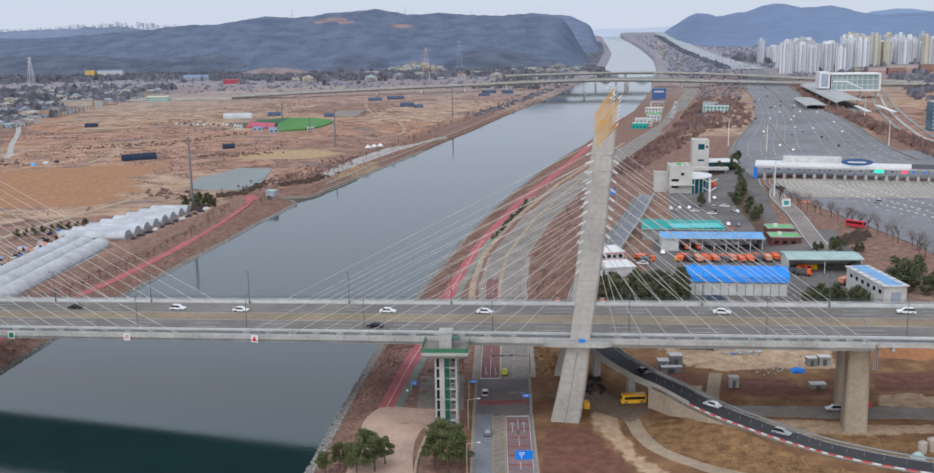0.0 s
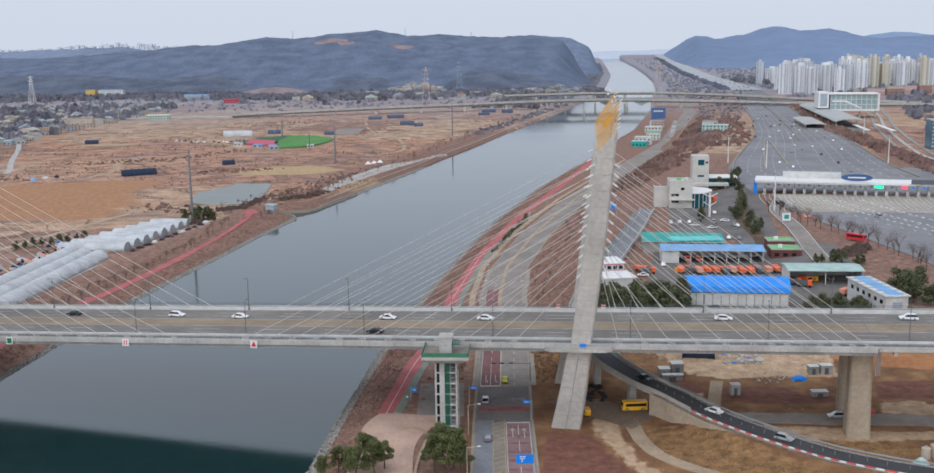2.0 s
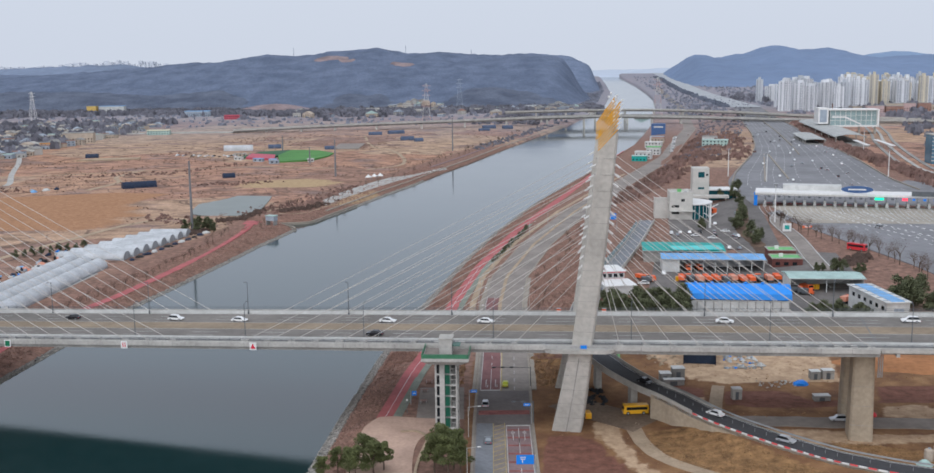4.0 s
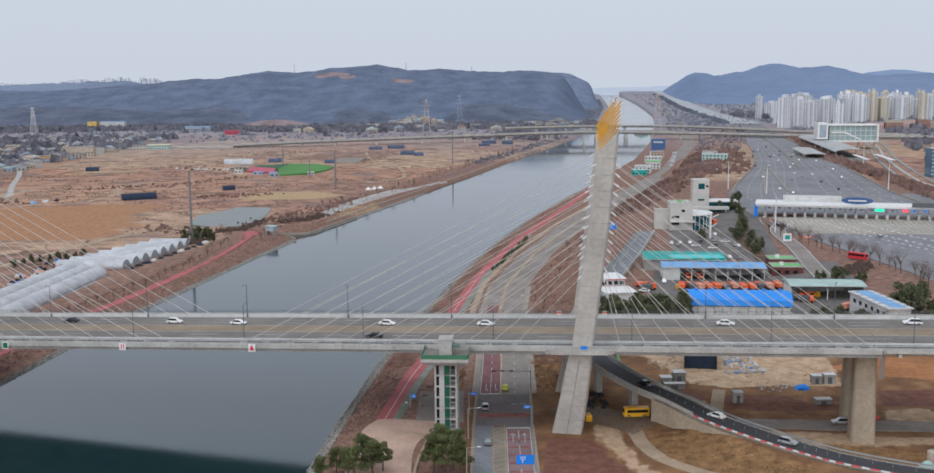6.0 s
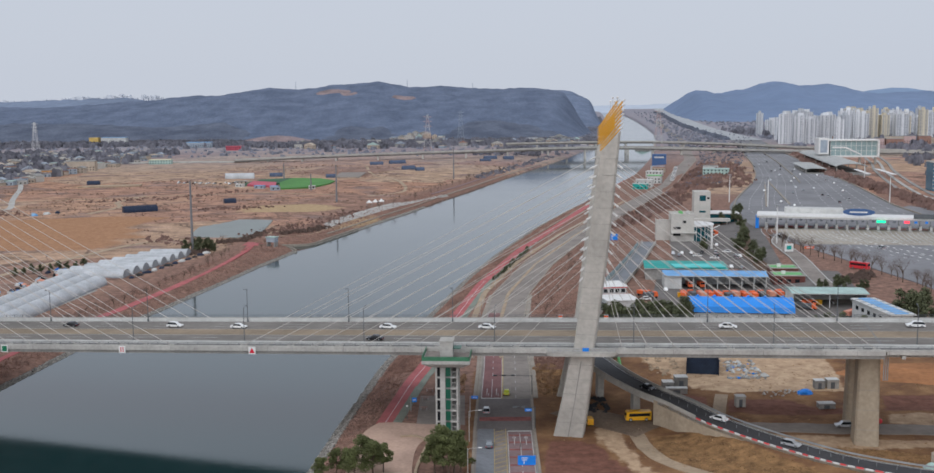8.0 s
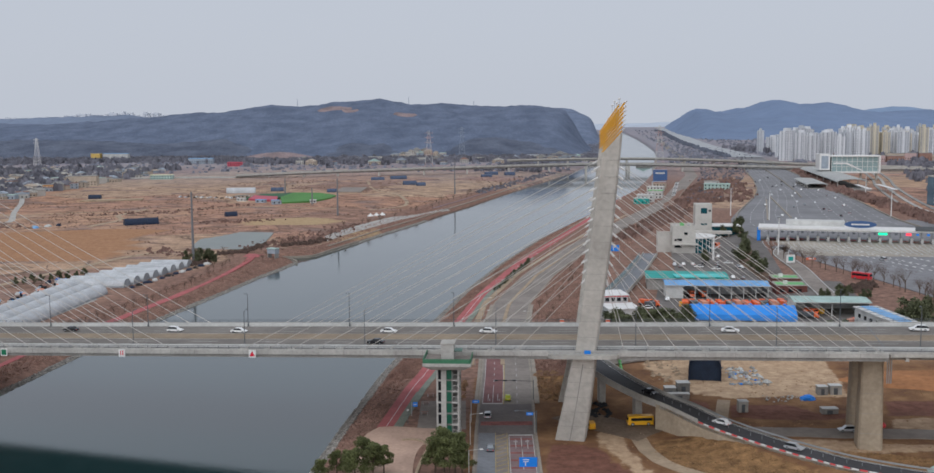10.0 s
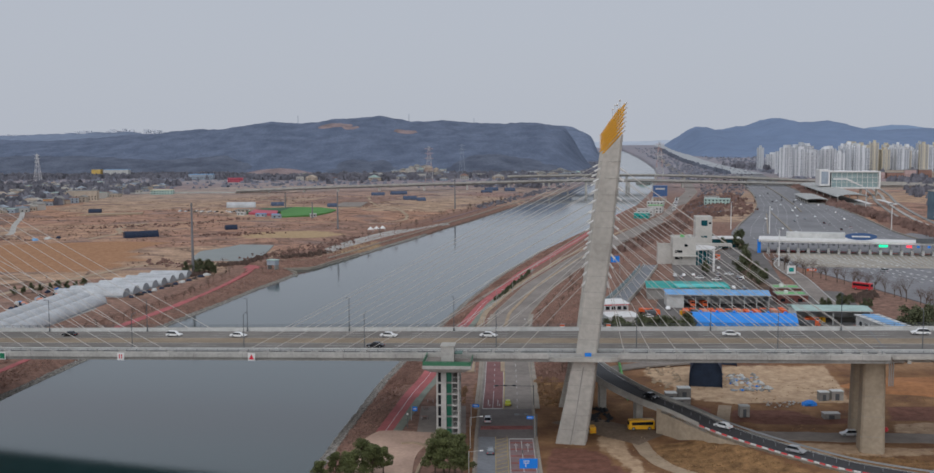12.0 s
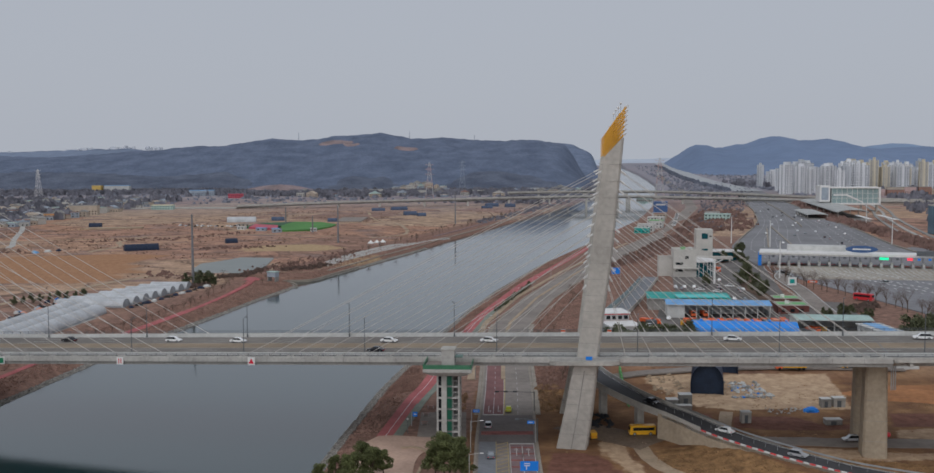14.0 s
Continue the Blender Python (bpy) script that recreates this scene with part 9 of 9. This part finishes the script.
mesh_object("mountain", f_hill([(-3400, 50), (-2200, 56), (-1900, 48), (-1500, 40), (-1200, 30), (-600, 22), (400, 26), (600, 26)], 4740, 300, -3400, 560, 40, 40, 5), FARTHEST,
            label="farthest range on the horizon, pale with haze", category="mountain", kind="structure")
rn = random.Random(8)
verts, faces = [], []
for k in range(420):
    x = rn.uniform(-2400, -1080)
    w, h = rn.uniform(7, 18), rn.uniform(24, 60) * (0.8 + 0.2 * math.sin(x / 130))
    y, z0 = 4380 + rn.uniform(-40, 40), 66
    i = len(verts)
    verts += [(x, y, z0), (x + w, y, z0), (x + w, y + 14, z0), (x, y + 14, z0), (x, y, z0 + h), (x + w, y, z0 + h), (x + w, y + 14, z0 + h), (x, y + 14, z0 + h)]
    faces += [tuple(i + q for q in f) for f in ((0, 1, 5, 4), (1, 2, 6, 5), (2, 3, 7, 6), (3, 0, 4, 7), (4, 5, 6, 7))]
tagged(mesh_from("distant_city", verts, faces, CITY_PALE), "blocks of a distant city on the horizon, paled by haze", "city", kind="stuff")
spots = []
for k in range(1500):
    y = rn.uniform(1750, 4300)
    x = lerp(SHORE_R, y) + rn.uniform(25, 90 + 0.12 * y)
    if abs(x - lerp([(1150, 360), (1960, 530), (2794, 632), (3360, 700), (4158, 802)], y)) < 48:
        continue
    spots.append((x, y, ground_z(x, y), rn.uniform(1.6, 3.4)))
for k in range(1500):
    y = rn.uniform(1900, 4000)
    spots.append((lerp(SHORE_L, y) - rn.uniform(25, 110), y, ground_z(lerp(SHORE_L, y) - 60, y), rn.uniform(2, 4)))
for k in range(650):
    x, y = rn.uniform(-950, 170), rn.uniform(1640, 2090)
    spots.append((x, y, ground_z(x, y), rn.uniform(1.2, 3.2)))
woods("woods", spots, HEDGE_BLUE, "leafless woods along the far canal, blue-grey with haze", 12)
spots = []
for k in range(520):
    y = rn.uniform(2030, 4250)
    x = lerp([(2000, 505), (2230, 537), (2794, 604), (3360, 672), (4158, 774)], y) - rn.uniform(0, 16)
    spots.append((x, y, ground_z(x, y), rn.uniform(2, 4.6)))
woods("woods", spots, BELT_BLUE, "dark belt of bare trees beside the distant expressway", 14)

# two clearings on the slope
CLEARINGS = ((-339, 2735, 46, 34), (-300, 2705, 22, 16), (-155, 2680, 34, 18))
for cx, cy, rx, ry in CLEARINGS:
    bm = bmesh.new()
    rows = []
    for i in range(7):
        row = []
        for k in range(28):
            a = 2 * math.pi * k / 28
            q = i / 6 * (1 + 0.3 * noise.noise((math.cos(a) * 1.5 + cx, math.sin(a) * 1.5, 1)))
            x, y = cx + rx * q * math.cos(a), cy + ry * q * math.sin(a)
            row.append(bm.verts.new((x, y, hill_height(RIDGE, 2900, 750, 9, x, y) + (2.2 if i < 6 else -3))))
        rows.append(row)
    for a, b in zip(rows, rows[1:]):
        for k in range(28):
            bm.faces.new((a[k], a[(k + 1) % 28], b[(k + 1) % 28], b[k])).smooth = True
    mesh_object("clearing", bm, KNOLL, label="bare reddish clearing on the wooded hill", category="clearing", kind="structure")


# ---- bare knolls and hamlet at the foot of the hill ----
def knoll(cx, cy, rx, ry, h, mat, label):
    bm = bmesh.new()
    n = 36
    rows = []
    for i in range(11):
        r = i / 10
        row = []
        for k in range(n):
            a = 2 * math.pi * k / n
            q = r * (1 + 0.18 * noise.noise((math.cos(a) * 1.4 + cx, math.sin(a) * 1.4, 1)))
            x, y = cx + rx * q * math.cos(a), cy + ry * q * math.sin(a)
            row.append(bm.verts.new((x, y, ground_z(x, y) - 1 + h * (1 - smooth(0, 1, r)) + 1.2 * noise.noise((x / 14, y / 14, 2)))))
        rows.append(row)
    for a, b in zip(rows, rows[1:]):
        for k in range(n):
            bm.faces.new((a[k], a[(k + 1) % n], b[(k + 1) % n], b[k])).smooth = True
    return mesh_object("knoll", bm, mat, label=label, category="hill", kind="structure")


knoll(-385, 2150, 120, 75, 19, KNOLL, "bare brown knoll before the wooded hill")
knoll(-95, 2260, 75, 120, 15, KNOLL, "cleared brown slope with a hamlet on it")
rn = random.Random(61)
for k in range(24):
    a, q = rn.uniform(0, 6.28), rn.uniform(0.1, 0.95)
    x, y = -95 + 70 * q * math.cos(a), 2235 + 95 * q * math.sin(a)
    ob = house(x, y, rn.uniform(9, 18), rn.uniform(8, 12), rn.uniform(4, 9), walls[k % 4], roofs[(k * 2) % 9], rn.uniform(-30, 30), "pale workshop on the cleared slope", k % 2 == 0)
    ob.location.z += 15 * (1 - smooth(0, 1, math.hypot((x + 95) / 75, (y - 2260) / 120))) - 1

# ---- low scrub and rough tufts over the fields ----
spots = []
rn = random.Random(71)
while len(spots) < 3800:
    y = 520 + 1000 * rn.random()
    x = lerp(SHORE_L, y) - 34 - 420 * rn.random()
    if noise.fractal((x / 75, y / 45, 4.2), 1.0, 2.0, 3) > 0.12 and zone_weight("orange_field", x, y, 9) < 0.5 and math.hypot((x + 160 - 0.3 * (y - 722)) / 36, (y - 722) / 68) > 1.15 and not (-240 < x < -135 and 1005 < y < 1180) and not (x < -165 and y < 620):
        spots.append((x, y, ground_z(x, y), rn.uniform(0.15, 0.6)))
woods("field_scrub", spots, FIELD_TUFT, "rough brown tufts and brambles over the fields", 72)
spots = []
# the third line is shrubs that also stand in for a shadowed cutting
for line in (((-122, 681), (-109, 699), (-99, 729)), ((-152, 640), (-140, 655), (-134, 690)), ((164, 444), (172, 452), (178, 462)), ((-170, 560), (-160, 590), (-152, 604))):
    for a, b in zip(line, line[1:]):
        for _ in range(60):
            t = rn.random()
            x, y = a[0] + (b[0] - a[0]) * t + rn.gauss(0, 1.6), a[1] + (b[1] - a[1]) * t + rn.gauss(0, 2)
            spots.append((x, y, ground_z(x, y), rn.uniform(0.6, 1.4)))
woods("bushes", spots, TWIG, "dark leafless hedge bushes", 73)

# ---- parked cars and a pale strip by the sports ground ----
patch("bare_strip", [(-392, 1058), (-352, 1064), (-334, 1072), (-336, 1086), (-362, 1082), (-390, 1072)], SAND, "pale bare strip of sandy soil in the field", "ground", 0.12)
rn = random.Random(33)
for k in range(18):
    x, y = -306 + 8.4 * (k % 9) + rn.uniform(-2, 2), 1112 - 3.2 * (k % 9) + 13 * (k // 9) + rn.uniform(-3, 3)
    car("car", (x, y, ground_z(x, y) + 0.05), 70 + rn.uniform(-12, 12), (CAR_WHITE, CAR_SILVER, CAR_BLACK, CAR_WHITE)[k % 4], ("white", "silver", "black", "white")[k % 4] + " car parked on the earth lot by the sports ground", "cars parked by the sports ground")

# ---- buildings at the foot of the hill by the canal ----
for k in range(14):
    x, y = 152 + 6.6 * k + rn.uniform(-4, 4), 2105 + rn.uniform(-30, 60)
    house(x, y, rn.uniform(9, 17), rn.uniform(8, 12), rn.uniform(4, 9), walls[k % 4], roofs[(k * 2) % 9], rn.uniform(-25, 25), "pale workshop at the foot of the hill", k % 2 == 0)

# ---- tanks and a sheeted heap beside the ramp ----
for x, y, r, h in ((108.6, 236.2, 1.1, 2.6), (111.4, 237.4, 1.2, 2.9)):
    ob = thing("tank", (x, y, ground_z(x, y)), "pale yellow upright plastic tank beside the ramp", "tank", "tanks beside the ramp")
    bm = bmesh.new()
    tube(bm, (0, 0, -0.2), (0, 0, h), r, r, sides=18)
    tube(bm, (0, 0, h), (0, 0, h + 0.35), r, r * 0.4, sides=18)
    part("body", bm, BEIGE_WALL, ob)
    bm = bmesh.new()
    tube(bm, (0, 0, h + 0.35), (0, 0, h + 0.55), 0.32, 0.32, sides=12)
    part("lid", bm, GREY_WALL, ob)
    for z in (0.3, 0.6):
        bm = bmesh.new()
        tube(bm, (0, 0, h * z), (0, 0, h * z + 0.12), r + 0.06, r + 0.06, sides=18)
        part("band", bm, BEIGE_WALL, ob)
bm = bmesh.new()
rows = []
for i in range(9):
    q = i / 8
    rows.append([bm.verts.new((106.4 + 2.6 * q * math.cos(a), 233.6 + 2.0 * q * math.sin(a), ground_z(106.4, 233.6) - 0.15 + 1.5 * (1 - smooth(0, 1, q)) + 0.22 * noise.noise((2 * q * math.cos(a), 2 * q * math.sin(a), 5)))) for a in (2 * math.pi * k / 20 for k in range(20))])
for a, b in zip(rows, rows[1:]):
    for k in range(20):
        bm.faces.new((a[k], a[(k + 1) % 20], b[(k + 1) % 20], b[k]))
mesh_object("covered_heap", bm, GREEN_GREY_ROOF, label="heap under a crumpled pale green sheet", category="heap")

# ---- antenna masts on the ridge ----
for x, y, h in ((-462, 2890, 24), (-158, 2890, 22), (20, 2890, 15)):
    ob = thing("antenna_mast", (x, y, hill_height(RIDGE, 2900, 750, 9, x, y) - 1), "slim grey antenna mast on the hill ridge", "antenna", "masts on the ridge")
    bm = bmesh.new()
    tube(bm, (0, 0, 0), (0, 0, h), 1.0, 0.35)
    part("pole", bm, GREY_WALL, ob)
    bm = bmesh.new()
    for z in (0.7, 0.88):
        tube(bm, (-1.6, 0, h * z), (1.6, 0, h * z), 0.3)
    part("cross_arm", bm, GREY_WALL, ob)
